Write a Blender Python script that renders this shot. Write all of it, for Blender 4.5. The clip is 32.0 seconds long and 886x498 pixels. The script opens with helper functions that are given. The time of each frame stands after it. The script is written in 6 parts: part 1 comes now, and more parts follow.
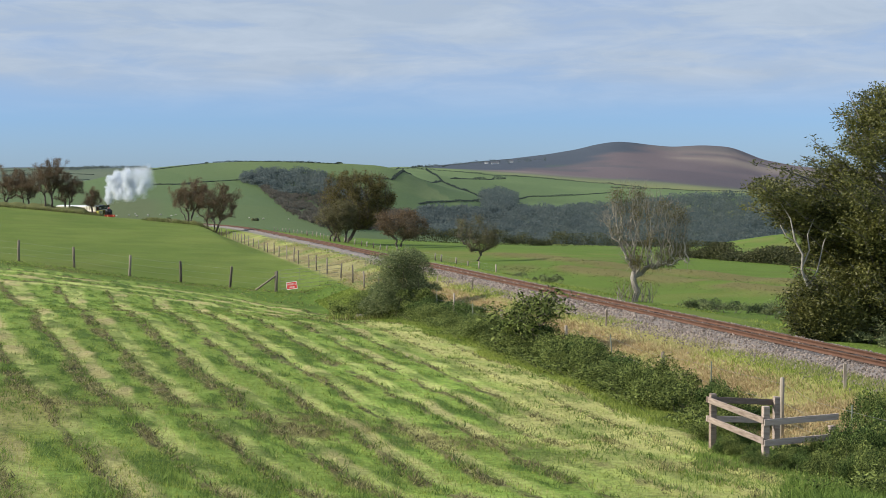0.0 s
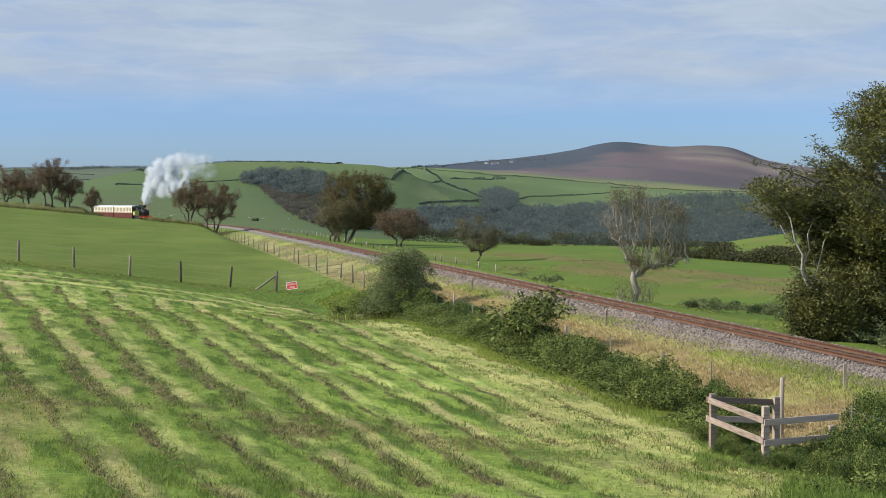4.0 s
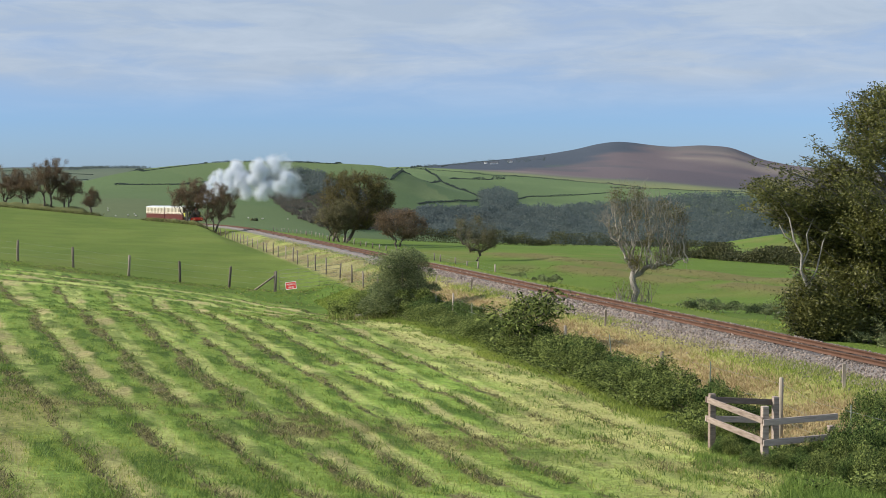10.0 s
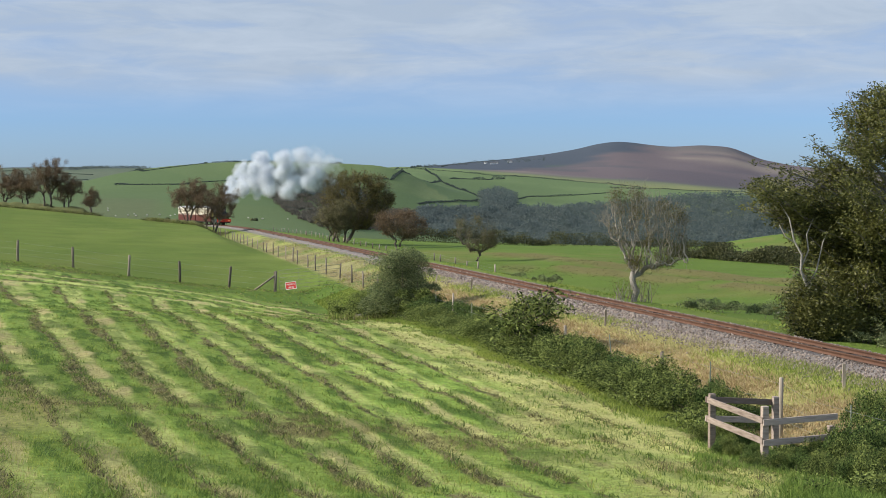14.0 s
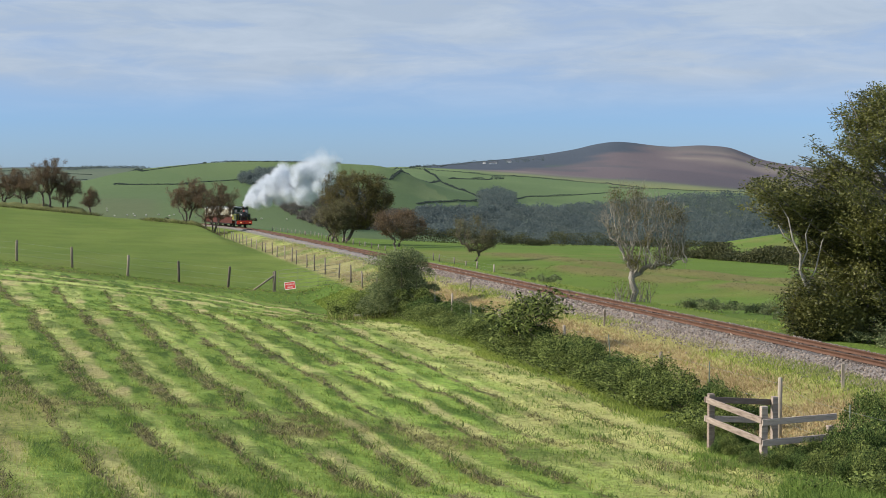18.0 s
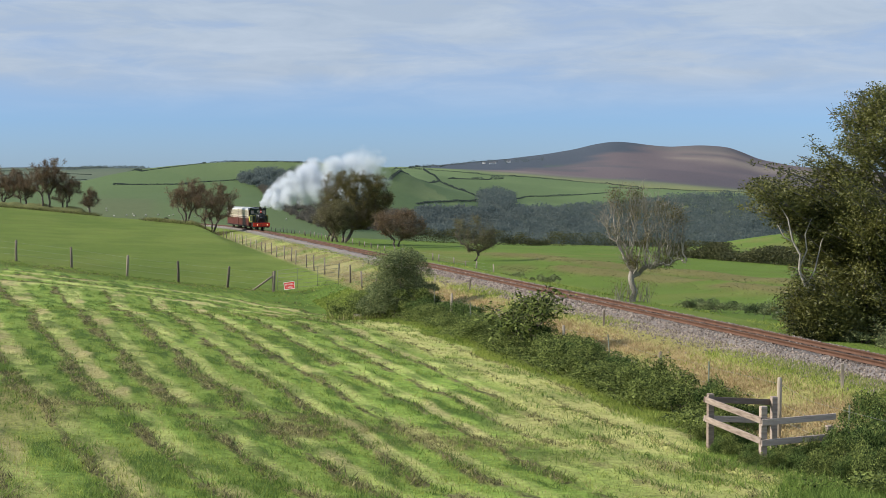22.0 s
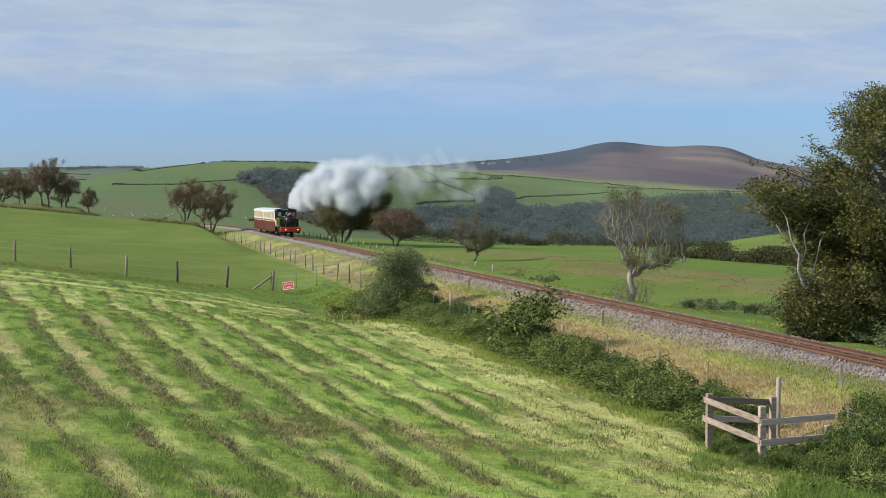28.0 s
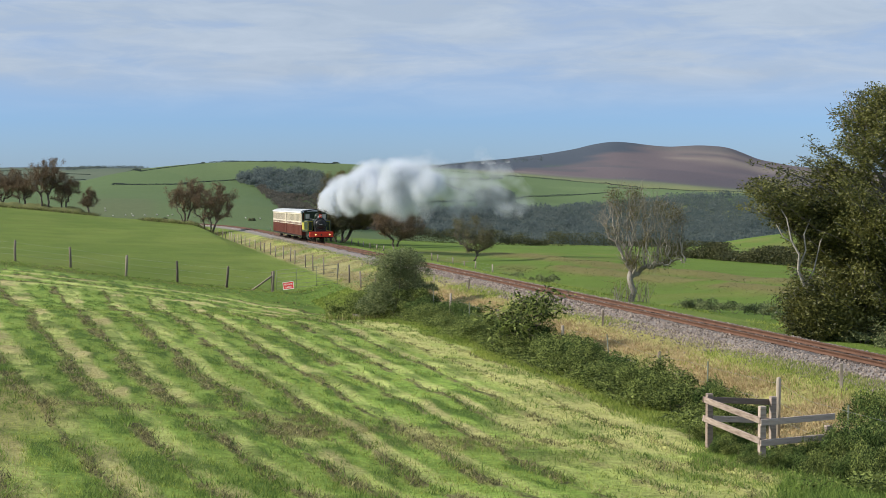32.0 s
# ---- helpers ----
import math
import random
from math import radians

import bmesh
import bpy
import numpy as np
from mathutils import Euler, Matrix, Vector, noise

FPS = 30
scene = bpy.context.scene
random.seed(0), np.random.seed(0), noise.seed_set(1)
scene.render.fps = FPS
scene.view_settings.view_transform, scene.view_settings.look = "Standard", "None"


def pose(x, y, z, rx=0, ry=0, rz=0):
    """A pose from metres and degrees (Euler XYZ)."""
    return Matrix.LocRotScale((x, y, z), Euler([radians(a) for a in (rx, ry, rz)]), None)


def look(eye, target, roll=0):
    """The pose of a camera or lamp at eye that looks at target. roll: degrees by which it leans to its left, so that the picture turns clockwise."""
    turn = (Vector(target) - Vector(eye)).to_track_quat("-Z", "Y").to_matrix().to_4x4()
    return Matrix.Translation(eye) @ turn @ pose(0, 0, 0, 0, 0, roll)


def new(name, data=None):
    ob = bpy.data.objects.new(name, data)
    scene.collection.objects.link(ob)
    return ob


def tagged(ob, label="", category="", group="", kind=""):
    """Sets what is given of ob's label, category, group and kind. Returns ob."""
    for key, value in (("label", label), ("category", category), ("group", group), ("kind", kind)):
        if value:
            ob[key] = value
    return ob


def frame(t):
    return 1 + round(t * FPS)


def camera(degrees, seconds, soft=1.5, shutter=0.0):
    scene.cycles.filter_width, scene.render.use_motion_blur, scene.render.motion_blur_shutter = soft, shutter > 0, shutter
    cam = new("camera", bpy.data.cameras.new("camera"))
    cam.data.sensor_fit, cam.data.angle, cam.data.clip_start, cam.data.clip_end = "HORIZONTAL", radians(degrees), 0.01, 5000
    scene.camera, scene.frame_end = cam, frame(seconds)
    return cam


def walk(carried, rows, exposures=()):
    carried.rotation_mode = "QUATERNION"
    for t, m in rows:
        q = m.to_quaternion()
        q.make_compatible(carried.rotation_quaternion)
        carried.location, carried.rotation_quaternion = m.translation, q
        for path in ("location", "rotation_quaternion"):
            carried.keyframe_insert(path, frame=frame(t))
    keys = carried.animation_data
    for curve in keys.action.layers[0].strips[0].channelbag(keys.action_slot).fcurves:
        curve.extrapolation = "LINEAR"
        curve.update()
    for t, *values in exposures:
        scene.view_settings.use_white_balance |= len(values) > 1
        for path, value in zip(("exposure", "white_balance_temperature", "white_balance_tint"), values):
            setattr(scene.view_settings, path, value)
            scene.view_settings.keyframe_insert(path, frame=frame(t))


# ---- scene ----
CAM_Z = 7.0
FOC = 2800.0          # focal length in picture pixels: a slope of 1 is 2800 pixels
LEVEL = 311.0         # picture row of the level line

cam = camera(31.28, 32.0, soft=0.5)


def aim(turn):
    return pose(0, 0, CAM_Z, 90 - 2.66, 0, turn)


walk(cam, [(0.0, aim(0.123)), (7.0, aim(0.115)), (8.2, aim(0.094)), (14.4, aim(0.09)), (16.6, aim(0.06)), (18.2, aim(0.054)),
           (19.2, aim(0.04)), (22.0, aim(0.036)), (23.2, aim(0.0)), (32.0, aim(0.0))],
     exposures=[(0.0, 0.35), (32.0, 0.35)])

# ---- world and sun ----
SUN_EL, SUN_AZ = radians(31), radians(262)      # clockwise from +Y: from the left


def build_world():
    world = bpy.data.worlds.new("sky")
    scene.world = world
    world.use_nodes = True
    nt = world.node_tree
    nt.nodes.clear()
    out = nt.nodes.new("ShaderNodeOutputWorld")
    bg = nt.nodes.new("ShaderNodeBackground")
    sky = nt.nodes.new("ShaderNodeTexSky")
    sky.sky_type = 'NISHITA'
    sky.sun_disc = False
    sky.sun_elevation = SUN_EL
    sky.sun_rotation = SUN_AZ
    sky.air_density, sky.dust_density, sky.ozone_density = 1.0, 0.3, 2.5
    sky.altitude = 300
    geo = nt.nodes.new("ShaderNodeTexCoord")
    sep = nt.nodes.new("ShaderNodeSeparateXYZ")
    nt.links.new(geo.outputs["Generated"], sep.inputs[0])

    def mth(op, a, b=None, clamp=False):
        n = nt.nodes.new("ShaderNodeMath")
        n.operation, n.use_clamp = op, clamp
        for i, v in enumerate((a, b)):
            if v is None:
                continue
            if isinstance(v, (int, float)):
                n.inputs[i].default_value = v
            else:
                nt.links.new(v, n.inputs[i])
        return n.outputs[0]

    def noise_at(sx, sz, ox, detail, rough, dist=0.0):
        comb = nt.nodes.new("ShaderNodeCombineXYZ")
        nt.links.new(mth('ADD', mth('MULTIPLY', sep.outputs[0], sx), ox), comb.inputs[0])
        nt.links.new(mth('MULTIPLY', sep.outputs[1], sx * 0.25), comb.inputs[1])
        nt.links.new(mth('MULTIPLY', sep.outputs[2], sz), comb.inputs[2])
        n = nt.nodes.new("ShaderNodeTexNoise")
        n.inputs["Scale"].default_value = 1.0
        n.inputs["Detail"].default_value = detail
        n.inputs["Roughness"].default_value = rough
        n.inputs["Distortion"].default_value = dist
        nt.links.new(comb.outputs[0], n.inputs["Vector"])
        return n.outputs[0]

    broad = noise_at(4.0, 34.0, 3.7, 4, 0.5, 0.4)
    fine = noise_at(15.0, 80.0, 9.1, 6, 0.6, 0.5)
    z = sep.outputs[2]
    # the cloud sheet begins a little over the skyline and thickens upward
    rise = mth('MULTIPLY', mth('SUBTRACT', z, 0.034), 34.0, True)
    cover = mth('ADD', mth('MULTIPLY', broad, 1.5), mth('MULTIPLY', fine, 0.55))
    cover = mth('MULTIPLY', mth('SUBTRACT', cover, 0.3), 1.2, True)
    cover = mth('MULTIPLY', cover, rise, True)
    ramp = nt.nodes.new("ShaderNodeMapRange")
    ramp.inputs["From Min"].default_value, ramp.inputs["From Max"].default_value = 0.42, 0.74
    nt.links.new(fine, ramp.inputs[0])
    tone = nt.nodes.new("ShaderNodeMix")
    tone.data_type = 'RGBA'
    tone.inputs["A"].default_value = (3.35, 4.1, 5.15, 1)
    tone.inputs["B"].default_value = (4.0, 4.72, 5.7, 1)
    nt.links.new(ramp.outputs[0], tone.inputs["Factor"])
    mix = nt.nodes.new("ShaderNodeMix")
    mix.data_type = 'RGBA'
    nt.links.new(cover, mix.inputs["Factor"])
    tint = nt.nodes.new("ShaderNodeMix")
    tint.data_type, tint.blend_type = 'RGBA', 'MULTIPLY'
    tint.inputs["Factor"].default_value = 1.0
    tint.inputs["B"].default_value = SKY_TINT
    nt.links.new(sky.outputs[0], tint.inputs["A"])
    nt.links.new(tint.outputs["Result"], mix.inputs["A"])
    nt.links.new(tone.outputs["Result"], mix.inputs["B"])
    nt.links.new(mix.outputs["Result"], bg.inputs["Color"])
    bg.inputs["Strength"].default_value = 0.1
    nt.links.new(bg.outputs[0], out.inputs[0])


SKY_TINT = (0.45, 0.66, 1.18, 1)
build_world()
sun = new("sun", bpy.data.lights.new("sun", 'SUN'))
sun.data.energy = 4.2
sun.data.angle = radians(0.6)
sun.data.color = (1.0, 0.93, 0.82)
sun_to = Vector((math.sin(SUN_AZ) * math.cos(SUN_EL), math.cos(SUN_AZ) * math.cos(SUN_EL), math.sin(SUN_EL)))
sun.matrix_world = look(sun_to * 50, (0, 0, 0))
# ---- materials ----


def material(name, dark, light, scale=4.0, rough=0.8, bump=0.2, metal=0.0, island=0.0, obj=0.0, coarse=0.25, spec=0.3, dist=0.0, translucent=0.0, stretch=None):
    """Two-scale mottled surface: dark and light are linear colours."""
    m = bpy.data.materials.new(name)
    m.use_nodes = True
    nt = m.node_tree
    bsdf = nt.nodes["Principled BSDF"]
    tc = nt.nodes.new("ShaderNodeTexCoord")
    vec = tc.outputs["Object"]
    if stretch:
        mp = nt.nodes.new("ShaderNodeMapping")
        mp.inputs["Scale"].default_value = stretch
        nt.links.new(vec, mp.inputs[0])
        vec = mp.outputs[0]
    outs = []
    for sc, det in ((scale * coarse, 3), (scale * 4, 5)):
        n = nt.nodes.new("ShaderNodeTexNoise")
        n.inputs["Scale"].default_value, n.inputs["Detail"].default_value = sc, det
        n.inputs["Distortion"].default_value = dist
        nt.links.new(vec, n.inputs["Vector"])
        outs.append(n.outputs[0])
    add = nt.nodes.new("ShaderNodeMath")
    add.operation = 'ADD'
    nt.links.new(outs[0], add.inputs[0])
    nt.links.new(outs[1], add.inputs[1])
    fac = add.outputs[0]
    for on, sock in ((island, "Random Per Island"), (obj, "Random")):
        if on:
            g = nt.nodes.new("ShaderNodeNewGeometry" if sock != "Random" else "ShaderNodeObjectInfo")
            ma = nt.nodes.new("ShaderNodeMath")
            ma.operation = 'MULTIPLY_ADD'
            ma.inputs[1].default_value = on
            nt.links.new(g.outputs[sock], ma.inputs[0])
            nt.links.new(fac, ma.inputs[2])
            sub = nt.nodes.new("ShaderNodeMath")
            sub.operation = 'SUBTRACT'
            sub.inputs[1].default_value = on / 2
            nt.links.new(ma.outputs[0], sub.inputs[0])
            fac = sub.outputs[0]
    mr = nt.nodes.new("ShaderNodeMapRange")
    mr.inputs["From Min"].default_value, mr.inputs["From Max"].default_value = 0.62, 1.38
    nt.links.new(fac, mr.inputs[0])
    mix = nt.nodes.new("ShaderNodeMix")
    mix.data_type = 'RGBA'
    mix.inputs["A"].default_value = (*dark, 1)
    mix.inputs["B"].default_value = (*light, 1)
    nt.links.new(mr.outputs[0], mix.inputs["Factor"])
    nt.links.new(mix.outputs["Result"], bsdf.inputs["Base Color"])
    bsdf.inputs["Roughness"].default_value = rough
    bsdf.inputs["Metallic"].default_value = metal
    bsdf.inputs["Specular IOR Level"].default_value = spec
    if bump:
        b = nt.nodes.new("ShaderNodeBump")
        b.inputs["Strength"].default_value = bump
        b.inputs["Distance"].default_value = 0.05
        nt.links.new(outs[1], b.inputs["Height"])
        nt.links.new(b.outputs[0], bsdf.inputs["Normal"])
    if translucent:
        tr = nt.nodes.new("ShaderNodeBsdfTranslucent")
        nt.links.new(mix.outputs["Result"], tr.inputs["Color"])
        ms = nt.nodes.new("ShaderNodeMixShader")
        ms.inputs[0].default_value = translucent
        nt.links.new(bsdf.outputs[0], ms.inputs[1])
        nt.links.new(tr.outputs[0], ms.inputs[2])
        nt.links.new(ms.outputs[0], nt.nodes["Material Output"].inputs["Surface"])
    return m


MAT = dict(
    bark=material("bark", (0.07, 0.055, 0.045), (0.2, 0.17, 0.14), 6, 0.9, 0.6),
    pale_bark=material("lichen_bark", (0.13, 0.115, 0.095), (0.36, 0.33, 0.28), 5, 0.9, 0.5),
    post=material("weathered_post", (0.17, 0.14, 0.11), (0.48, 0.41, 0.33), 8, 0.9, 0.4, obj=0.7, stretch=(1, 1, 0.15)),
    rail_wood=material("sawn_rail", (0.2, 0.15, 0.12), (0.52, 0.425, 0.36), 9, 0.85, 0.35, obj=0.7, stretch=(0.15, 1, 1)),
    wire=material("galvanised_wire", (0.3, 0.3, 0.3), (0.5, 0.5, 0.5), 6, 0.5, 0, 0.8),
    gate=material("dull_galvanised_tube", (0.12, 0.14, 0.1), (0.22, 0.24, 0.18), 6, 0.7, 0.05, 0.2),
    rust=material("rusty_rail", (0.08, 0.042, 0.028), (0.2, 0.105, 0.065), 9, 0.7, 0.3, 0.2),
    sleeper=material("oiled_sleeper", (0.06, 0.042, 0.032), (0.16, 0.11, 0.08), 7, 0.9, 0.5, obj=0.5),
    ballast=material("ballast", (0.13, 0.11, 0.1), (0.36, 0.32, 0.295), 14, 0.95, 0.9),
    stone=material("ballast_stone", (0.14, 0.112, 0.096), (0.4, 0.335, 0.285), 5, 0.9, 0.2, island=1.0),
    old_post=material("dark_old_post", (0.1, 0.085, 0.064), (0.34, 0.29, 0.22), 8, 0.9, 0.4, obj=0.6, stretch=(1, 1, 0.15)),
    rock=material("grey_rock", (0.18, 0.16, 0.14), (0.4, 0.36, 0.32), 5, 0.9, 0.8),
    haw=material("hawthorn_leaf", (0.07, 0.066, 0.028), (0.25, 0.21, 0.085), 3, 0.8, 0, island=1.0, translucent=0.4, spec=0.1),
    haw_grey=material("grey_hawthorn_leaf", (0.1, 0.095, 0.05), (0.27, 0.25, 0.13), 3, 0.8, 0, island=1.0, translucent=0.4, spec=0.1),
    haw_red=material("autumn_leaf", (0.11, 0.085, 0.055), (0.28, 0.195, 0.12), 3, 0.8, 0, island=1.0, translucent=0.4, spec=0.1),
    beech=material("beech_leaf", (0.018, 0.03, 0.009), (0.25, 0.25, 0.065), 5, 0.5, 0, island=0.6, translucent=0.36, spec=0.4),
    bramble=material("bramble_leaf", (0.035, 0.055, 0.017), (0.29, 0.345, 0.095), 3, 0.75, 0, island=1.4, translucent=0.3, spec=0.2),
    bracken=material("bracken_frond", (0.022, 0.042, 0.015), (0.19, 0.27, 0.075), 3, 0.75, 0, island=1.4, translucent=0.3, spec=0.15),
    sallow=material("sallow_leaf", (0.085, 0.112, 0.05), (0.33, 0.37, 0.17), 3, 0.75, 0, island=1.0, translucent=0.35, spec=0.15),
    gorse=material("gorse_foliage", (0.04, 0.05, 0.024), (0.14, 0.14, 0.06), 2, 0.8, 0, island=0.9, translucent=0.3),
    grass=material("grass_blade", (0.12, 0.19, 0.032), (0.44, 0.49, 0.11), 0.6, 0.7, 0, island=0.9, translucent=0.45),
    clover=material("clover_blade", (0.08, 0.14, 0.026), (0.27, 0.38, 0.08), 0.6, 0.7, 0, island=0.9, translucent=0.35),
    hay=material("cut_grass", (0.09, 0.085, 0.038), (0.4, 0.37, 0.16), 0.8, 0.85, 0, island=1.3, translucent=0.2),
    straw=material("dry_grass_blade", (0.28, 0.27, 0.1), (0.6, 0.55, 0.25), 0.7, 0.8, 0, island=1.0, translucent=0.35),
    # far woods and hedges: distance haze is put into these blue-grey colours
    wood=material("hazy_woodland_canopy", (0.092, 0.127, 0.136), (0.215, 0.245, 0.215), 0.22, 0.95, 0, island=0.15, spec=0.02, translucent=0.6),
    far_hedge=material("hazy_hedge_foliage", (0.06, 0.08, 0.075), (0.11, 0.135, 0.115), 0.3, 0.95, 0, island=0.3, spec=0.02, translucent=0.5),
    crimson=material("crimson_paint", (0.09, 0.018, 0.013), (0.14, 0.03, 0.02), 3, 0.45, 0.05),
    cream=material("cream_paint", (0.74, 0.67, 0.54), (0.86, 0.8, 0.68), 3, 0.45, 0.05),
    roof_white=material("white_roof_paint", (0.78, 0.78, 0.76), (0.9, 0.9, 0.88), 3, 0.6, 0.1),
    black=material("black_paint", (0.006, 0.006, 0.007), (0.022, 0.022, 0.024), 4, 0.35, 0.1, spec=0.5),
    green_paint=material("dark_green_paint", (0.012, 0.022, 0.012), (0.025, 0.04, 0.02), 4, 0.4, 0.05, spec=0.4),
    red_beam=material("red_buffer_paint", (0.6, 0.035, 0.016), (0.8, 0.075, 0.035), 4, 0.4, 0.05),
    yellow=material("yellow_lining", (0.45, 0.4, 0.05), (0.6, 0.55, 0.1), 4, 0.4, 0),
    brass=material("brass", (0.5, 0.33, 0.1), (0.75, 0.55, 0.2), 6, 0.3, 0, 1.0),
    iron=material("dirty_iron", (0.02, 0.018, 0.016), (0.07, 0.06, 0.05), 8, 0.7, 0.2, 0.3),
    white=material("white_paint", (0.62, 0.62, 0.6), (0.82, 0.82, 0.8), 4, 0.7, 0.1),
    slate=material("slate_roof", (0.08, 0.08, 0.09), (0.16, 0.16, 0.17), 4, 0.8, 0.1),
    sign_red=material("red_sign_enamel", (0.5, 0.03, 0.03), (0.62, 0.06, 0.05), 5, 0.5, 0),
    # far copse: colour lifted and greyed for distance haze
    copse=material("hazy_autumn_woodland", (0.115, 0.12, 0.105), (0.2, 0.175, 0.14), 0.22, 0.95, 0, island=0.2, spec=0.02, translucent=0.6),
    white_bark=material("pale_birch_bark", (0.22, 0.2, 0.165), (0.56, 0.52, 0.46), 5, 0.85, 0.4),
    silver_bark=material("silvery_bark", (0.18, 0.16, 0.13), (0.52, 0.48, 0.41), 5, 0.9, 0.5),
    twig_bark=material("brown_twig_bark", (0.15, 0.135, 0.105), (0.42, 0.385, 0.31), 3, 0.9, 0.3),
    turf=material("rough_turf", (0.06, 0.075, 0.026), (0.175, 0.18, 0.065), 2.5, 0.9, 0.6, island=0.6),
    russet=material("dead_bracken", (0.31, 0.23, 0.11), (0.58, 0.45, 0.25), 0.8, 0.85, 0, island=1.0, translucent=0.25),
    wool=material("sheep_wool", (0.55, 0.52, 0.46), (0.75, 0.72, 0.66), 8, 0.95, 0.5),
)


def glass_material():
    m = bpy.data.materials.new("daylit_glass")
    m.use_nodes = True
    b = m.node_tree.nodes["Principled BSDF"]
    # pale base colour stands in for daylight seen through the coach windows
    b.inputs["Base Color"].default_value = (0.42, 0.36, 0.29, 1)
    b.inputs["Roughness"].default_value = 0.08
    b.inputs["IOR"].default_value = 2.0
    b.inputs["Specular IOR Level"].default_value = 0.9
    return m


def glow_material(name, colour, strength):
    m = bpy.data.materials.new(name)
    m.use_nodes = True
    b = m.node_tree.nodes["Principled BSDF"]
    b.inputs["Base Color"].default_value = (*colour, 1)
    b.inputs["Emission Color"].default_value = (*colour, 1)
    b.inputs["Emission Strength"].default_value = strength
    return m


MAT["glass"] = glass_material()
MAT["lamp"] = glow_material("warm_lamp_lens", (1.0, 0.55, 0.2), 1.6)

# ---- mesh helpers ----


def mesh_from(name, verts, faces, mats, smooth=False, index=None):
    """One mesh from arrays; faces all triangles or all quads."""
    me = bpy.data.meshes.new(name)
    verts = np.asarray(verts, dtype=np.float32)
    faces = np.asarray(faces, dtype=np.int32)
    n, k = faces.shape
    me.vertices.add(len(verts))
    me.vertices.foreach_set("co", verts.ravel())
    me.loops.add(n * k)
    me.loops.foreach_set("vertex_index", faces.ravel())
    me.polygons.add(n)
    me.polygons.foreach_set("loop_start", np.arange(0, n * k, k, dtype=np.int32))
    if smooth:
        me.polygons.foreach_set("use_smooth", np.ones(n, dtype=bool))
    for m in (mats if isinstance(mats, (list, tuple)) else [mats]):
        me.materials.append(m)
    if index is not None:
        me.polygons.foreach_set("material_index", np.asarray(index, dtype=np.int32))
    me.update(calc_edges=True)
    return me


def part(name, me, parent, label=""):
    ob = new(name, me)
    ob.parent = parent
    if label:
        ob["label"] = label
    return ob


def thing(name, label, category, group="", kind="", m=None):
    ob = new(name)
    ob.empty_display_size = 0.2
    if m is not None:
        ob.matrix_basis = m
    return tagged(ob, label, category, group, kind)


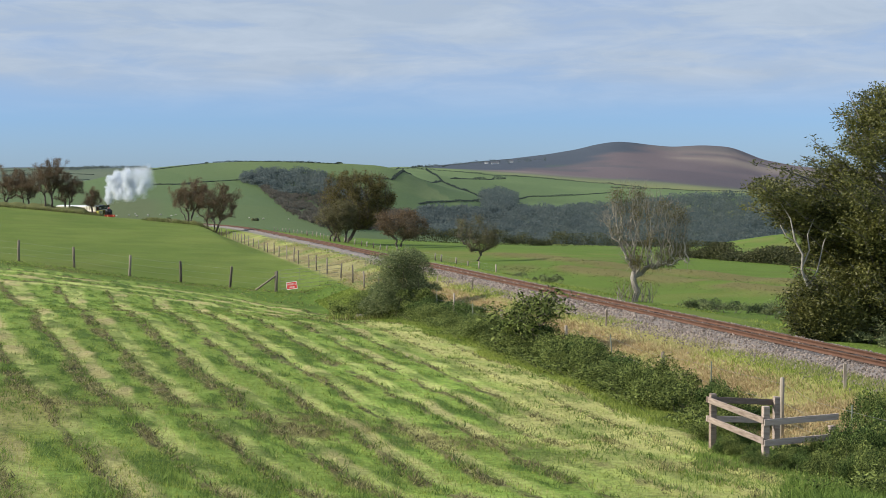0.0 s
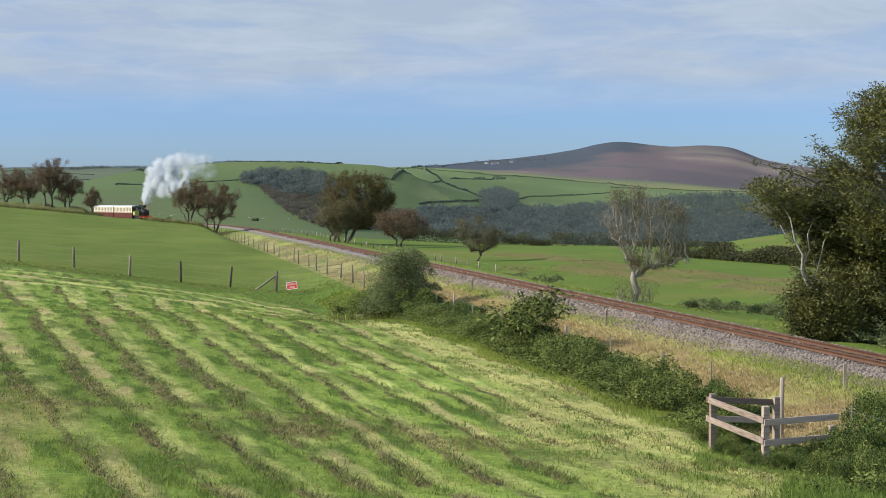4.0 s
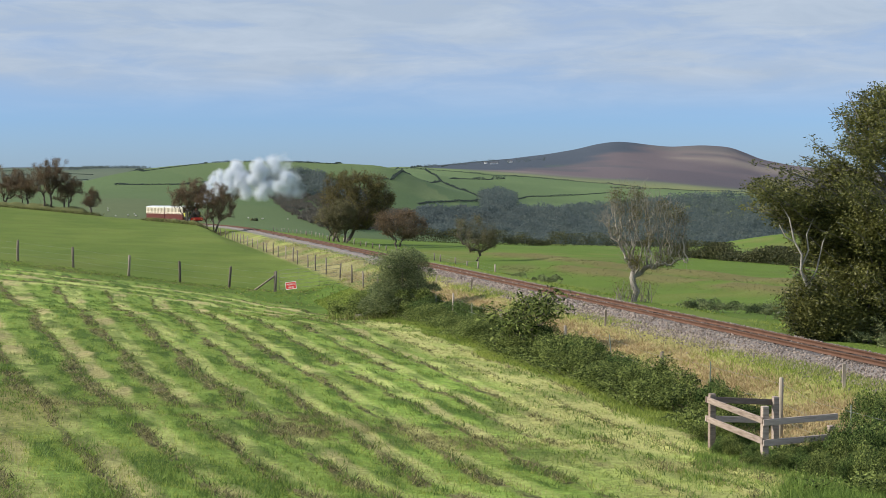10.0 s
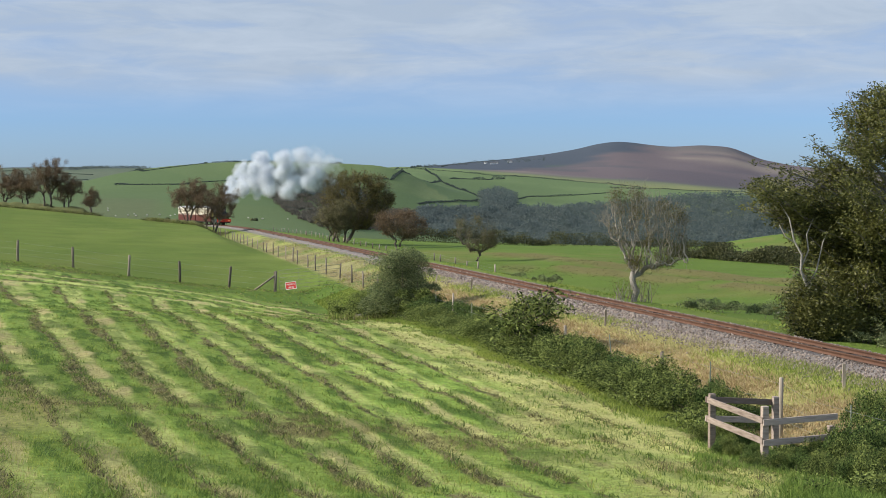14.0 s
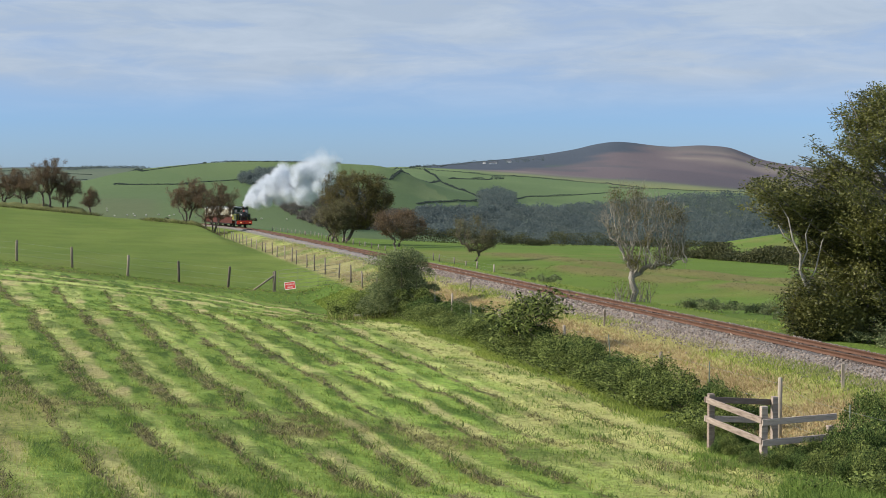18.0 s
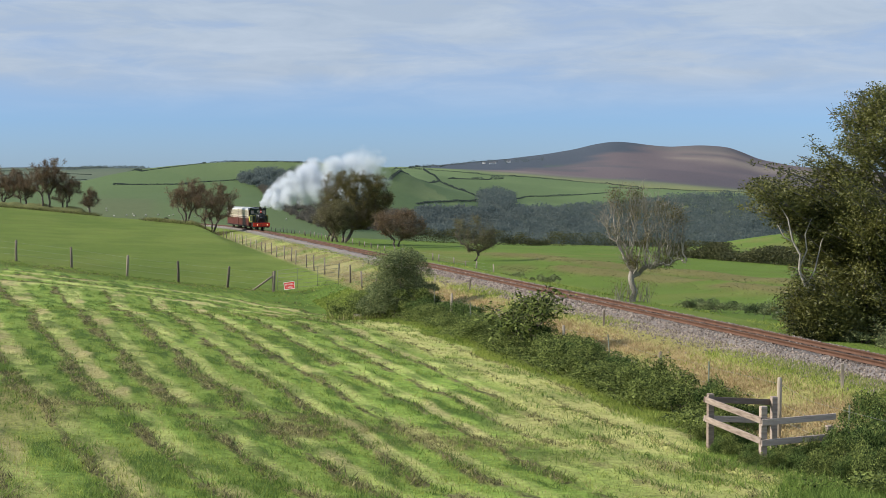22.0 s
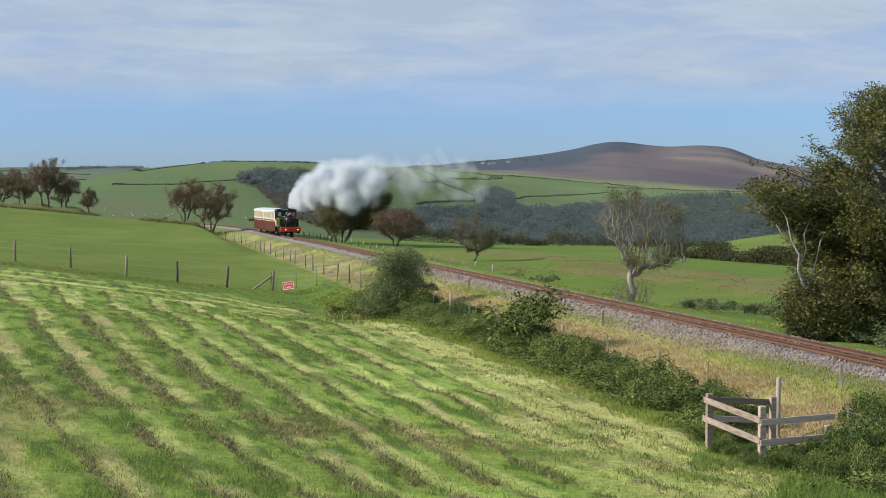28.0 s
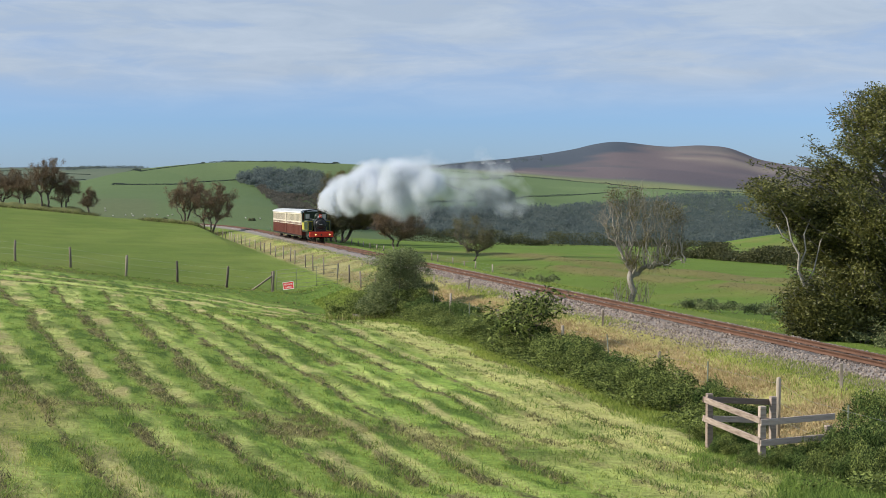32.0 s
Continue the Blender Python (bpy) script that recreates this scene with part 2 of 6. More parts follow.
class Shape:
    """Collects boxes, tubes and turned forms into one mesh."""

    def __init__(self):
        self.v, self.f, self.s = [], [], []

    def add(self, verts, faces, smooth=False):
        o = len(self.v)
        self.v += [tuple(p) for p in verts]
        self.f += [tuple(o + i for i in f) for f in faces]
        self.s += [smooth] * len(faces)
        return self

    def box(self, x0, x1, y0, y1, z0, z1, bevel=0.0, m=None):
        b = min(bevel, (x1 - x0) * 0.4, (y1 - y0) * 0.4, (z1 - z0) * 0.4)
        if b <= 0:
            vs = [(x, y, z) for z in (z0, z1) for x, y in ((x0, y0), (x1, y0), (x1, y1), (x0, y1))]
            fs = [(3, 2, 1, 0), (4, 5, 6, 7), (0, 1, 5, 4), (1, 2, 6, 5), (2, 3, 7, 6), (3, 0, 4, 7)]
        else:
            vs, fs = [], []
            ring = lambda e, z: [(x0 + e + b, y0 + e, z), (x1 - e - b, y0 + e, z), (x1 - e, y0 + e + b, z), (x1 - e, y1 - e - b, z),
                                 (x1 - e - b, y1 - e, z), (x0 + e + b, y1 - e, z), (x0 + e, y1 - e - b, z), (x0 + e, y0 + e + b, z)]
            for e, z in ((b, z0), (0, z0 + b), (0, z1 - b), (b, z1)):
                vs += ring(e, z)
            for k in range(3):
                for i in range(8):
                    j = (i + 1) % 8
                    fs.append((k * 8 + i, k * 8 + j, k * 8 + 8 + j, k * 8 + 8 + i))
            fs += [tuple(range(7, -1, -1)), tuple(range(24, 32))]
        if m is not None:
            vs = [m @ Vector(p) for p in vs]
        return self.add(vs, fs)

    def tube(self, pts, radii, n=8, cap=True, smooth=True):
        pts = [Vector(p) for p in pts]
        if isinstance(radii, (int, float)):
            radii = [radii] * len(pts)
        vs, fs = [], []
        for i, p in enumerate(pts):
            d = (pts[min(i + 1, len(pts) - 1)] - pts[max(i - 1, 0)]).normalized()
            a = d.cross(Vector((0, 0, 1)) if abs(d.z) < 0.9 else Vector((1, 0, 0))).normalized()
            b = d.cross(a)
            for k in range(n):
                t = 2 * math.pi * k / n
                vs.append(p + (a * math.cos(t) + b * math.sin(t)) * radii[i])
        for i in range(len(pts) - 1):
            for k in range(n):
                fs.append((i * n + k, i * n + (k + 1) % n, (i + 1) * n + (k + 1) % n, (i + 1) * n + k))
        self.add(vs, fs, smooth)
        if cap:
            o = len(self.v) - len(vs)
            self.f += [tuple(o + k for k in range(n - 1, -1, -1)), tuple(o + (len(pts) - 1) * n + k for k in range(n))]
            self.s += [False, False]
        return self

    def sweep(self, profile, x0, x1, closed=True, smooth=False):
        """A profile of (y, z) drawn out along x."""
        n = len(profile)
        vs = [(x, y, z) for x in (x0, x1) for y, z in profile]
        fs = [(i, (i + 1) % n, n + (i + 1) % n, n + i) for i in range(n if closed else n - 1)]
        self.add(vs, fs, smooth)
        if closed:
            o = len(self.v) - 2 * n
            self.f += [tuple(o + i for i in range(n - 1, -1, -1)), tuple(o + n + i for i in range(n))]
            self.s += [False, False]
        return self

    def mesh(self, name, mat):
        me = bpy.data.meshes.new(name)
        me.from_pydata(self.v, [], self.f)
        me.polygons.foreach_set("use_smooth", self.s)
        me.materials.append(mat)
        me.update()
        bm = bmesh.new()
        bm.from_mesh(me)
        bmesh.ops.recalc_face_normals(bm, faces=bm.faces)
        bm.to_mesh(me)
        bm.free()
        return me


rng = np.random.default_rng(7)


def lattice(x, y, seed=0):
    """Smooth value noise in the plane, 0 to 1."""
    def h(i, j):
        n = (i * 374761393 + j * 668265263 + seed * 982451653) & 0xFFFFFFFF
        n = ((n ^ (n >> 13)) * 1274126177) & 0xFFFFFFFF
        return ((n ^ (n >> 16)) & 0xFFFF) / 65535.0
    x, y = np.asarray(x, dtype=float), np.asarray(y, dtype=float)
    i, j = np.floor(x).astype(np.int64), np.floor(y).astype(np.int64)
    u, v = x - i, y - j
    u, v = u * u * (3 - 2 * u), v * v * (3 - 2 * v)
    return (h(i, j) * (1 - u) + h(i + 1, j) * u) * (1 - v) + (h(i, j + 1) * (1 - u) + h(i + 1, j + 1) * u) * v


def fbm(x, y, seed=0, octaves=4):
    tot, amp, norm = 0.0, 1.0, 0.0
    for k in range(octaves):
        tot = tot + amp * lattice(x * 2 ** k, y * 2 ** k, seed + k)
        norm += amp
        amp *= 0.5
    return tot / norm


def smooth(a, b, x):
    t = np.clip((x - a) / (b - a), 0, 1)
    return t * t * (3 - 2 * t)


# ---- the railway's line ----
LINE = [(31.5, -80), (27.5, -60), (21.5, -30), (15.5, 0), (9.5, 30), (3.5, 60), (-2.5, 90), (-8.6, 120), (-14.8, 150), (-21.0, 180),
        (-27.8, 208), (-37.1, 236), (-49.3, 264), (-63.8, 292), (-82.4, 322), (-114.4, 366), (-156.0, 420)]


def dense_line():
    p = np.array(LINE, dtype=float)
    q = np.vstack([2 * p[0] - p[1], p, 2 * p[-1] - p[-2]])
    out = []
    for i in range(1, len(q) - 2):
        t = np.linspace(0, 1, 24, endpoint=False)[:, None]
        a, b, c, d = q[i - 1], q[i], q[i + 1], q[i + 2]
        out.append(0.5 * (2 * b + (c - a) * t + (2 * a - 5 * b + 4 * c - d) * t ** 2 + (3 * b - a - 3 * c + d) * t ** 3))
    return np.vstack(out + [p[-1:]])


TRACK = dense_line()
TRACK_S = np.concatenate([[0], np.cumsum(np.hypot(*np.diff(TRACK, axis=0).T))])
RAIL_H = 0.20         # rail head over the formation


def rail_z(y):
    """Rail-head height: the line climbs towards the camera at about 1 in 60."""
    return CAM_Z - 3.83 - (np.asarray(y, dtype=float) - 37) * 0.0165


def track_at(s):
    """Place on the line s metres along it, and its heading away from the camera."""
    x, y = np.interp(s, TRACK_S, TRACK[:, 0]), np.interp(s, TRACK_S, TRACK[:, 1])
    x2, y2 = np.interp(s + 0.5, TRACK_S, TRACK[:, 0]), np.interp(s + 0.5, TRACK_S, TRACK[:, 1])
    return x, y, np.arctan2(y2 - y, x2 - x)


def track_offset(x, y):
    """Signed distance from the line's centre: negative on the camera's side."""
    x, y = np.asarray(x, dtype=float), np.asarray(y, dtype=float)
    tx = np.interp(y, TRACK[:, 1], TRACK[:, 0])
    t2 = np.interp(y + 1.0, TRACK[:, 1], TRACK[:, 0])
    return (x - tx) / np.hypot(1.0, t2 - tx)


# ---- the land ----
# near ground, set to fit the camera's view: x, y, drop under the eye
SPOTS = [(0, 0, 1.65), (-8, 0, 1.1), (8, 4, 2.7), (0, 12, 3.05), (0, 19, 3.95), (-5.3, 19, 3.45), (-8, 30, 3.9), (0, 30, 4.3), (4.1, 25, 4.25),
         (7, 23, 4.15), (-10, 50, 4.4), (0.7, 45, 4.75), (-3.7, 67, 6.05), (-11.2, 82, 5.8), (-22.8, 83, 4.38), (-14, 60, 4.85), (-56, 200, 3.9),
         (-41, 204, 5.55), (-29, 190, 6.0), (-19, 112, 5.85), (-30, 140, 5.4), (24, 45, 3.9), (20, 60, 4.6), (36, 100, 6.4), (10, 100, 5.7), (0, 130, 6.1)]
SPOTS2 = [(0, 200, 8.7), (34, 200, 9.2), (70, 200, 10.2), (-12, 200, 8.2), (-40, 40, 3.2), (50, 20, 4.2), (-40, 0, 0.6), (40, -30, 3.0), (-30, -40, -1.0),
          (-70, 120, 3.4), (80, 100, 7.5)]


def spline_weights():
    p = np.array(SPOTS + SPOTS2, dtype=float)
    n = len(p)
    r = np.hypot(p[:, None, 0] - p[None, :, 0], p[:, None, 1] - p[None, :, 1])
    k = np.where(r > 0, r * r * np.log(np.maximum(r, 1e-9)), 0) + np.eye(n) * 15.0
    a = np.zeros((n + 3, n + 3))
    a[:n, :n], a[:n, n], a[:n, n + 1:], a[n, :n], a[n + 1:, :n] = k, 1, p[:, :2], 1, p[:, :2].T
    return p, np.linalg.solve(a, np.concatenate([-p[:, 2], np.zeros(3)]))


SP, SW = spline_weights()

# old turf banks in the pasture over the line
BANKS = (((3.7, 119.2), (7.0, 111.5), (9.8, 99.6), (12.4, 94.8), (15.1, 90.5), (18.3, 83.2), (23.0, 76.0)), ((7.4, 96.5), (10.8, 90.0), (14.0, 84.2), (16.3, 74.1), (19.0, 66.0)))


def bank_near(x, y):
    """How near a place lies to the old banks: 1 on a crest."""
    best = np.zeros(np.shape(x))
    for line in BANKS:
        for (x0, y0), (x1, y1) in zip(line[:-1], line[1:]):
            t = np.clip(((x - x0) * (x1 - x0) + (y - y0) * (y1 - y0)) / ((x1 - x0) ** 2 + (y1 - y0) ** 2), 0, 1)
            d2 = (x - x0 - t * (x1 - x0)) ** 2 + (y - y0 - t * (y1 - y0)) ** 2
            best = np.maximum(best, np.exp(-d2 / 2.6))
    return best


# rings of the far land: distance, then picture column and row to fit
PASTURE_END = (262, [(-200, 385), (0, 388), (150, 392), (285, 397), (400, 411), (520, 418), (650, 428), (800, 433), (1000, 438), (1250, 446), (1400, 455), (1568, 462)])
LOW_KNOLL = (335, [(-200, 402), (0, 400), (200, 400), (400, 410), (520, 416), (700, 440), (1000, 446), (1150, 446), (1250, 434), (1340, 418), (1410, 411), (1568, 404), (1800, 400)])
VALLEY_FLOOR = (560, [(-200, 400), (0, 398), (200, 394), (400, 398), (520, 404), (600, 415), (800, 450), (1200, 462), (1568, 460)])
VALLEY_SIDE = (850, [(-200, 352), (0, 348), (200, 345), (350, 345), (470, 352), (560, 370), (700, 402), (900, 428), (1100, 432), (1400, 432), (1568, 432)])
GREEN_HILL = (1150, [(-200, 345), (0, 338), (140, 325), (180, 312), (270, 297), (360, 288), (460, 285), (580, 289), (690, 296), (760, 330), (900, 375), (1100, 395), (1400, 392), (1568, 392)])
UPPER_FIELDS = (1500, [(0, 325), (200, 322), (600, 322), (740, 322), (800, 335), (900, 352), (1000, 361), (1200, 352), (1400, 348), (1568, 350)])
MOOR_FOOT = (2100, [(0, 304), (200, 301), (600, 305), (700, 298), (748, 300), (810, 304), (876, 310), (928, 313), (981, 318), (1073, 326), (1200, 334), (1340, 342), (1568, 345)])
MOOR_SLOPE = (2700, [(0, 299), (150, 296), (260, 298), (600, 305), (700, 299), (800, 299), (870, 297), (930, 297), (1000, 298), (1095, 296), (1200, 302), (1340, 318), (1568, 330)])
MOOR_CREST = (3600, [(0, 302), (600, 305), (700, 298), (722, 296), (788, 291), (845, 285), (902, 280), (964, 272), (1016, 263), (1050, 254), (1082, 249), (1110, 251), (1150, 257), (1183, 260), (1236, 257), (1285, 260), (1315, 271), (1340, 282), (1400, 294), (1568, 306), (1800, 308)])
BEYOND = (4700, [(0, 318), (1568, 322)])
RINGS = [PASTURE_END, LOW_KNOLL, VALLEY_FLOOR, VALLEY_SIDE, GREEN_HILL, UPPER_FIELDS, MOOR_FOOT, MOOR_SLOPE, MOOR_CREST, BEYOND]


def far_drop(u, d):
    """Drop of the far land under the eye at picture column u and distance d."""
    logs = [math.log(r[0]) for r in RINGS]
    rows = [sum(np.interp(u + k, [p[0] for p in r[1]], [p[1] for p in r[1]]) for k in (-w, -0.65 * w, -0.32 * w, 0, 0.32 * w, 0.65 * w, w)) / 7 for r, w in ((q, 13 if q[0] > 2000 else 34) for q in RINGS)]
    ld = np.log(np.maximum(d, 1.0))
    view_row = np.where(ld <= logs[0], rows[0], rows[-1])
    for k in range(len(RINGS) - 1):
        t = np.clip((ld - logs[k]) / (logs[k + 1] - logs[k]), 0, 1)
        t = t * 0.6 + 0.4 * t * t * (3 - 2 * t)
        view_row = np.where((ld > logs[k]) & (ld <= logs[k + 1]), rows[k] * (1 - t) + rows[k + 1] * t, view_row)
    return (view_row - LEVEL) / FOC * d


def near_z(x, y):
    sh = np.shape(x)
    x, y = np.ravel(x).astype(float), np.ravel(y).astype(float)
    z = SW[-3] + SW[-2] * x + SW[-1] * y
    for (px, py, _), w in zip(SP, SW[:-3]):
        r2 = (x - px) ** 2 + (y - py) ** 2
        z = z + w * 0.5 * r2 * np.log(np.maximum(r2, 1e-9))
    return z.reshape(sh)


def ground_z(x, y, relief=True):
    x, y = np.asarray(x, dtype=float), np.asarray(y, dtype=float)
    r = np.hypot(x, y)
    front = y > 0.35 * r
    d = np.where(front, y, r)
    u = np.where(front, 784 + FOC * x / np.maximum(y, 1e-3), np.where(x < 0, -400, 2000))
    u = np.clip(u, -400, 2000)
    z = np.clip(near_z(np.clip(x, -90, 100), np.clip(y, -60, 215)), -14, 3)
    t = smooth(190, 262, d)
    z = z * (1 - t) - far_drop(u, np.maximum(d, 200)) * t
    # cutting and bank of the railway
    off = track_offset(x, y)
    bed = rail_z(np.clip(y, -80, 420)) - CAM_Z - RAIL_H
    a = np.abs(off)
    keep = np.where(off < 0, smooth(4.0, 7.0, a), smooth(2.4, 7.0, a)) * (1 - 0.0)
    shelf = bed - 0.06 * smooth(0.9, 1.3, a) - np.where(off < 0, 0.55 * smooth(1.6, 4.6, a), 0.15 * smooth(2.0, 4.0, a))
    near_line = (y > -80) & (y < 420) & (a < 8)
    z = np.where(near_line, shelf * (1 - keep) + z * keep, z)
    if relief:
        rough = (fbm(x * 0.5, y * 0.5, 3, 3) - 0.5) * (0.16 - 0.13 * smooth(70, 95, y)) * smooth(3.0, 6.0, a) + (fbm(x * 0.07, y * 0.07, 5, 2) - 0.5) * (0.25 - 0.17 * smooth(70, 95, y)) * smooth(6, 14, a)
        z = z + 0.4 * bank_near(x, y) * (0.6 + 0.8 * (fbm(x * 0.3, y * 0.3, 109, 2) - 0.5))
        z = z + rough * smooth(4, 12, r) + (fbm(x * 0.004, y * 0.004, 11, 3) - 0.5) * (9 - 4 * smooth(2300, 3000, r)) * smooth(600, 1800, r)
    return z + CAM_Z


def on_ground(x, y):
    return float(ground_z(np.array([x]), np.array([y]))[0])


def sight(u, view_row, lo=15.0, hi=4600.0):
    """Where the camera's ray through that picture column and row meets the land."""
    d = np.geomspace(lo, hi, 1500)
    x = (u - 784) / FOC * d
    gap = CAM_Z - (view_row - LEVEL) / FOC * d - ground_z(x, d)
    k = np.argmax(gap < 0) if (gap < 0).any() else len(d) - 1
    return float(x[k]), float(d[k])


def field_row(x, y):
    """Row number across the mown swaths (whole on the far edge of a windrow), and the mask of the mown field."""
    a, b = x / 10, (y - 35) / 20
    w = 7.92 + 9.82 * a + 4.656 * b + 1.716 * a * a + 0.178 * a * b - 0.585 * b * b
    w = w + (fbm(x * 0.12, y * 0.12, 21, 2) - 0.5) * 0.2 + (fbm(x * 1.6, y * 0.5, 23, 3) - 0.5) * 0.2
    off = track_offset(x, y)
    top = np.interp(x, [-40, -22, -15.5, -10.6, -8.2, -5.6, -3.0], [79.0, 79.2, 79.0, 77.4, 74.0, 70.0, 62.0])
    # passes along the fence across the rows' far ends
    w = np.where(y > top - 7.6 + (fbm(x * 0.3, y * 0.1, 153, 2) - 0.5) * 2.5, (top - y) * 0.4 + 0.35 + (fbm(x * 0.5, y * 0.5, 155, 2) - 0.5) * 0.5, w)
    mown = smooth(-6.0, -6.5, off + (fbm(x * 0.4, y * 0.4, 31, 2) - 0.5) * 0.8) * smooth(top + 0.6, top - 0.9, y + (fbm(x * 0.5, y * 0.2, 33, 2) - 0.5) * 2.0)
    return w, mown


# ---- ground sheet ----


def ground_material():
    m = bpy.data.materials.new("grassland")
    m.use_nodes = True
    nt = m.node_tree
    bsdf = nt.nodes["Principled BSDF"]
    at = nt.nodes.new("ShaderNodeAttribute")
    at.attribute_name = "cover"
    geo = nt.nodes.new("ShaderNodeTexCoord")
    n1 = nt.nodes.new("ShaderNodeTexNoise")
    n1.inputs["Scale"].default_value, n1.inputs["Detail"].default_value, n1.inputs["Roughness"].default_value = 7.0, 9, 0.8
    n2 = nt.nodes.new("ShaderNodeTexNoise")
    n2.inputs["Scale"].default_value, n2.inputs["Detail"].default_value = 0.35, 5
    for n in (n1, n2):
        nt.links.new(geo.outputs["Object"], n.inputs["Vector"])
    add = nt.nodes.new("ShaderNodeMath")
    add.operation = 'ADD'
    nt.links.new(n1.outputs[0], add.inputs[0])
    soft = nt.nodes.new("ShaderNodeMath")
    soft.operation = 'MULTIPLY_ADD'
    soft.inputs[1].default_value, soft.inputs[2].default_value = 0.4, 0.3
    nt.links.new(n2.outputs[0], soft.inputs[0])
    nt.links.new(soft.outputs[0], add.inputs[1])
    mr = nt.nodes.new("ShaderNodeMapRange")
    mr.inputs["From Min"].default_value, mr.inputs["From Max"].default_value = 0.65, 1.35
    mr.inputs["To Min"].default_value, mr.inputs["To Max"].default_value = 0.15, 1.95
    nt.links.new(add.outputs[0], mr.inputs[0])
    coarse = nt.nodes.new("ShaderNodeAttribute")
    coarse.attribute_name = "coarseness"
    amount = nt.nodes.new("ShaderNodeMix")
    amount.inputs["A"].default_value = 1.05
    nt.links.new(coarse.outputs["Fac"], amount.inputs["Factor"])
    nt.links.new(mr.outputs[0], amount.inputs["B"])
    mul = nt.nodes.new("ShaderNodeVectorMath")
    mul.operation = 'SCALE'
    nt.links.new(at.outputs["Color"], mul.inputs[0])
    nt.links.new(amount.outputs["Result"], mul.inputs["Scale"])
    nt.links.new(mul.outputs[0], bsdf.inputs["Base Color"])
    bsdf.inputs["Roughness"].default_value = 0.9
    bsdf.inputs["Specular IOR Level"].default_value = 0.1
    b = nt.nodes.new("ShaderNodeBump")
    b.inputs["Strength"].default_value, b.inputs["Distance"].default_value = 0.9, 0.1
    nt.links.new(n1.outputs[0], b.inputs["Height"])
    nt.links.new(b.outputs[0], bsdf.inputs["Normal"])
    return m


def mixc(c, d, t):
    return c * (1 - t[..., None]) + np.array(d) * t[..., None]


def land_cover(x, y):
    """Base colour of plant cover by place; far land by picture column, haze included."""
    r = np.hypot(x, y)
    n = fbm(x * 0.25, y * 0.25, 41, 4)
    big = fbm(x * 0.04, y * 0.04, 43, 3)
    off = track_offset(x, y)
    col = np.zeros(np.shape(x) + (3,)) + np.array((0.14, 0.2, 0.038))
    col = mixc(col, (0.172, 0.23, 0.047), smooth(0.3, 0.75, big))
    col = mixc(col, (0.24, 0.24, 0.07), smooth(0.6, 0.75, n) * (0.35 - 0.25 * smooth(70, 90, y)))
    col = mixc(col, (0.215, 0.255, 0.06), smooth(0.5, 0.7, fbm(x * 0.22, y * 0.09, 145, 4)) * 0.35)
    col = mixc(col, (0.105, 0.165, 0.03), smooth(0.5, 0.66, fbm(x * 0.3, y * 0.12, 147, 4)) * 0.3)
    # rushy pasture over the line, with old turf banks
    pasture = smooth(2.5, 5, off) * smooth(420, 350, y)
    col = mixc(col, (0.11, 0.175, 0.03), pasture * 0.7)
    col = mixc(col, (0.26, 0.185, 0.08), pasture * smooth(0.5, 0.66, fbm(x * 0.03, y * 0.12, 47, 3)) * smooth(0.35, 0.6, n) * smooth(55, 75, y) * 0.3)
    crest = bank_near(x, y + 0.8) ** 2.2 * smooth(0.3, 0.6, fbm(x * 0.35, y * 0.35, 111, 3) + 0.12)
    col = mixc(col, (0.195, 0.155, 0.07), np.clip(crest * 1.3, 0, 0.75))
    col = mixc(col, (0.17, 0.175, 0.055), pasture * smooth(125, 105, y) * smooth(78, 90, y) * smooth(16, 9, x) * smooth(0.4, 0.6, fbm(x * 0.22, y * 0.15, 113, 3)) * 0.8)
    # mown field: pale stubble strip, green regrowth, thin dark windrow
    w, mown = field_row(x, y)
    ph = w % 1.0
    patch = fbm(x * 0.9, y * 0.9, 51, 4)
    grain = fbm(x * 5.0, y * 2.5, 53, 3)
    row = windrow(ph, x, y)
    pale = pale_strip(ph, x, y)
    col = mixc(col, (0.19, 0.285, 0.055), mown)
    tuft = tufts(x, y)
    col = mixc(col, (0.3, 0.39, 0.085), mown * smooth(0.5, 0.36, tuft) * 0.5)
    col = mixc(col, (0.06, 0.112, 0.022), mown * smooth(0.53, 0.62, tuft) * 0.72)
    col = mixc(col, (0.46, 0.5, 0.16), mown * pale * (0.4 + 0.6 * smooth(0.3, 0.56, patch)) * (0.45 + 0.55 * smooth(0.62, 0.48, tuft)))
    col = mixc(col, (0.5, 0.42, 0.2), mown * pale * smooth(0.56, 0.7, fbm(x * 0.7, y * 0.3, 57, 3)) * 0.8)
    clots = smooth(0.24, 0.38, patch) * (0.55 + 0.45 * smooth(0.36, 0.52, grain))
    col = mixc(col, (0.175, 0.15, 0.075), mown * row * clots)
    col = mixc(col, (0.058, 0.062, 0.026), mown * row * clots * smooth(0.5, 0.6, fbm(x * 5.0, y * 2.6, 58, 3)))
    cross = headland(x, y)
    col = mixc(col, (0.125, 0.11, 0.047), mown * cross * smooth(0.4, 0.58, patch) * (0.3 + 0.7 * smooth(0.4, 0.55, grain)))
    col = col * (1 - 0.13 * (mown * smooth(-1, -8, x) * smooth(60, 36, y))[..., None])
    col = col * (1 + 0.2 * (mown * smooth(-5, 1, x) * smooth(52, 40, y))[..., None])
    tan = mown * smooth(-5.2, -6.6, x) * smooth(30, 27, y) * smooth(0.45, 0.62, fbm(x * 0.5, y * 0.45, 121, 3))
    col = mixc(col, (0.42, 0.36, 0.15), tan * 0.6)
    swath = mown * smooth(62, 52, y) * smooth(-8.3, -7.2, off + 1.3 * smooth(33, 25, y)) * smooth(16, 19, y)
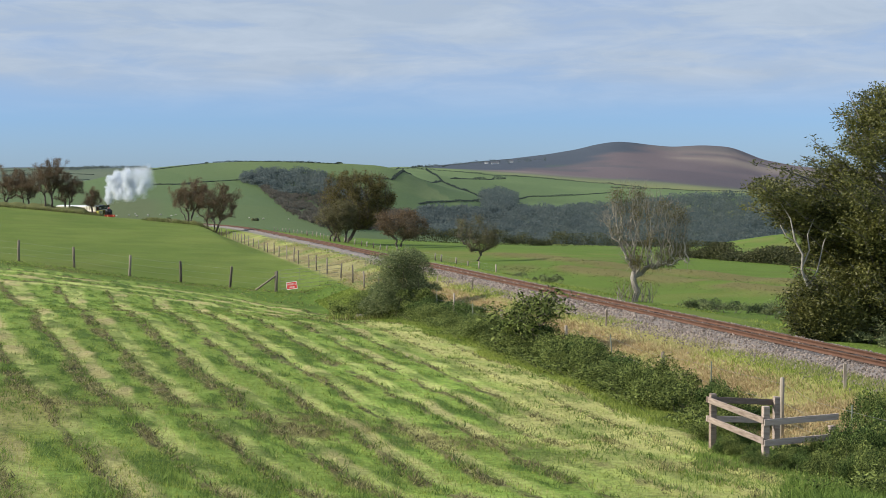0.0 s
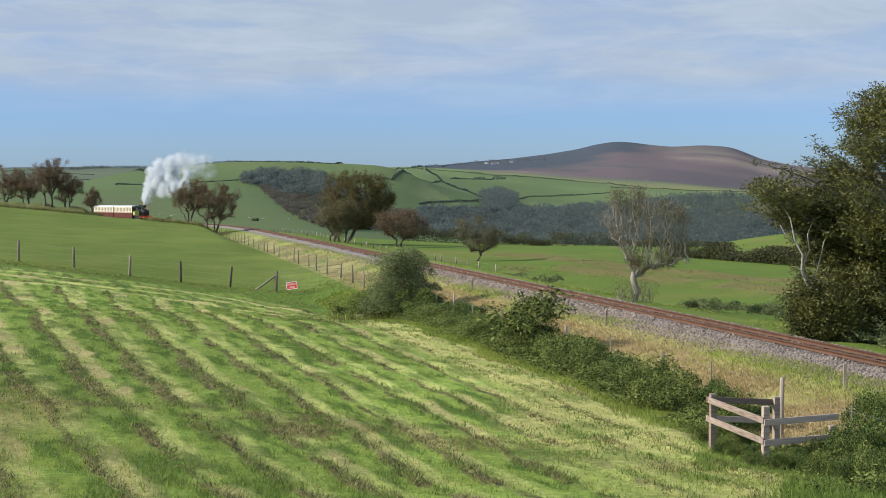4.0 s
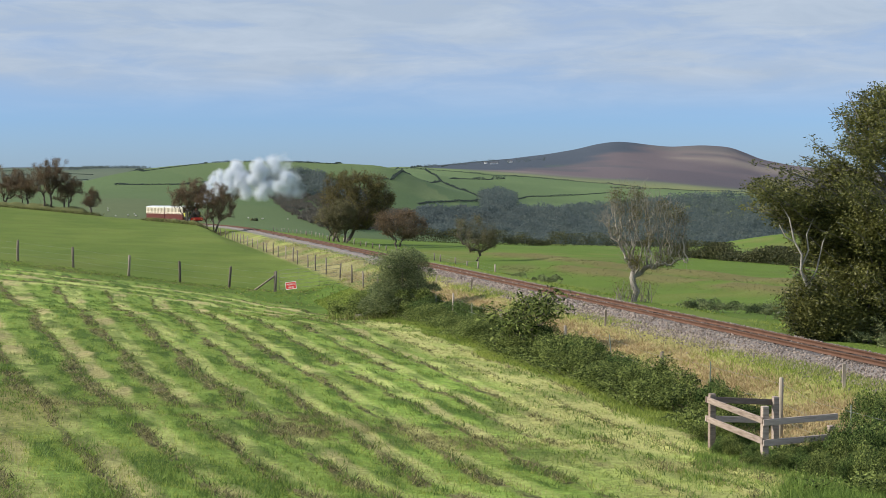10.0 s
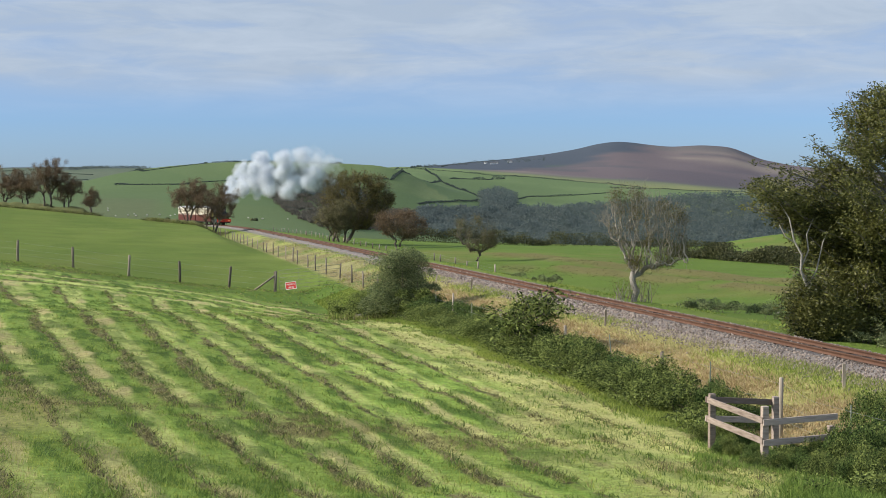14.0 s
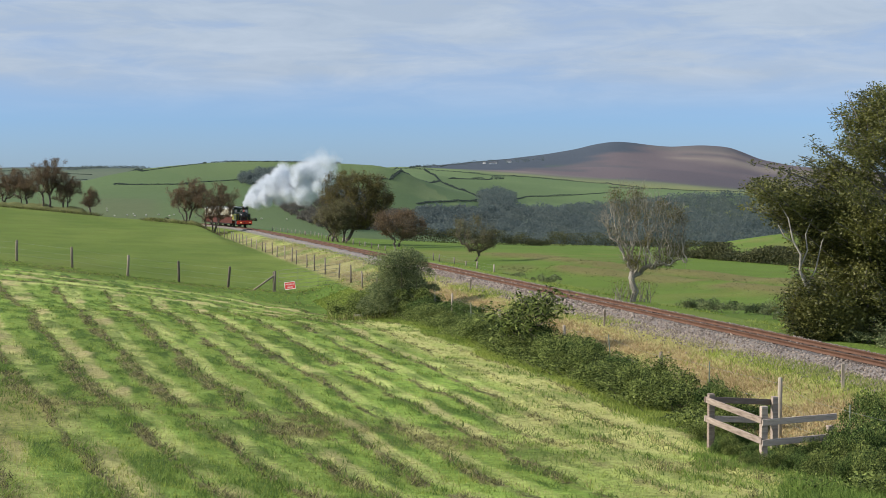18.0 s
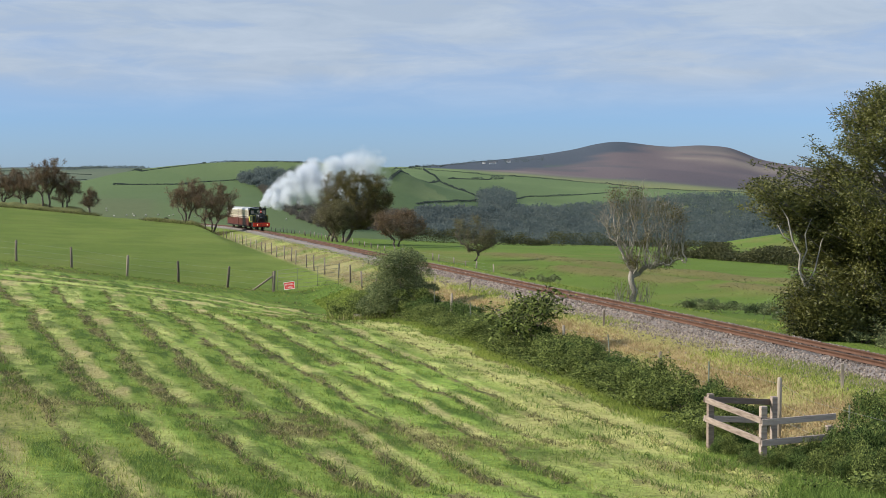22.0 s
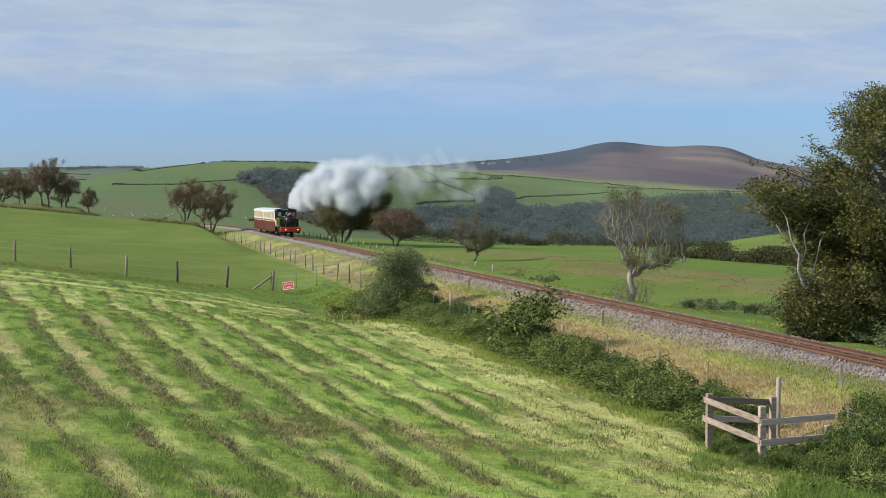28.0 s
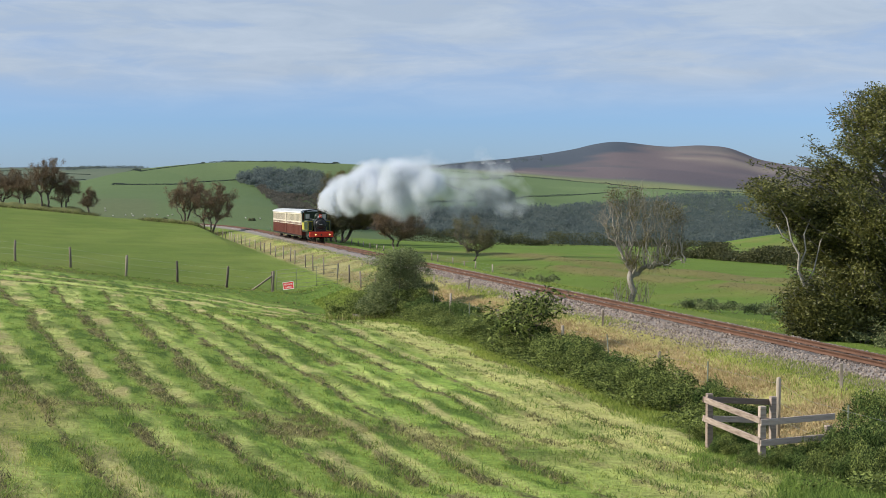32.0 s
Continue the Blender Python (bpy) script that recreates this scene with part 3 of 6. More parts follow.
    col = mixc(col, (0.5, 0.49, 0.18), swath * (0.5 + 0.5 * smooth(0.3, 0.6, patch)))
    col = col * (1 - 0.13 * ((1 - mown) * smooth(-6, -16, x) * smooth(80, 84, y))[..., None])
    # lush strip under the hedge and the field fence, dark line below the posts
    rank = (1 - mown) * smooth(-11.5, -9.0, off + 0.25 * (y - 60)) * smooth(-4.5, -5.0, off) * smooth(84, 81, y)
    col = mixc(col, (0.115, 0.185, 0.034), rank * 0.8)
    strip = (1 - mown) * smooth(82.6, 81.4, y) * smooth(70, 74, y) * smooth(-4.5, -6.0, off)
    col = mixc(col, (0.105, 0.17, 0.03), strip * 0.85)
    # no relief here: brown growth and ditch shade are both put into the colour
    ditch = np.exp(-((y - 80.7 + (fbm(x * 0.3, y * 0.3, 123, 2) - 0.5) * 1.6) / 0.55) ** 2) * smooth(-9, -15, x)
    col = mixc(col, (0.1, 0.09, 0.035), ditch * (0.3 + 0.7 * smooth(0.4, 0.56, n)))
    # dry bank by the line
    bank = smooth(-4.9, -4.2, off) * smooth(-1.2, -1.5, off) * smooth(190, 150, y)
    col = mixc(col, (0.44, 0.385, 0.15), bank * (0.8 - 0.25 * smooth(62, 85, y)))
    col = mixc(col, (0.34, 0.29, 0.15), bank * smooth(62, 85, y) * 0.7)
    col = mixc(col, (0.24, 0.26, 0.085), bank * smooth(62, 85, y) * smooth(-3.9, -2.2, off) * (0.3 + 0.6 * smooth(0.35, 0.6, n)))
    col = mixc(col, (0.41, 0.45, 0.12), bank * smooth(0.38, 0.58, n) * smooth(-3.2, -1.7, off))
    col = mixc(col, (0.48, 0.38, 0.195), bank * smooth(0.32, 0.5, fbm(x * 0.3, y * 0.3, 55, 3)) * smooth(-1.9, -2.7, off) * 0.85 * smooth(85, 60, y))
    col = mixc(col, (0.2, 0.16, 0.08), bank * smooth(0.5, 0.64, fbm(x * 0.6, y * 0.25, 149, 4)) * smooth(58, 80, y) * 0.75)
    col = mixc(col, (0.14, 0.19, 0.05), bank * smooth(0.52, 0.62, fbm(x * 0.5, y * 0.22, 151, 4)) * smooth(58, 80, y) * 0.75)
    cess = smooth(1.75, 1.4, np.abs(off) + (fbm(x * 0.8, y * 0.8, 115, 3) - 0.5) * 0.6) * smooth(420, 380, y)
    col = mixc(col, (0.24, 0.22, 0.2), cess * 0.8)
    # far land: enclosed fields, moor on the high hill; colours blued for haze
    far = smooth(330, 420, r)
    cell = lattice(np.floor(x / 190 + 0.35 * y / 190), np.floor(y / 260 - 0.3 * x / 260), 61)
    fc = mixc(np.zeros(np.shape(x) + (3,)) + np.array((0.098, 0.148, 0.062)), (0.15, 0.2, 0.085), cell)
    fc = mixc(fc, (0.2, 0.2, 0.075), smooth(0.82, 0.95, cell) * 0.5)
    u = 784 + FOC * x / np.maximum(y, 1.0)
    fc = fc * (0.82 + 0.36 * fbm(x * 0.012, y * 0.006, 143, 4))[..., None]
    green_hill = smooth(760, 700, u) * smooth(1400, 1200, y)
    fc = mixc(fc, (0.093, 0.137, 0.056), green_hill * 0.85)
    fc = mixc(fc, (0.12, 0.12, 0.07), green_hill * smooth(0.5, 0.64, fbm(x * 0.012, y * 0.008, 133, 3)) * smooth(1000, 850, y) * smooth(120, 160, u) * smooth(300, 250, u) * 0.4)
    fc = mixc(fc, (0.122, 0.168, 0.066), green_hill * smooth(1000, 1080, y) * smooth(360, 400, u) * 0.7)
    # back ridge: the blue-grey of distance haze is mixed into its colour
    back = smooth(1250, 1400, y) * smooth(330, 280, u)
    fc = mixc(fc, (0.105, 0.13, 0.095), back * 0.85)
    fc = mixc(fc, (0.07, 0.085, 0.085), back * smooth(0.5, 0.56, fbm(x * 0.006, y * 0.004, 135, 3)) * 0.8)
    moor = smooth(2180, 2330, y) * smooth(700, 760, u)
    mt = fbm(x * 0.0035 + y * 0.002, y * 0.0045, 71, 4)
    # dark heather, with distance haze added as slate blue
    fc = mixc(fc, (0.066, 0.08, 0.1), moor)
    heath = moor * np.maximum(smooth(120, -120, y - 2430 - (u - 900) * 3.7 + (mt - 0.5) * 500), smooth(1115, 1180, u + (mt - 0.5) * 120))
    fc = mixc(fc, (0.138, 0.113, 0.118), heath)
    fc = mixc(fc, (0.235, 0.195, 0.165), heath * smooth(0.5, 0.72, fbm(x * 0.004 + y * 0.002, y * 0.004, 73, 4)) * 0.6)
    fc = mixc(fc, (0.085, 0.09, 0.1), heath * smooth(0.56, 0.66, fbm(x * 0.006, y * 0.006, 75, 4)) * 0.6)
    fc = mixc(fc, (0.098, 0.084, 0.096), heath * smooth(1090, 1180, u) * smooth(2950, 2700, y + (mt - 0.5) * 700) * 0.7)
    fc = mixc(fc, (0.25, 0.21, 0.175), heath * smooth(1150, 1210, u) * smooth(2950, 3150, y) * smooth(3560, 3400, y) * smooth(0.36, 0.6, fbm(x * 0.004, y * 0.007, 79, 3)) * 0.75)
    fc = mixc(fc, (0.09, 0.13, 0.06), moor * (1 - heath) * smooth(0.58, 0.68, fbm(x * 0.01, y * 0.006, 77, 3)) * smooth(2900, 2700, y) * 0.7)
    fc = mixc(fc, (0.2, 0.205, 0.11), smooth(2110, 2140, y) * smooth(2240, 2200, y) * smooth(800, 880, u) * 0.6)
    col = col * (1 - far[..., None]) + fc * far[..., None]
    return col


def tufts(x, y):
    """Clumps of regrowth, drawn out along the mower's rows."""
    return fbm((x + 0.27 * y) * 3.6, y * 0.95, 141, 4)


def windrow(ph, x, y):
    """The cut grass left lying along a row's far edge, broad here and thin there."""
    broad = (0.16 + 0.22 * smooth(0.42, 0.68, fbm(x * 0.28, y * 0.16, 125, 3))) * (1 - 0.4 * smooth(30, 52, y))
    return smooth(1 - broad, 1 - 0.6 * broad, ph) * smooth(1.0, 0.975, ph)


def pale_strip(ph, x, y):
    wide = 0.33 + 0.16 * (fbm(x * 0.3, y * 0.2, 127, 2) - 0.5)
    return smooth(-0.01, 0.05, ph) * smooth(wide + 0.08, wide - 0.08, ph) * (0.72 + 0.28 * smooth(18, 33, y)) * (1 - 0.15 * smooth(-4, 2, x))


def headland(x, y):
    """Swath turned across the rows at the near end of the field."""
    return np.exp(-((y - 25.0 + 0.42 * x + 0.012 * x * x + (fbm(x * 0.4, y * 0.4, 59, 3) - 0.5) * 3.4) / 1.1) ** 2)


def build_ground():
    fine = np.radians(np.linspace(-19.5, 19.5, 560))
    side = np.radians(np.linspace(19.5, 340.5, 150)[1:-1])
    th = np.concatenate([fine, side])
    rad = np.concatenate([[0.02, 0.25, 0.5, 0.8], np.linspace(1.1, 11.9, 44), np.geomspace(12, 95, 400), np.geomspace(95.6, 480, 90), np.geomspace(490, 4950, 115)])
    T, R = np.meshgrid(th, rad)
    X, Y = R * np.sin(T) + 0.2, R * np.cos(T) - 0.8
    Z = ground_z(X, Y)
    w, mown = field_row(X, Y)
    ph = w % 1.0
    row = windrow(ph, X, Y)
    Z = Z + mown * (row * (0.012 + 0.022 * smooth(0.4, 0.5, fbm(X * 0.9, Y * 0.9, 51, 4)) * smooth(0.4, 0.6, fbm(X * 6.0, Y * 4.0, 85, 2))) + (tufts(X, Y) - 0.5) * 0.08)
    nr, nc = X.shape
    verts = np.stack([X, Y, Z], -1).reshape(-1, 3)
    i, j = np.meshgrid(np.arange(nr - 1), np.arange(nc), indexing="ij")
    j2 = (j + 1) % nc
    faces = np.stack([i * nc + j, (i + 1) * nc + j, (i + 1) * nc + j2, i * nc + j2], -1).reshape(-1, 4)[:, ::-1]
    me = mesh_from("ground", verts, faces, ground_material(), smooth=True)
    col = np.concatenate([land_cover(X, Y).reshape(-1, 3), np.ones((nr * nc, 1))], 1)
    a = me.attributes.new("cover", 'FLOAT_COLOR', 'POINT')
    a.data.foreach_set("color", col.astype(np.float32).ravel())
    # grazed turf is even; the hayfield and the bank are coarse
    g = me.attributes.new("coarseness", 'FLOAT', 'POINT')
    coarse = np.maximum(0.42, np.maximum(mown, smooth(-9, -7, track_offset(X, Y)) * smooth(-1.5, -3, track_offset(X, Y)) * smooth(120, 90, Y)))
    g.data.foreach_set("value", coarse.astype(np.float32).ravel())
    tagged(new("ground", me), "rolling green farmland with a mown hayfield and moorland hills", "ground", kind="structure")


build_ground()


# ---- track ----
def sweep_line(profile, s0, s1, step, mat, name, lift=0.0, wob=0.0):
    ss = np.arange(s0, s1, step)
    x, y, h = track_at(ss)
    z = rail_z(y) + lift
    nx, ny = np.sin(h), -np.cos(h)          # to the camera's right of the line
    p = np.array(profile)
    k = len(p)
    jit = (fbm(ss[:, None] * 0.8, np.arange(k)[None] * 3.3, 91, 2) - 0.5) * wob
    V = np.stack([x[:, None] + nx[:, None] * (p[None, :, 0] + jit), y[:, None] + ny[:, None] * (p[None, :, 0] + jit), z[:, None] + p[None, :, 1] + jit * 0.5], -1).reshape(-1, 3)
    i, j = np.meshgrid(np.arange(len(ss) - 1), np.arange(k - 1), indexing="ij")
    F = np.stack([i * k + j, i * k + j + 1, (i + 1) * k + j + 1, (i + 1) * k + j], -1).reshape(-1, 4)
    return mesh_from(name, V, F, mat)


S_NEAR = float(np.interp(12, TRACK[:, 1], TRACK_S))
S_END = float(TRACK_S[-1]) - 2


def build_track():
    bed = new("ballast_bed", sweep_line([(-1.4, -0.52), (-1.1, -0.28), (-0.86, -0.11), (-0.58, -0.095), (-0.46, -0.125), (0.46, -0.125), (0.58, -0.095), (0.84, -0.11), (1.1, -0.28), (1.35, -0.5)],
                                        2, S_END, 0.5, MAT["ballast"], "ballast_bed", wob=0.16))
    tagged(bed, "grey crushed stone ballast bed of the railway", "ballast", kind="structure")
    track = thing("railway_track", "rusty narrow gauge railway track on timber sleepers", "railway track", kind="structure")
    prof = [(-0.032, -0.006), (-0.03, 0.0), (0.03, 0.0), (0.032, -0.006), (0.03, -0.03), (0.01, -0.04), (0.01, -0.08), (0.045, -0.095), (0.045, -0.1),
            (-0.045, -0.1), (-0.045, -0.095), (-0.01, -0.08), (-0.01, -0.04), (-0.03, -0.03), (-0.032, -0.006)]
    for c in (-0.32, 0.32):
        part("rail", sweep_line([(a + c, b) for a, b in prof], 2, S_END, 1.0, MAT["rust"], "rail"), track, "rust-brown steel rail")
    slp = Shape().box(-0.7, 0.7, -0.11, 0.11, -0.24, -0.1, 0.012)
    me = slp.mesh("sleeper", MAT["sleeper"])
    far_v, far_f, n = [], [], 0
    base = np.array([tuple(v.co) for v in me.vertices])
    quads = [tuple(p.vertices) for p in me.polygons]
    s = S_NEAR
    while s < S_END - 120:
        x, y, h = (float(v) for v in track_at(s))
        m = Matrix.Translation((x, y, float(rail_z(y)))) @ Matrix.Rotation(h - math.pi / 2 + rng.normal(0, 0.012), 4, 'Z')
        if n < 290:
            part("sleeper", me, track).matrix_basis = m
        n += 1
        s += 0.66


def scatter_blades(n, xr, yr, weight, height, width, mat, name, label, lean=0.5, dens_pow=2.0, per=3, kind="stuff", category="grass"):
    """Tufts of single blades on the ground; nearer ground takes more of them."""
    y0, y1 = yr
    t = rng.random(n)
    if dens_pow == 2.0:
        yy = y0 * (y1 / y0) ** t
    else:
        yy = y0 + (y1 - y0) * t
    xx = xr(yy, rng.random(n))
    keep = rng.random(n) < weight(xx, yy)
    xx, yy = xx[keep], yy[keep]
    zz = ground_z(xx, yy)
    w_, mown = field_row(xx, yy)
    ph = w_ % 1.0
    zz = zz + mown * windrow(ph, xx, yy) * 0.04
    k = len(xx) * per
    px, py, pz = (np.repeat(a, per) for a in (xx, yy, zz))
    h = np.repeat(height(xx, yy), per) * rng.uniform(0.5, 1.3, k)
    wd = width * rng.uniform(0.7, 1.3, k) * np.clip(py / 30, 0.8, 2.5)
    px, py = px + rng.normal(0, 0.05, k), py + rng.normal(0, 0.05, k)
    an = rng.uniform(0, 2 * np.pi, k)
    la = rng.uniform(0, 2 * np.pi, k)
    le = np.abs(rng.normal(0, lean, k)) * h
    dx, dy = np.cos(an) * wd, np.sin(an) * wd
    A = np.stack([px - dx, py - dy, pz - 0.02], -1)
    B = np.stack([px + dx, py + dy, pz - 0.02], -1)
    C = np.stack([px + np.cos(la) * le, py + np.sin(la) * le, pz + h], -1)
    V = np.stack([A, B, C], 1).reshape(-1, 3)
    F = np.arange(3 * k).reshape(-1, 3)
    return tagged(new(name, mesh_from(name, V, F, mat)), label, category, kind=kind)


build_track()


# ---- plants ----
def leaf_mesh(name, centres, size, mat, up=0.3, flat=0.6, tri=False):
    """One small folded leaf spray at each centre."""
    n = len(centres)
    s = size * rng.uniform(0.6, 1.35, n)[:, None]
    a = rng.normal(0, 1, (n, 3))
    a[:, 2] *= flat
    a /= np.linalg.norm(a, axis=1)[:, None]
    b = rng.normal(0, 1, (n, 3))
    b -= a * (a * b).sum(1)[:, None]
    b /= np.linalg.norm(b, axis=1)[:, None]
    c = np.asarray(centres)
    if tri:
        P = np.stack([c - a * s, c + b * s * 0.7, c + a * s], 1).reshape(-1, 3)
        return mesh_from(name, P, np.arange(3 * n).reshape(-1, 3), mat)
    P = np.stack([c - a * s, c + b * s * 0.55, c + a * s, c - b * s * 0.55], 1).reshape(-1, 3)
    return mesh_from(name, P, np.arange(4 * n).reshape(-1, 4), mat)


def grow(height, seed, lean=(0, 0), spread=0.6, levels=4, trunk=0.16, forks=(3, 4), bias=(0, 0, 0), first=0.35):
    """Skeleton of a tree: tapered limbs, and the tips where leaves sit."""
    r = random.Random(seed)
    limbs, tips = [], []

    def shoot(p, d, length, rad, level):
        pts, rr = [p.copy()], [rad]
        n = 5
        for i in range(n):
            d = (d + Vector((r.gauss(0, 0.16), r.gauss(0, 0.16), r.gauss(0, 0.12))) + Vector(bias) * 0.06 * level).normalized()
            p = p + d * (length / n)
            pts.append(p.copy())
            rr.append(rad * (1 - 0.55 * (i + 1) / n))
            if level >= levels - 1:
                tips.append((p.copy(), level))
        limbs.append((pts, rr, level))
        if level < levels:
            for k in range(r.randint(*forks)):
                q = pts[r.randint(2 if level else 3, n)]
                ang = r.uniform(0, 2 * math.pi)
                side = d.orthogonal().normalized()
                side.rotate(Matrix.Rotation(ang, 3, d))
                nd = (d * (1 - spread * 0.5) + side * spread * r.uniform(0.7, 1.5) + Vector((0, 0, 0.12))).normalized()
                shoot(q, nd, length * r.uniform(0.55, 0.85), rr[-1] * r.uniform(0.6, 0.85) + 0.003, level + 1)

    shoot(Vector((0, 0, -0.1)), Vector((lean[0], lean[1], 1)).normalized(), height * first, trunk, 0)
    return limbs, tips


def tree(name, x, y, height, width, seed, label, bark, leaf, leaves, size, lean=(0, 0), spread=0.62, levels=4, trunk=0.14, bias=(0, 0, 0), fuzz=0.25, forks=(3, 4), twigs=True,
         category="tree", group="", first=0.35, squash=1.0, extra=None, stems=1, twig=0.006, twig_bark=None):
    limbs, tips = [], []
    for k in range(stems):
        ln = (lean[0] + (k - (stems - 1) / 2) * 0.5, lean[1] + (0.2 if k % 2 else -0.1) * (stems > 1))
        a, b = grow(height, seed + 17 * k, ln, spread, levels, trunk, forks, bias, first)
        limbs, tips = limbs + a, tips + b
    hmax = float(np.percentile([p.z for p, _ in tips], 97))
    mid = float(np.median([p.x for p, _ in tips]))
    wmax = max(float(np.percentile([abs(p.x - mid) for p, _ in tips], 93)), 0.1)
    fz, fx = height * 0.94 / hmax, width * 0.46 / wmax
    fix = lambda p: Vector(((p.x - mid * min(1, p.z / hmax)) * fx, p.y * fx, max(p.z, 0) ** 0.8 * hmax ** 0.2 * fz if p.z > 0 else p.z))
    ob = thing(name, label, category, group, m=pose(x, y, on_ground(x, y) - 0.05, 0, 0, 0))
    upper = Shape()
    for pts, rr, lv in limbs:
        if lv > levels - (0 if twigs else 1):
            continue
        q = [fix(p) for p in pts]
        if lv <= 1:
            nm = "limb" if lv else "trunk"
            part(nm, Shape().tube(q, rr, 8).mesh(nm, bark), ob)
        else:
            upper.tube(q, [max(v, twig) for v in rr], 4 if lv < 3 else 3, cap=False)
    tagged(part("branchwork", upper.mesh("branchwork", twig_bark or bark), ob), kind="stuff")
    if leaves:
        t = np.array([tuple(fix(p)) for p, _ in tips])
        c = t[rng.integers(0, len(t), leaves)] + rng.normal(0, fuzz, (leaves, 3)) * np.array([1, 1, 0.7])
        if extra is not None:
            c = np.vstack([c, extra(leaves)])
        c[:, 2] = np.maximum(c[:, 2], 0.1)
        part("crown", leaf_mesh("crown", c, size, leaf, tri=True), ob)
    return ob


def thorn(name, x, y, height, width, seed, label, bark, leaf, leaves, size, tips=200, stems=1, bole=0.18, deep=0.68, lean=0.12, twig=0.008, fuzz=0.12, twig_bark=None, group="", category="tree", spread=0.15, rough=0.75, gaps=0.0, grade=0.47, outline=None):
    """A gnarled thorn: limbs that reach out to fill a lumpy, wind-shaped crown."""
    r = np.random.default_rng(seed)
    v = r.normal(0, 1, (tips, 3))
    v /= np.linalg.norm(v, axis=1)[:, None]
    lump = np.array([0.98 + rough * noise.noise(Vector(q) * 1.9 + Vector((seed * 3.7, 0, 0))) for q in v])
    c = v * (r.random(tips) ** 0.38 * lump)[:, None] * np.array([width * 0.54, width * 0.42, height * deep * 0.52])
    c += np.array([lean * width, 0, height * (1 - deep / 2)])
    c[:, 2] += 0.1 * height * (c[:, 0] / width)
    if outline:
        # heights with the crown's reach to either side of the trunk, in metres
        oz, ol, orr = (np.array(q) for q in zip(*outline))
        grid = np.linspace(oz[0], oz[-1], 200)
        span = np.interp(grid, oz, orr - ol)
        z = np.interp(r.random(tips), np.cumsum(span) / span.sum(), grid)
        f = np.clip(r.random(tips) * 1.16 - 0.08, 0, 1)
        x0, x1 = np.interp(z, oz, ol), np.interp(z, oz, orr)
        half = (x1 - x0) / 2
        depth = np.sqrt(np.maximum(0.05, 1 - (2 * f - 1) ** 2)) * half * r.uniform(-0.85, 0.85, tips)
        c = np.column_stack([x0 + (x1 - x0) * f + r.normal(0, 0.03 * width, tips), depth, z + r.normal(0, 0.02 * height, tips)])
        v = c - c.mean(axis=0)
        v /= np.linalg.norm(v, axis=1)[:, None]
    fork = np.array([lean * width * 0.25, 0, height * bole])
    pts, up = [], []

    def way(a, b, parent, step):
        n = max(2, int(np.linalg.norm(b - a) / step))
        bend = r.normal(0, 0.1, 3) * np.linalg.norm(b - a) + np.array([0, 0, -0.015 * np.linalg.norm(b - a)])
        chain = []
        for k in range(1, n + 1):
            t = k / n
            p = a * (1 - t) + b * t + bend * math.sin(math.pi * t) + (r.normal(0, step * 0.16, 3) if k < n else 0)
            pts.append(p)
            up.append(parent)
            parent = len(pts) - 1
            chain.append(parent)
        return chain

    runs, step = [], height * 0.045
    for k in range(stems):
        foot = np.array([(k - (stems - 1) / 2) * 0.05 * width, r.normal(0, 0.1), -0.15])
        top = fork + np.array([(k - (stems - 1) / 2) * spread * width, r.normal(0, 0.15) * (stems > 1), r.uniform(-0.02, 0.05) * height])
        pts.append(foot)
        up.append(-1)
        runs.append((len(pts) - 1, way(foot, top, len(pts) - 1, step)))
    for q in np.argsort(np.linalg.norm(c - fork, axis=1)):
        P = np.array(pts)
        gap = np.linalg.norm(P - c[q], axis=1) + 0.9 * np.maximum(0, P[:, 2] - c[q][2] + 0.16 * height) + np.where(P[:, 2] < height * bole * 0.85, 9, 0)
        k = int(np.argmin(gap))
        runs.append((k, way(P[k], c[q], k, step)))
    load = np.zeros(len(pts))
    for a, chain in runs[stems:]:
        load[chain[-1]] += 1
    for k in range(len(pts) - 1, -1, -1):
        if up[k] >= 0:
            load[up[k]] += load[k]
    rad = np.maximum(twig * 0.9, twig * 0.9 * load ** grade)
    ob = thing(name, label, category, group, m=pose(x, y, on_ground(x, y) - 0.05))
    fine = Shape()
    for n, (a, chain) in enumerate(runs):
        line = [Vector(pts[k]) for k in [a] + chain]
        rr = [min(rad[a], rad[chain[0]] * 1.25)] + [rad[k] for k in chain]
        if n < stems:
            rr[0] *= 1.25
            part("trunk", Shape().tube(line, rr, 9).mesh("trunk", bark), ob)
        elif load[chain[0]] > tips * 0.025:
            part("limb", Shape().tube(line, rr, 7, cap=False).mesh("limb", bark), ob)
        else:
            fine.tube(line, rr, 4 if load[chain[0]] > 3 else 3, cap=False)
    # thin twigs about the tips
    for q in range(tips):
        for k in range(2):
            d = Vector(r.normal(0, 1, 3) + np.array([0, 0, 0.5]) + v[q] * 0.8).normalized() * (height * r.uniform(0.05, 0.1))
            fine.tube([Vector(c[q]) - d * 0.1, Vector(c[q]) + d * 0.5 + Vector(r.normal(0, 0.02, 3)), Vector(c[q]) + d], [twig * 0.8, twig * 0.65, twig * 0.4], 3, cap=False)
    tagged(part("branchwork", fine.mesh("branchwork", twig_bark or bark), ob), kind="stuff")
    if leaves:
        ends = np.array([pts[k] for a, chain in runs[stems:] for k in chain[-4:]])
        full = np.array([noise.noise(Vector(q) * (3.2 / width) * 1.6 + Vector((seed, 0, 0))) for q in ends])
        full = np.maximum(0.04, 1 + gaps * (full * 3.0 - 0.4 + ends[:, 0] / width * 0.5))
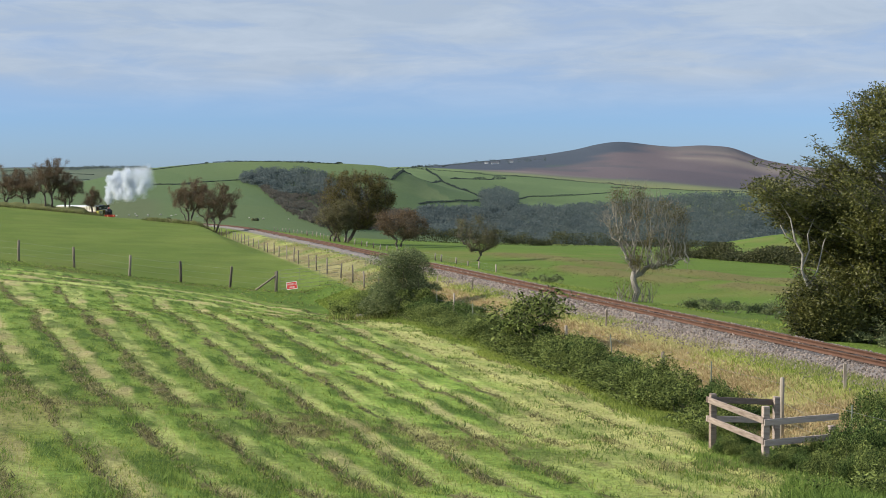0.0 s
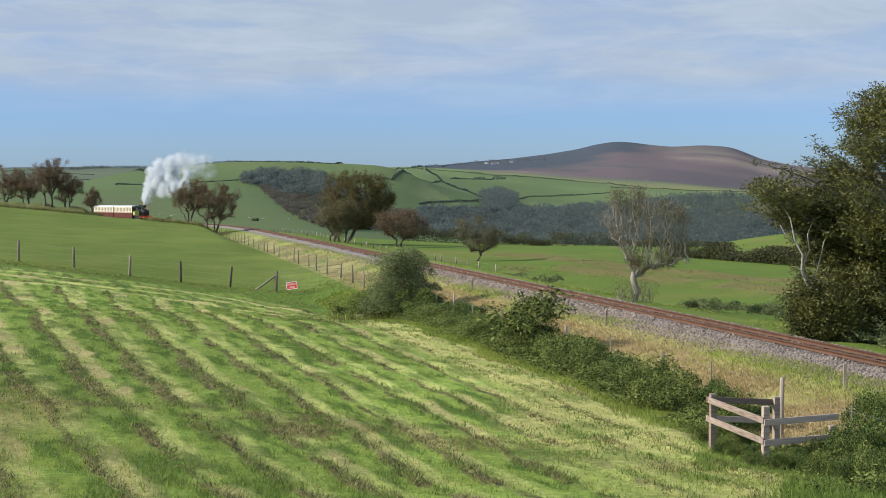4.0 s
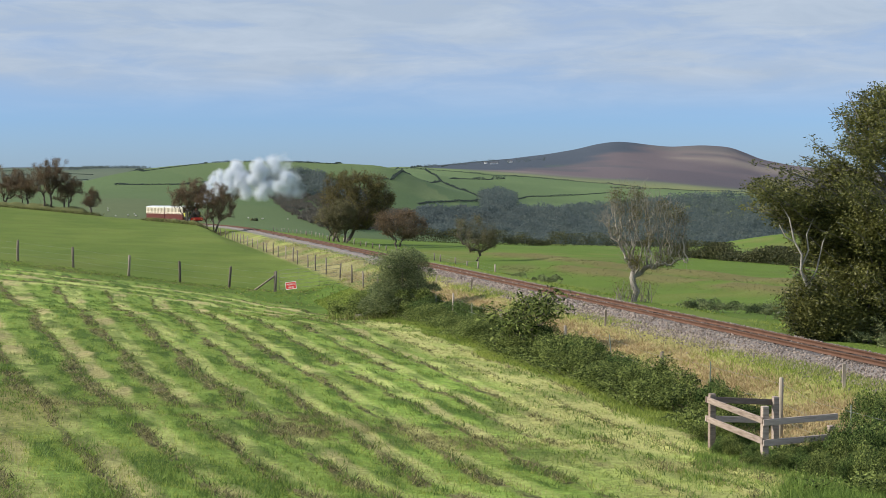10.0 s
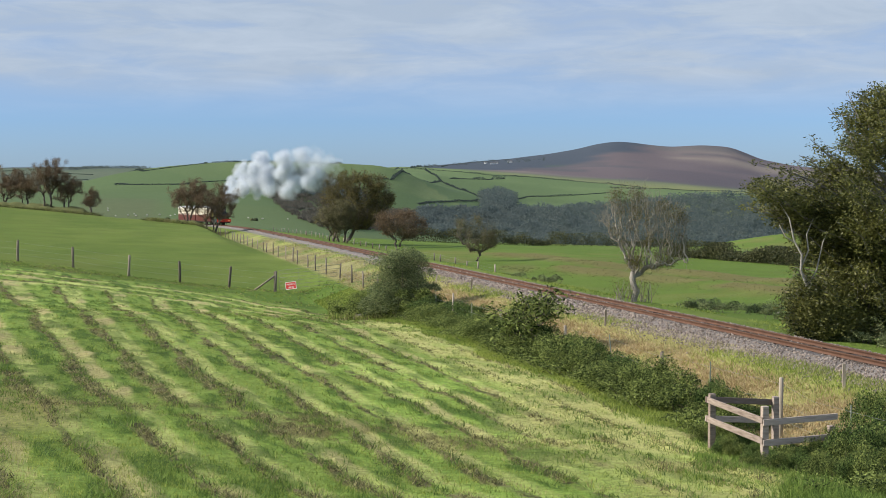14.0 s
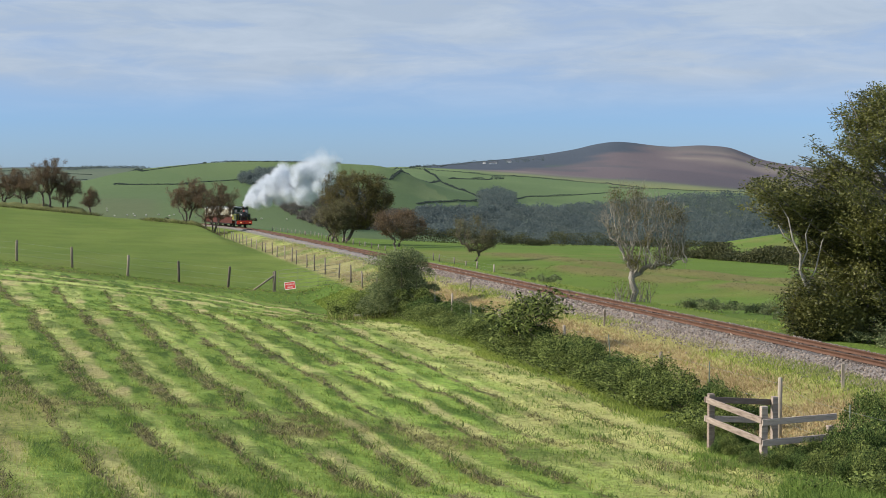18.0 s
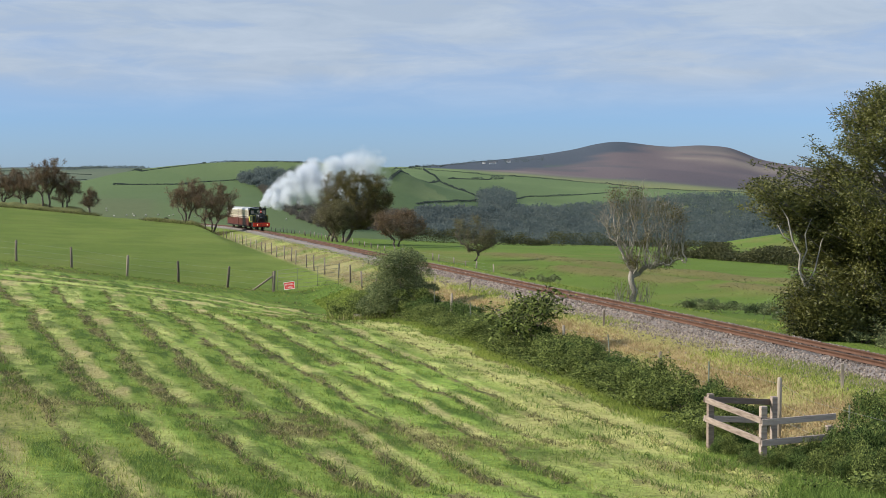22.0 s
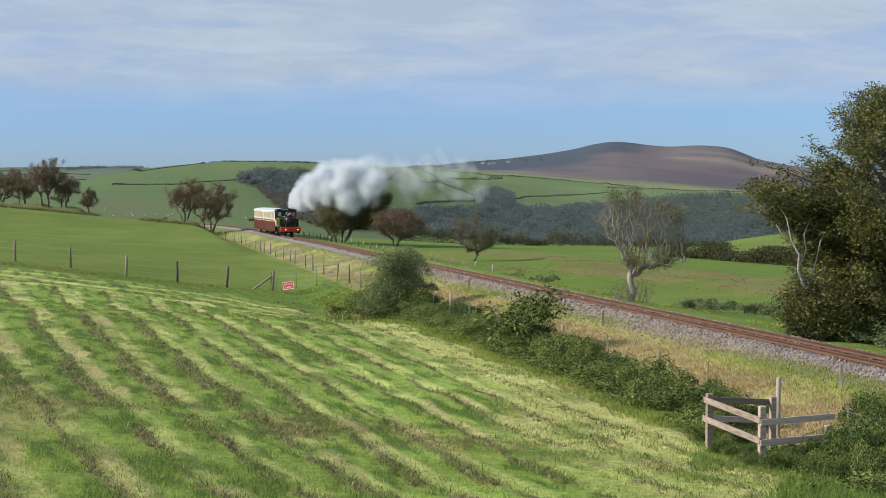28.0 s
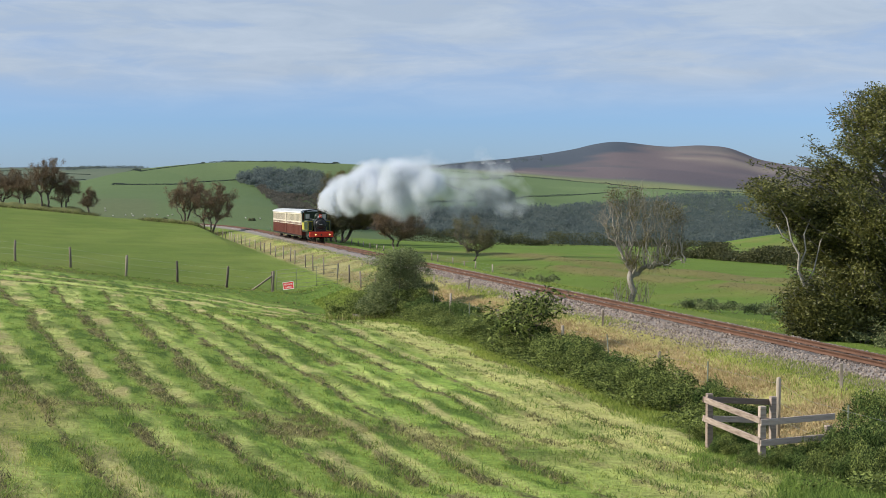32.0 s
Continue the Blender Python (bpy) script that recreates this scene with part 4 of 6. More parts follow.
        p = ends[r.choice(len(ends), leaves, p=full / full.sum())] + r.normal(0, fuzz, (leaves, 3)) * np.array([1, 1, 0.75])
        part("crown", leaf_mesh("crown", p, size, leaf, tri=True), ob)
    return ob


def bush_template(w, d, h, n, size, mat, seed, lumps=11, knob=1.0):
    r = np.random.default_rng(seed)
    cs = np.stack([r.uniform(-0.5, 0.5, lumps) * w * 0.75, r.uniform(-0.5, 0.5, lumps) * d * 0.7, r.uniform(0.2 if knob > 0.5 else 0.07, 0.62, lumps) * h], -1)
    if knob < 0.5:
        cs[:, :2] *= np.sqrt(np.clip(1 - (cs[:, 2:] / h / 0.66) ** 2, 0.1, 1)) * 1.15
    rad = r.uniform(0.22, 0.4, lumps) * min(w, h * 1.2) * knob
    k = r.integers(0, lumps, n)
    v = r.normal(0, 1, (n, 3))
    v /= np.linalg.norm(v, axis=1)[:, None]
    v[:, 2] = np.abs(v[:, 2]) * 0.9 + v[:, 2] * 0.1
    c = cs[k] + v * rad[k][:, None] * r.uniform(0.7, 1.15, n)[:, None]
    c[:, 2] = np.clip(c[:, 2], 0.03, None)
    return leaf_mesh("foliage", c, size, mat, tri=True)


def stem_mesh(h, n, w, seed, mat):
    r = random.Random(seed)
    s = Shape()
    for _ in range(n):
        a = Vector((r.uniform(-w, w) * 0.5, r.uniform(-w, w) * 0.5, -0.1))
        b = a + Vector((r.gauss(0, 0.25), r.gauss(0, 0.25), h * r.uniform(0.6, 1.0)))
        s.tube([a, (a + b) / 2 + Vector((r.gauss(0, 0.06), r.gauss(0, 0.06), 0)), b], [0.014, 0.01, 0.005], 4, cap=False)
    return s.mesh("stems", mat)


def bush(name, x, y, w, d, h, n, size, mat, seed, label, category="bush", group="", sink=0.1, lumps=11, knob=1.0):
    ob = thing(name, label, category, group, m=pose(x, y, on_ground(x, y) - sink, 0, 0, rng.uniform(0, 40)))
    part("foliage", bush_template(w, d, h, n, size, mat, seed, lumps, knob), ob)
    tagged(part("stem_tangle", stem_mesh(h * 0.8, 8, w * 0.6, seed, MAT["bark"]), ob), kind="stuff")
    return ob


def beside(y, off):
    """Plan place at that distance y from the camera and off metres to the side of the line."""
    x = float(np.interp(y, TRACK[:, 1], TRACK[:, 0]))
    return x + off * 1.02, y


def at(u, y):
    return (u - 784) / FOC * y, y


# big beech on the far side of the line
def build_beech():
    x, y = at(1562, 41.0)
    ob = thing("beech_tree", "large dark green beech tree with bronze tinged leaves beside the line", "tree", m=pose(x, y, on_ground(x, y) - 0.05))
    part("trunk", Shape().tube([(0.1, 0, -0.1), (0.12, 0, 0.8), (0.05, 0.05, 2.2), (0.12, 0, 3.8), (0.2, 0.05, 5.2), (0.3, 0, 6.2)], [0.17, 0.14, 0.12, 0.09, 0.05, 0.015], 9).mesh("trunk", MAT["pale_bark"]), ob)
    # the stem that leans out over the pasture
    lean = Shape()
    lean.tube([(-1.7, -0.7, -0.1), (-1.95, -0.85, 0.7), (-2.15, -1.0, 1.35), (-2.3, -1.1, 1.7), (-2.42, -1.1, 2.0), (-2.4, -1.1, 2.4), (-2.6, -1.1, 2.75), (-2.72, -1.1, 3.3), (-2.95, -1.0, 3.7)], [0.046, 0.043, 0.04, 0.037, 0.034, 0.029, 0.023, 0.016, 0.008], 8)
    lean.tube([(-2.4, -1.1, 2.1), (-2.22, -1.05, 2.5), (-2.26, -1.0, 2.9), (-2.1, -1.0, 3.3)], [0.024, 0.02, 0.016, 0.008], 6)
    lean.tube([(-2.58, -1.1, 2.7), (-2.82, -1.1, 2.85), (-2.98, -1.1, 3.15)], [0.02, 0.015, 0.007], 6)
    lean.tube([(-2.3, -1.1, 1.5), (-2.0, -1.0, 2.0), (-1.85, -1.0, 2.7), (-1.6, -0.9, 3.2)], [0.022, 0.019, 0.015, 0.008], 6)
    part("leaning_stem", lean.mesh("leaning_stem", MAT["white_bark"]), ob, "pale slender leaning stem")
    # boughs reach out to the crown's outline and carry flat layers of leaves
    zz = [0.0, 1.5, 2.0, 2.6, 3.0, 3.5, 4.1, 4.35, 4.6, 5.3, 5.6, 6.1, 6.45, 6.8]
    xl = [2.1, 2.2, 2.0, 2.0, 2.6, 3.4, 3.75, 3.4, 2.4, 2.05, 1.4, 1.5, 0.9, 0.25]
    cs, rads, wood = [], [], Shape()

    def bough(tip, foot, heavy):
        a, b = Vector(foot), Vector(tip)
        ln = (b - a).length
        mid = (a + b) / 2 + Vector((rng.normal(0, 0.09), rng.normal(0, 0.09), rng.normal(0.05, 0.08))) * ln
        pts = [a * (1 - t) ** 2 + mid * 2 * t * (1 - t) + b * t * t for t in np.linspace(0, 1, 7)]
        wood.tube(pts, [0.008 + 0.014 * ln * (1 - t) for t in np.linspace(0, 1, 7)], 5, cap=False)
        n = max(4, int(ln * 3.4))
        for k in range(n):
            t = 0.38 + 0.62 * (k + rng.random()) / n
            p = a * (1 - t) ** 2 + mid * 2 * t * (1 - t) + b * t * t
            cs.append((p.x + rng.normal(0, 0.1), p.y + rng.normal(0, 0.16), max(0.1, p.z + rng.normal(0, 0.07))))
            rads.append((0.4 - 0.24 * t) * rng.uniform(0.75, 1.25) * heavy)

    for k in range(300):
        z = 1.0 + 5.65 * ((k + 0.5) / 300)
        reach = float(np.interp(z, zz, xl)) * rng.uniform(0.55, 1.0)
        an = rng.uniform(0, 2 * np.pi)
        wide = reach if math.cos(an) < 0 else 2.9
        tip = (math.cos(an) * wide, math.sin(an) * min(reach, 2.6), z)
        bough(tip, (0.1, 0, max(0.2, z - reach * rng.uniform(0.35, 0.75))), 1.15 if z < 4.4 else 1.1)
    # the long arm to the left, and the leaning stem's own head
    for k in range(64):
        t = rng.uniform(0.4, 1.0)
        bough((-3.75 * t, rng.normal(-0.3, 0.5), 3.3 + 0.75 * t + rng.normal(0, 0.28)), (-0.6 * rng.random(), 0, 2.5 + 0.5 * rng.random()), 1.15)
    for k in range(52):
        bough((rng.uniform(-2.75, -0.7), rng.uniform(-1.5, -0.3), rng.uniform(0.9, 2.1)), (rng.uniform(-2.0, -0.4), -0.6, 0.05), 1.1)
    for k in range(34):
        bough((rng.uniform(-2.45, -1.2), rng.uniform(-1.0, 0.5), rng.uniform(1.4, 3.1)), (-0.2, 0, rng.uniform(0.6, 1.8)), 1.15)
    for k in range(80):
        bough((rng.uniform(-2.75, -1.5), rng.uniform(-1.6, -1.15), rng.uniform(0.55, 1.55)), (rng.uniform(-1.6, -0.8), -0.9, 0.05), 1.5)
    # ascending leaders that break the top
    for px, pz in ((-1.55, 6.15), (-1.15, 6.0), (-0.95, 6.5), (-0.6, 6.45), (-0.3, 6.6), (0.1, 6.75), (0.5, 6.6), (1.0, 6.5), (-2.1, 5.3), (-1.7, 5.2), (-2.3, 4.75)):
        bough((px, rng.normal(0, 0.3), pz), (px * 0.35, 0, pz - 1.7), 0.9)
    tagged(part("bough_wood", wood.mesh("bough_wood", MAT["pale_bark"]), ob), kind="stuff")
    cs, rads = np.array(cs), np.array(rads)
    n = 275000
    k = rng.choice(len(cs), n, p=rads ** 2 / (rads ** 2).sum())
    v = rng.normal(0, 1, (n, 3))
    v /= np.linalg.norm(v, axis=1)[:, None]
    c = cs[k] + v * (rads[k] * rng.uniform(0.55, 1.18, n))[:, None] * np.array([1.2, 1.2, 0.6])
    c[:, 2] = np.where(c[:, 2] < 0.3, 0.3 + 0.5 * rng.random(n), c[:, 2])
    part("crown", leaf_mesh("crown", c, 0.045, MAT["beech"], tri=True), ob)


build_beech()
ex, ey = at(1116, 55.0)
thorn("dying_hawthorn", ex, ey, 4.1, 3.0, 87, "half-dead hawthorn with pale lichened twigs and few leaves", MAT["silver_bark"], MAT["haw"], 10500, 0.03, tips=460, stems=1, bole=0.24, lean=-0.02, spread=0.1,
      twig=0.0072, fuzz=0.09, twig_bark=MAT["twig_bark"], gaps=1.2, grade=0.455,
      outline=((1.2, 0.1, 0.9), (1.5, -0.15, 1.8), (1.8, -0.3, 1.9), (2.1, -0.5, 1.75), (2.55, -0.75, 1.65), (2.95, -1.15, 1.8), (3.4, -0.85, 1.35), (3.7, -0.75, 0.85), (4.05, -0.7, 0.3)))
for k in range(3):
    gx, gy = at(1094 + 22 * k, 54.6 + 0.3 * k)
    sucker = thing("sucker_shoots", "thin pale sucker shoots at the foot of a hawthorn", "shrub", "hawthorn suckers", m=pose(gx, gy, on_ground(gx, gy)))
    part("shoots", stem_mesh(0.9, 12, 0.45, 640 + k, MAT["twig_bark"]), sucker)
    r = np.random.default_rng(650 + k)
    part("foliage", leaf_mesh("foliage", np.column_stack([r.normal(0, 0.24, (420, 2)), r.uniform(0.1, 0.8, 420)]), 0.026, MAT["haw"], tri=True), sucker)
CROWNS = {602: ((1.3, -0.6, 1.6), (1.9, -1.2, 3.0), (2.9, -1.6, 3.9), (3.9, -1.9, 4.4), (4.9, -1.8, 4.2), (5.5, -1.3, 3.9), (5.9, -0.9, 3.5), (6.35, 0.2, 2.7)),
          700: ((0.9, -0.3, 1.2), (1.3, -1.0, 2.0), (1.9, -1.7, 2.3), (2.6, -1.9, 1.9), (3.25, -1.0, 1.1)),
          838: ((0.8, -0.5, 0.9), (1.2, -1.0, 1.4), (2.0, -1.2, 1.4), (2.7, -1.35, 1.0), (3.15, -1.0, 0.2))}
for u, d, h, w, sd, leaf, nl, tips, stems, bole, lb in (
        (602, 143.0, 6.4, 6.2, 21, "haw", 46000, 460, 3, 0.14, "wind-shaped hawthorn tree with thinning brown-green leaves"),
        (582, 140.0, 3.6, 3.2, 31, "haw_grey", 15000, 190, 2, 0.14, "bushy grey-green hawthorn at the foot of a taller thorn"),
        (700, 136.0, 3.6, 4.2, 22, "haw_red", 11000, 170, 3, 0.25, "small hawthorn tree with russet autumn leaves"),
        (838, 108.0, 3.3, 3.2, 23, "haw_grey", 8500, 230, 1, 0.2, "small lone hawthorn with thin brown leaves in pasture"),
        (324, 188.0, 5.4, 4.8, 24, "haw_red", 11000, 170, 3, 0.28, "russet hawthorn on an old hedge bank"),
        (370, 187.0, 5.5, 5.2, 25, "haw_red", 12000, 190, 3, 0.28, "russet hawthorn on an old hedge bank"),
        (72, 200.0, 6.6, 5.2, 26, "haw_red", 12000, 190, 3, 0.26, "tall russet hawthorn on an old hedge bank"),
        (38, 202.0, 4.4, 3.6, 27, "haw_red", 7000, 120, 2, 0.32, "russet hawthorn on an old hedge bank"),
        (112, 200.0, 4.8, 3.8, 28, "haw_red", 8000, 130, 2, 0.32, "russet hawthorn on an old hedge bank"),
        (4, 203.0, 5.0, 4.0, 29, "haw_red", 8000, 130, 2, 0.26, "russet hawthorn on an old hedge bank"),
        (154, 199.0, 3.3, 1.9, 30, "haw_red", 3600, 80, 1, 0.36, "small leaning russet thorn bush on a bank")):
    tx, ty = at(u, d)
    thorn("hawthorn_tree", tx, ty, h, w, sd, lb, MAT["bark"], MAT[leaf], nl if d < 160 else int(nl * 1.4), 0.045 if d < 110 else 0.07, tips, stems, bole, 0.66 if d > 160 else 0.92 if h > 6 else 0.84 if d < 110 else 0.72, 0.12,
          gaps=0.6 if d < 160 else 0.3, outline=CROWNS.get(u),
          twig=0.008 if d < 110 else 0.012 if d < 160 else 0.016, fuzz=0.11 if d < 110 else 0.17, group="hawthorns")


# ---- fences ----
def post_mesh(h, r, seed, square=False, wood="post"):
    q = random.Random(seed)
    s = Shape()
    if square:
        s.box(-r, r, -r, r, -0.4, h, 0.008)
    else:
        s.tube([(0, 0, -0.4), (q.gauss(0, 0.005), q.gauss(0, 0.005), h * 0.5), (q.gauss(0, 0.015), q.gauss(0, 0.015), h - 0.02), (0, 0, h)], [r, r * 0.97, r * 0.92, r * 0.6], 9)
    return s.mesh("post", MAT[wood])


POSTS = [post_mesh(1.1, 0.042, k) for k in range(4)]
OLD_POSTS = [post_mesh(1.1, 0.07, 7 + k, wood="old_post") for k in range(4)]


def wire_fence(label, pts, heights=(0.35, 0.65, 0.98), group="", thin=lambda k: False, old=False):
    f = thing("wire_fence", label, "fence", group)
    tops = []
    for k, (x, y, sc) in enumerate(pts):
        z = on_ground(x, y)
        p = part("post", POSTS[4] if thin(k) else (OLD_POSTS if old else POSTS)[k % 4], f)
        p.matrix_basis = pose(x, y, z, rng.normal(0, 2), rng.normal(0, 2), rng.uniform(0, 360)) @ Matrix.Diagonal((1, 1, sc, 1))
        tops.append((x, y, z, sc))
    for h in heights:
        s = Shape()
        for a, b in zip(tops[:-1], tops[1:]):
            s.tube([(a[0], a[1], a[2] + h * a[3]), ((a[0] + b[0]) / 2, (a[1] + b[1]) / 2, (a[2] + b[2]) / 2 + h * a[3] - 0.015), (b[0], b[1], b[2] + h * b[3])], 0.0018, 4, cap=False)
        part("wire", s.mesh("wire", MAT["wire"]), f, "thin galvanised wire")
    return f


STAKE = Shape().tube([(0, 0, -0.4), (0, 0, 1.1)], 0.014, 6).mesh("post", MAT["gate"])
POSTS.append(STAKE)
line_y = [21.4, 24.0, 26.7, 29.7, 32.6, 36.2, 40.0, 43.6, 47.0, 50.3, 53.6, 57.0, 60.4, 63.8, 66.8] + [69.5 + 4.6 * k for k in range(27)]
line_posts = [(*beside(y, -4.4 + rng.normal(0, 0.08)), rng.uniform(0.68, 0.86) if y > 41 else rng.uniform(0.82, 1.0)) for y in line_y]
wire_fence("lineside post and wire fence of grey weathered stakes", line_posts, thin=lambda k: k < 12 and k % 2 == 1)
far_posts = [(*beside(y, 3.8 + rng.normal(0, 0.08)), rng.uniform(0.36, 0.5)) for y in np.arange(84.0, 200.0, 3.4)]
wire_fence("post and wire fence along the valley side of the railway", far_posts)
left_posts = [(*at(u, d), 1.0) for u, d in ((-160, 85), (-66, 84), (26, 83), (124, 82.5), (222, 82), (313, 82), (400, 81.5), (482, 81))]
wire_fence("field boundary fence of round posts and thin wires", left_posts, old=True)


# ---- hedge along the foot of the bank, from corner to rail fence ----
BR = [bush_template(2.6, 1.5, 1.3, 6200, 0.036, MAT["bracken" if k % 2 else "bramble"], 100 + k, 20, 0.62) for k in range(4)]
ST = [stem_mesh(0.9, 9, 1.4, 200 + k, MAT["bark"]) for k in range(2)]


def hedge_clump(x, y, rz, sx, sz, k):
    ob = thing("bramble_clump", "dense clump of green bracken and bramble on the bank", "bush", "hedge bank", m=pose(x, y, on_ground(x, y) - 0.12, 0, 0, rz))
    for nm, me in (("foliage", BR[k % 4]), ("stem_tangle", ST[k % 2])):
        p = part(nm, me, ob)
        p.scale = (sx, sx, sz)
        p["kind"] = "stuff"
    return ob


k = 0
for y in np.arange(19.0, 69.0, 1.15):
    for off in ((-4.55, -5.1) if y > 27 else (-4.6, -5.4, -6.1)):
        hx, hy = beside(y + rng.uniform(-0.4, 0.4), off + rng.normal(0, 0.12))
        hu = 784 + FOC * hx / hy
        if (y < 27.5 and off < -4.7 and hu < 1590) or (y < 32 and 1375 < hu < 1490):
            continue
        hedge_clump(hx, hy, float(np.degrees(math.atan2(1, -0.2))) + rng.normal(0, 20), rng.uniform(0.5, 0.9) * (0.75 if y < 29 else 1.0), rng.uniform(0.5, 1.05) * (0.78 if y > 46 else 0.72 if y < 29 else 0.85), k)
        k += 1

for u, d in ((1615, 22.4), (1640, 21.0), (1600, 24.2), (1590, 25.8), (1330, 27.4), (1290, 27.8), (1540, 26.0), (1575, 23.0)):
    hedge_clump(*at(u, d), rng.uniform(0, 180), rng.uniform(0.38, 0.55), rng.uniform(0.45, 0.75), k)
    k += 1
CORNER_BRAMBLES = ((1512, 23.2, 0.3, 0.6), (1540, 23.4, 0.4, 0.7), (1565, 23.2, 0.45, 0.85), (1520, 22.4, 0.36, 0.62), (1560, 22.2, 0.42, 0.72), (1590, 22, 0.42, 0.8), (1545, 21.4, 0.34, 0.5), (1580, 20.8, 0.36, 0.55), (1425, 23, 0.22, 0.3), (1452, 22.8, 0.24, 0.38), (1478, 22.8, 0.26, 0.45), (1395, 22.7, 0.2, 0.26), (1440, 22, 0.22, 0.3), (1480, 21.8, 0.26, 0.4))
CORNER_WEEDS = ((1510, 21.2, 0.26, 0.36), (1370, 22.4, 0.18, 0.22), (1330, 23.2, 0.2, 0.24), (1300, 23.8, 0.2, 0.26), (1275, 24.1, 0.2, 0.24), (1285, 25, 0.24, 0.3), (1310, 24.7, 0.24, 0.34), (1240, 25.2, 0.26, 0.36), (1502, 23, 0.34, 0.7), (1470, 23.1, 0.25, 0.55), (1350, 22.5, 0.2, 0.2), (1325, 22.8, 0.2, 0.18), (1410, 22.3, 0.22, 0.24), (1460, 21.4, 0.26, 0.28), (1500, 24.4, 0.3, 0.4))
for u, d, w, h in CORNER_BRAMBLES + CORNER_WEEDS:
    hedge_clump(*at(u, d), rng.uniform(0, 180), w * rng.uniform(0.95, 1.2), h * rng.uniform(0.9, 1.1) + 0.12, k)
    k += 1
# bushes standing out of the hedge
bx, by = at(702, 58.5)
bush("sallow_bush", bx, by, 2.9, 2.5, 3.7, 38000, 0.036, MAT["sallow"], 302, "rounded grey-green sallow bush in the hedge corner", lumps=85, knob=0.42)
for u, d, w, h, n, m, lb in ((672, 59.5, 1.5, 1.5, 9000, "sallow", "low grey-green sallow shrub beside the hedge corner"), (642, 61.0, 1.6, 1.1, 7000, "bramble", "tangle of briars and nettles in the hedge corner"),
                             (612, 63.0, 1.5, 0.8, 5000, "bramble", "low briars trailing into the field corner"), (728, 57.5, 1.4, 1.5, 8000, "bramble", "dense bramble bush beside the sallow")):
    bush("corner_bush", *at(u, d), w, w * 0.8, h, n, 0.038, MAT[m], u, lb, lumps=30, knob=0.5)
bx, by = at(932, 41.0)
tree("rowan_sapling", bx, by, 1.75, 1.6, 41, "young elder sapling rising from the hedge", MAT["bark"], MAT["bramble"], 2600, 0.07, spread=0.6, levels=3, trunk=0.03, fuzz=0.12, category="sapling", stems=3)
for y in (32.5, 34.0, 35.3, 36.6, 38.0, 39.4, 41.0, 43.0):
    gx, gy = beside(y, 2.7 + rng.normal(0, 0.25))
    bush("rough_scrub", gx, gy, 1.0, 0.8, 0.45, 2200, 0.034, MAT["sallow"], int(y * 10), "low tangle of nettles and briars beyond the line", "bush", "verge scrub")
for u, d, w, h in ((1235, 56.0, 1.9, 0.75), (1275, 54.5, 1.9, 0.7), (970, 70.0, 1.8, 0.6), (1390, 50.0, 2.0, 0.9), (1470, 42.5, 2.0, 0.8), (1540, 40.5, 2.0, 0.8), (1435, 44.0, 1.8, 0.7), (1345, 55.0, 1.6, 0.7),
                   (905, 84.0, 1.6, 0.7)):
    gx, gy = at(u, d)
    bush("rough_scrub", gx, gy, w, w * 0.7, h * 0.8, 2600, 0.034, MAT["sallow"], int(u), "low tangle of nettles and briars beyond the line", "bush", "verge scrub")

# ---- gorse hedges and the far woods ----


def ico(sub=2):
    bm = bmesh.new()
    bmesh.ops.create_icosphere(bm, subdivisions=sub, radius=1.0)
    v = np.array([tuple(q.co) for q in bm.verts])
    f = np.array([[q.index for q in p.verts] for p in bm.faces])
    bm.free()
    return v, f


IV, IF = ICO2 = ico()
ICO1 = ico(1)


def lumps(name, label, cen, rad, mat, category, kind="stuff", squash=0.8, fine=True):
    n = len(cen)
    IV, IF = (ICO2 if fine else ICO1)
    z = ground_z(cen[:, 0], cen[:, 1])
    r = rad * rng.uniform(0.55, 1.3, n)
    off = rng.uniform(0.65, 1.3, (n, len(IV), 1))
    V = IV[None] * off * r[:, None, None] * np.array([1, 1, squash])
    V = V + np.stack([cen[:, 0], cen[:, 1], z + r * squash * 0.55], -1)[:, None]
    F = IF[None] + (np.arange(n) * len(IV))[:, None, None]
    return tagged(new(name, mesh_from(name, V.reshape(-1, 3), F.reshape(-1, 3), mat, smooth=True)), label, category, kind=kind)


def gorse_hedge(pts, n, tall):
    p = np.array(pts, dtype=float)
    k = rng.integers(0, len(p) - 1, n)
    t = rng.random((n, 1))
    c = p[k] * (1 - t) + p[k + 1] * t
    h = tall * (0.4 + 0.9 * smooth(0.3, 0.72, fbm(c[:, 0] * 0.35, c[:, 1] * 0.3, 99, 4)))
    c = c + rng.normal(0, 0.45, (n, 2))
    z = ground_z(c[:, 0], c[:, 1]) + h * rng.uniform(0, 1, n) ** 0.7
    me = leaf_mesh("gorse_hedge", np.column_stack([c, z]), 0.085, MAT["gorse"])
    tagged(new("gorse_hedge", me), "dark overgrown gorse hedge across the pasture", "hedge", kind="stuff")


gorse_hedge([at(700, 190), at(860, 196), at(1000, 205), at(1235, 215)], 18000, 1.5)
gorse_hedge([at(1190, 126), at(1215, 121), at(1300, 114), at(1400, 107.5), at(1600, 99)], 32000, 1.0)


def sight_many(u, view_row, lo=480.0, hi=3000.0):
    d = np.geomspace(lo, hi, 260)[None]
    gap = CAM_Z - (view_row[:, None] - LEVEL) / FOC * d - ground_z((u[:, None] - 784) / FOC * d, d + 0 * u[:, None])
    k = np.argmax(gap < 0, axis=1)
    return d[0][k]


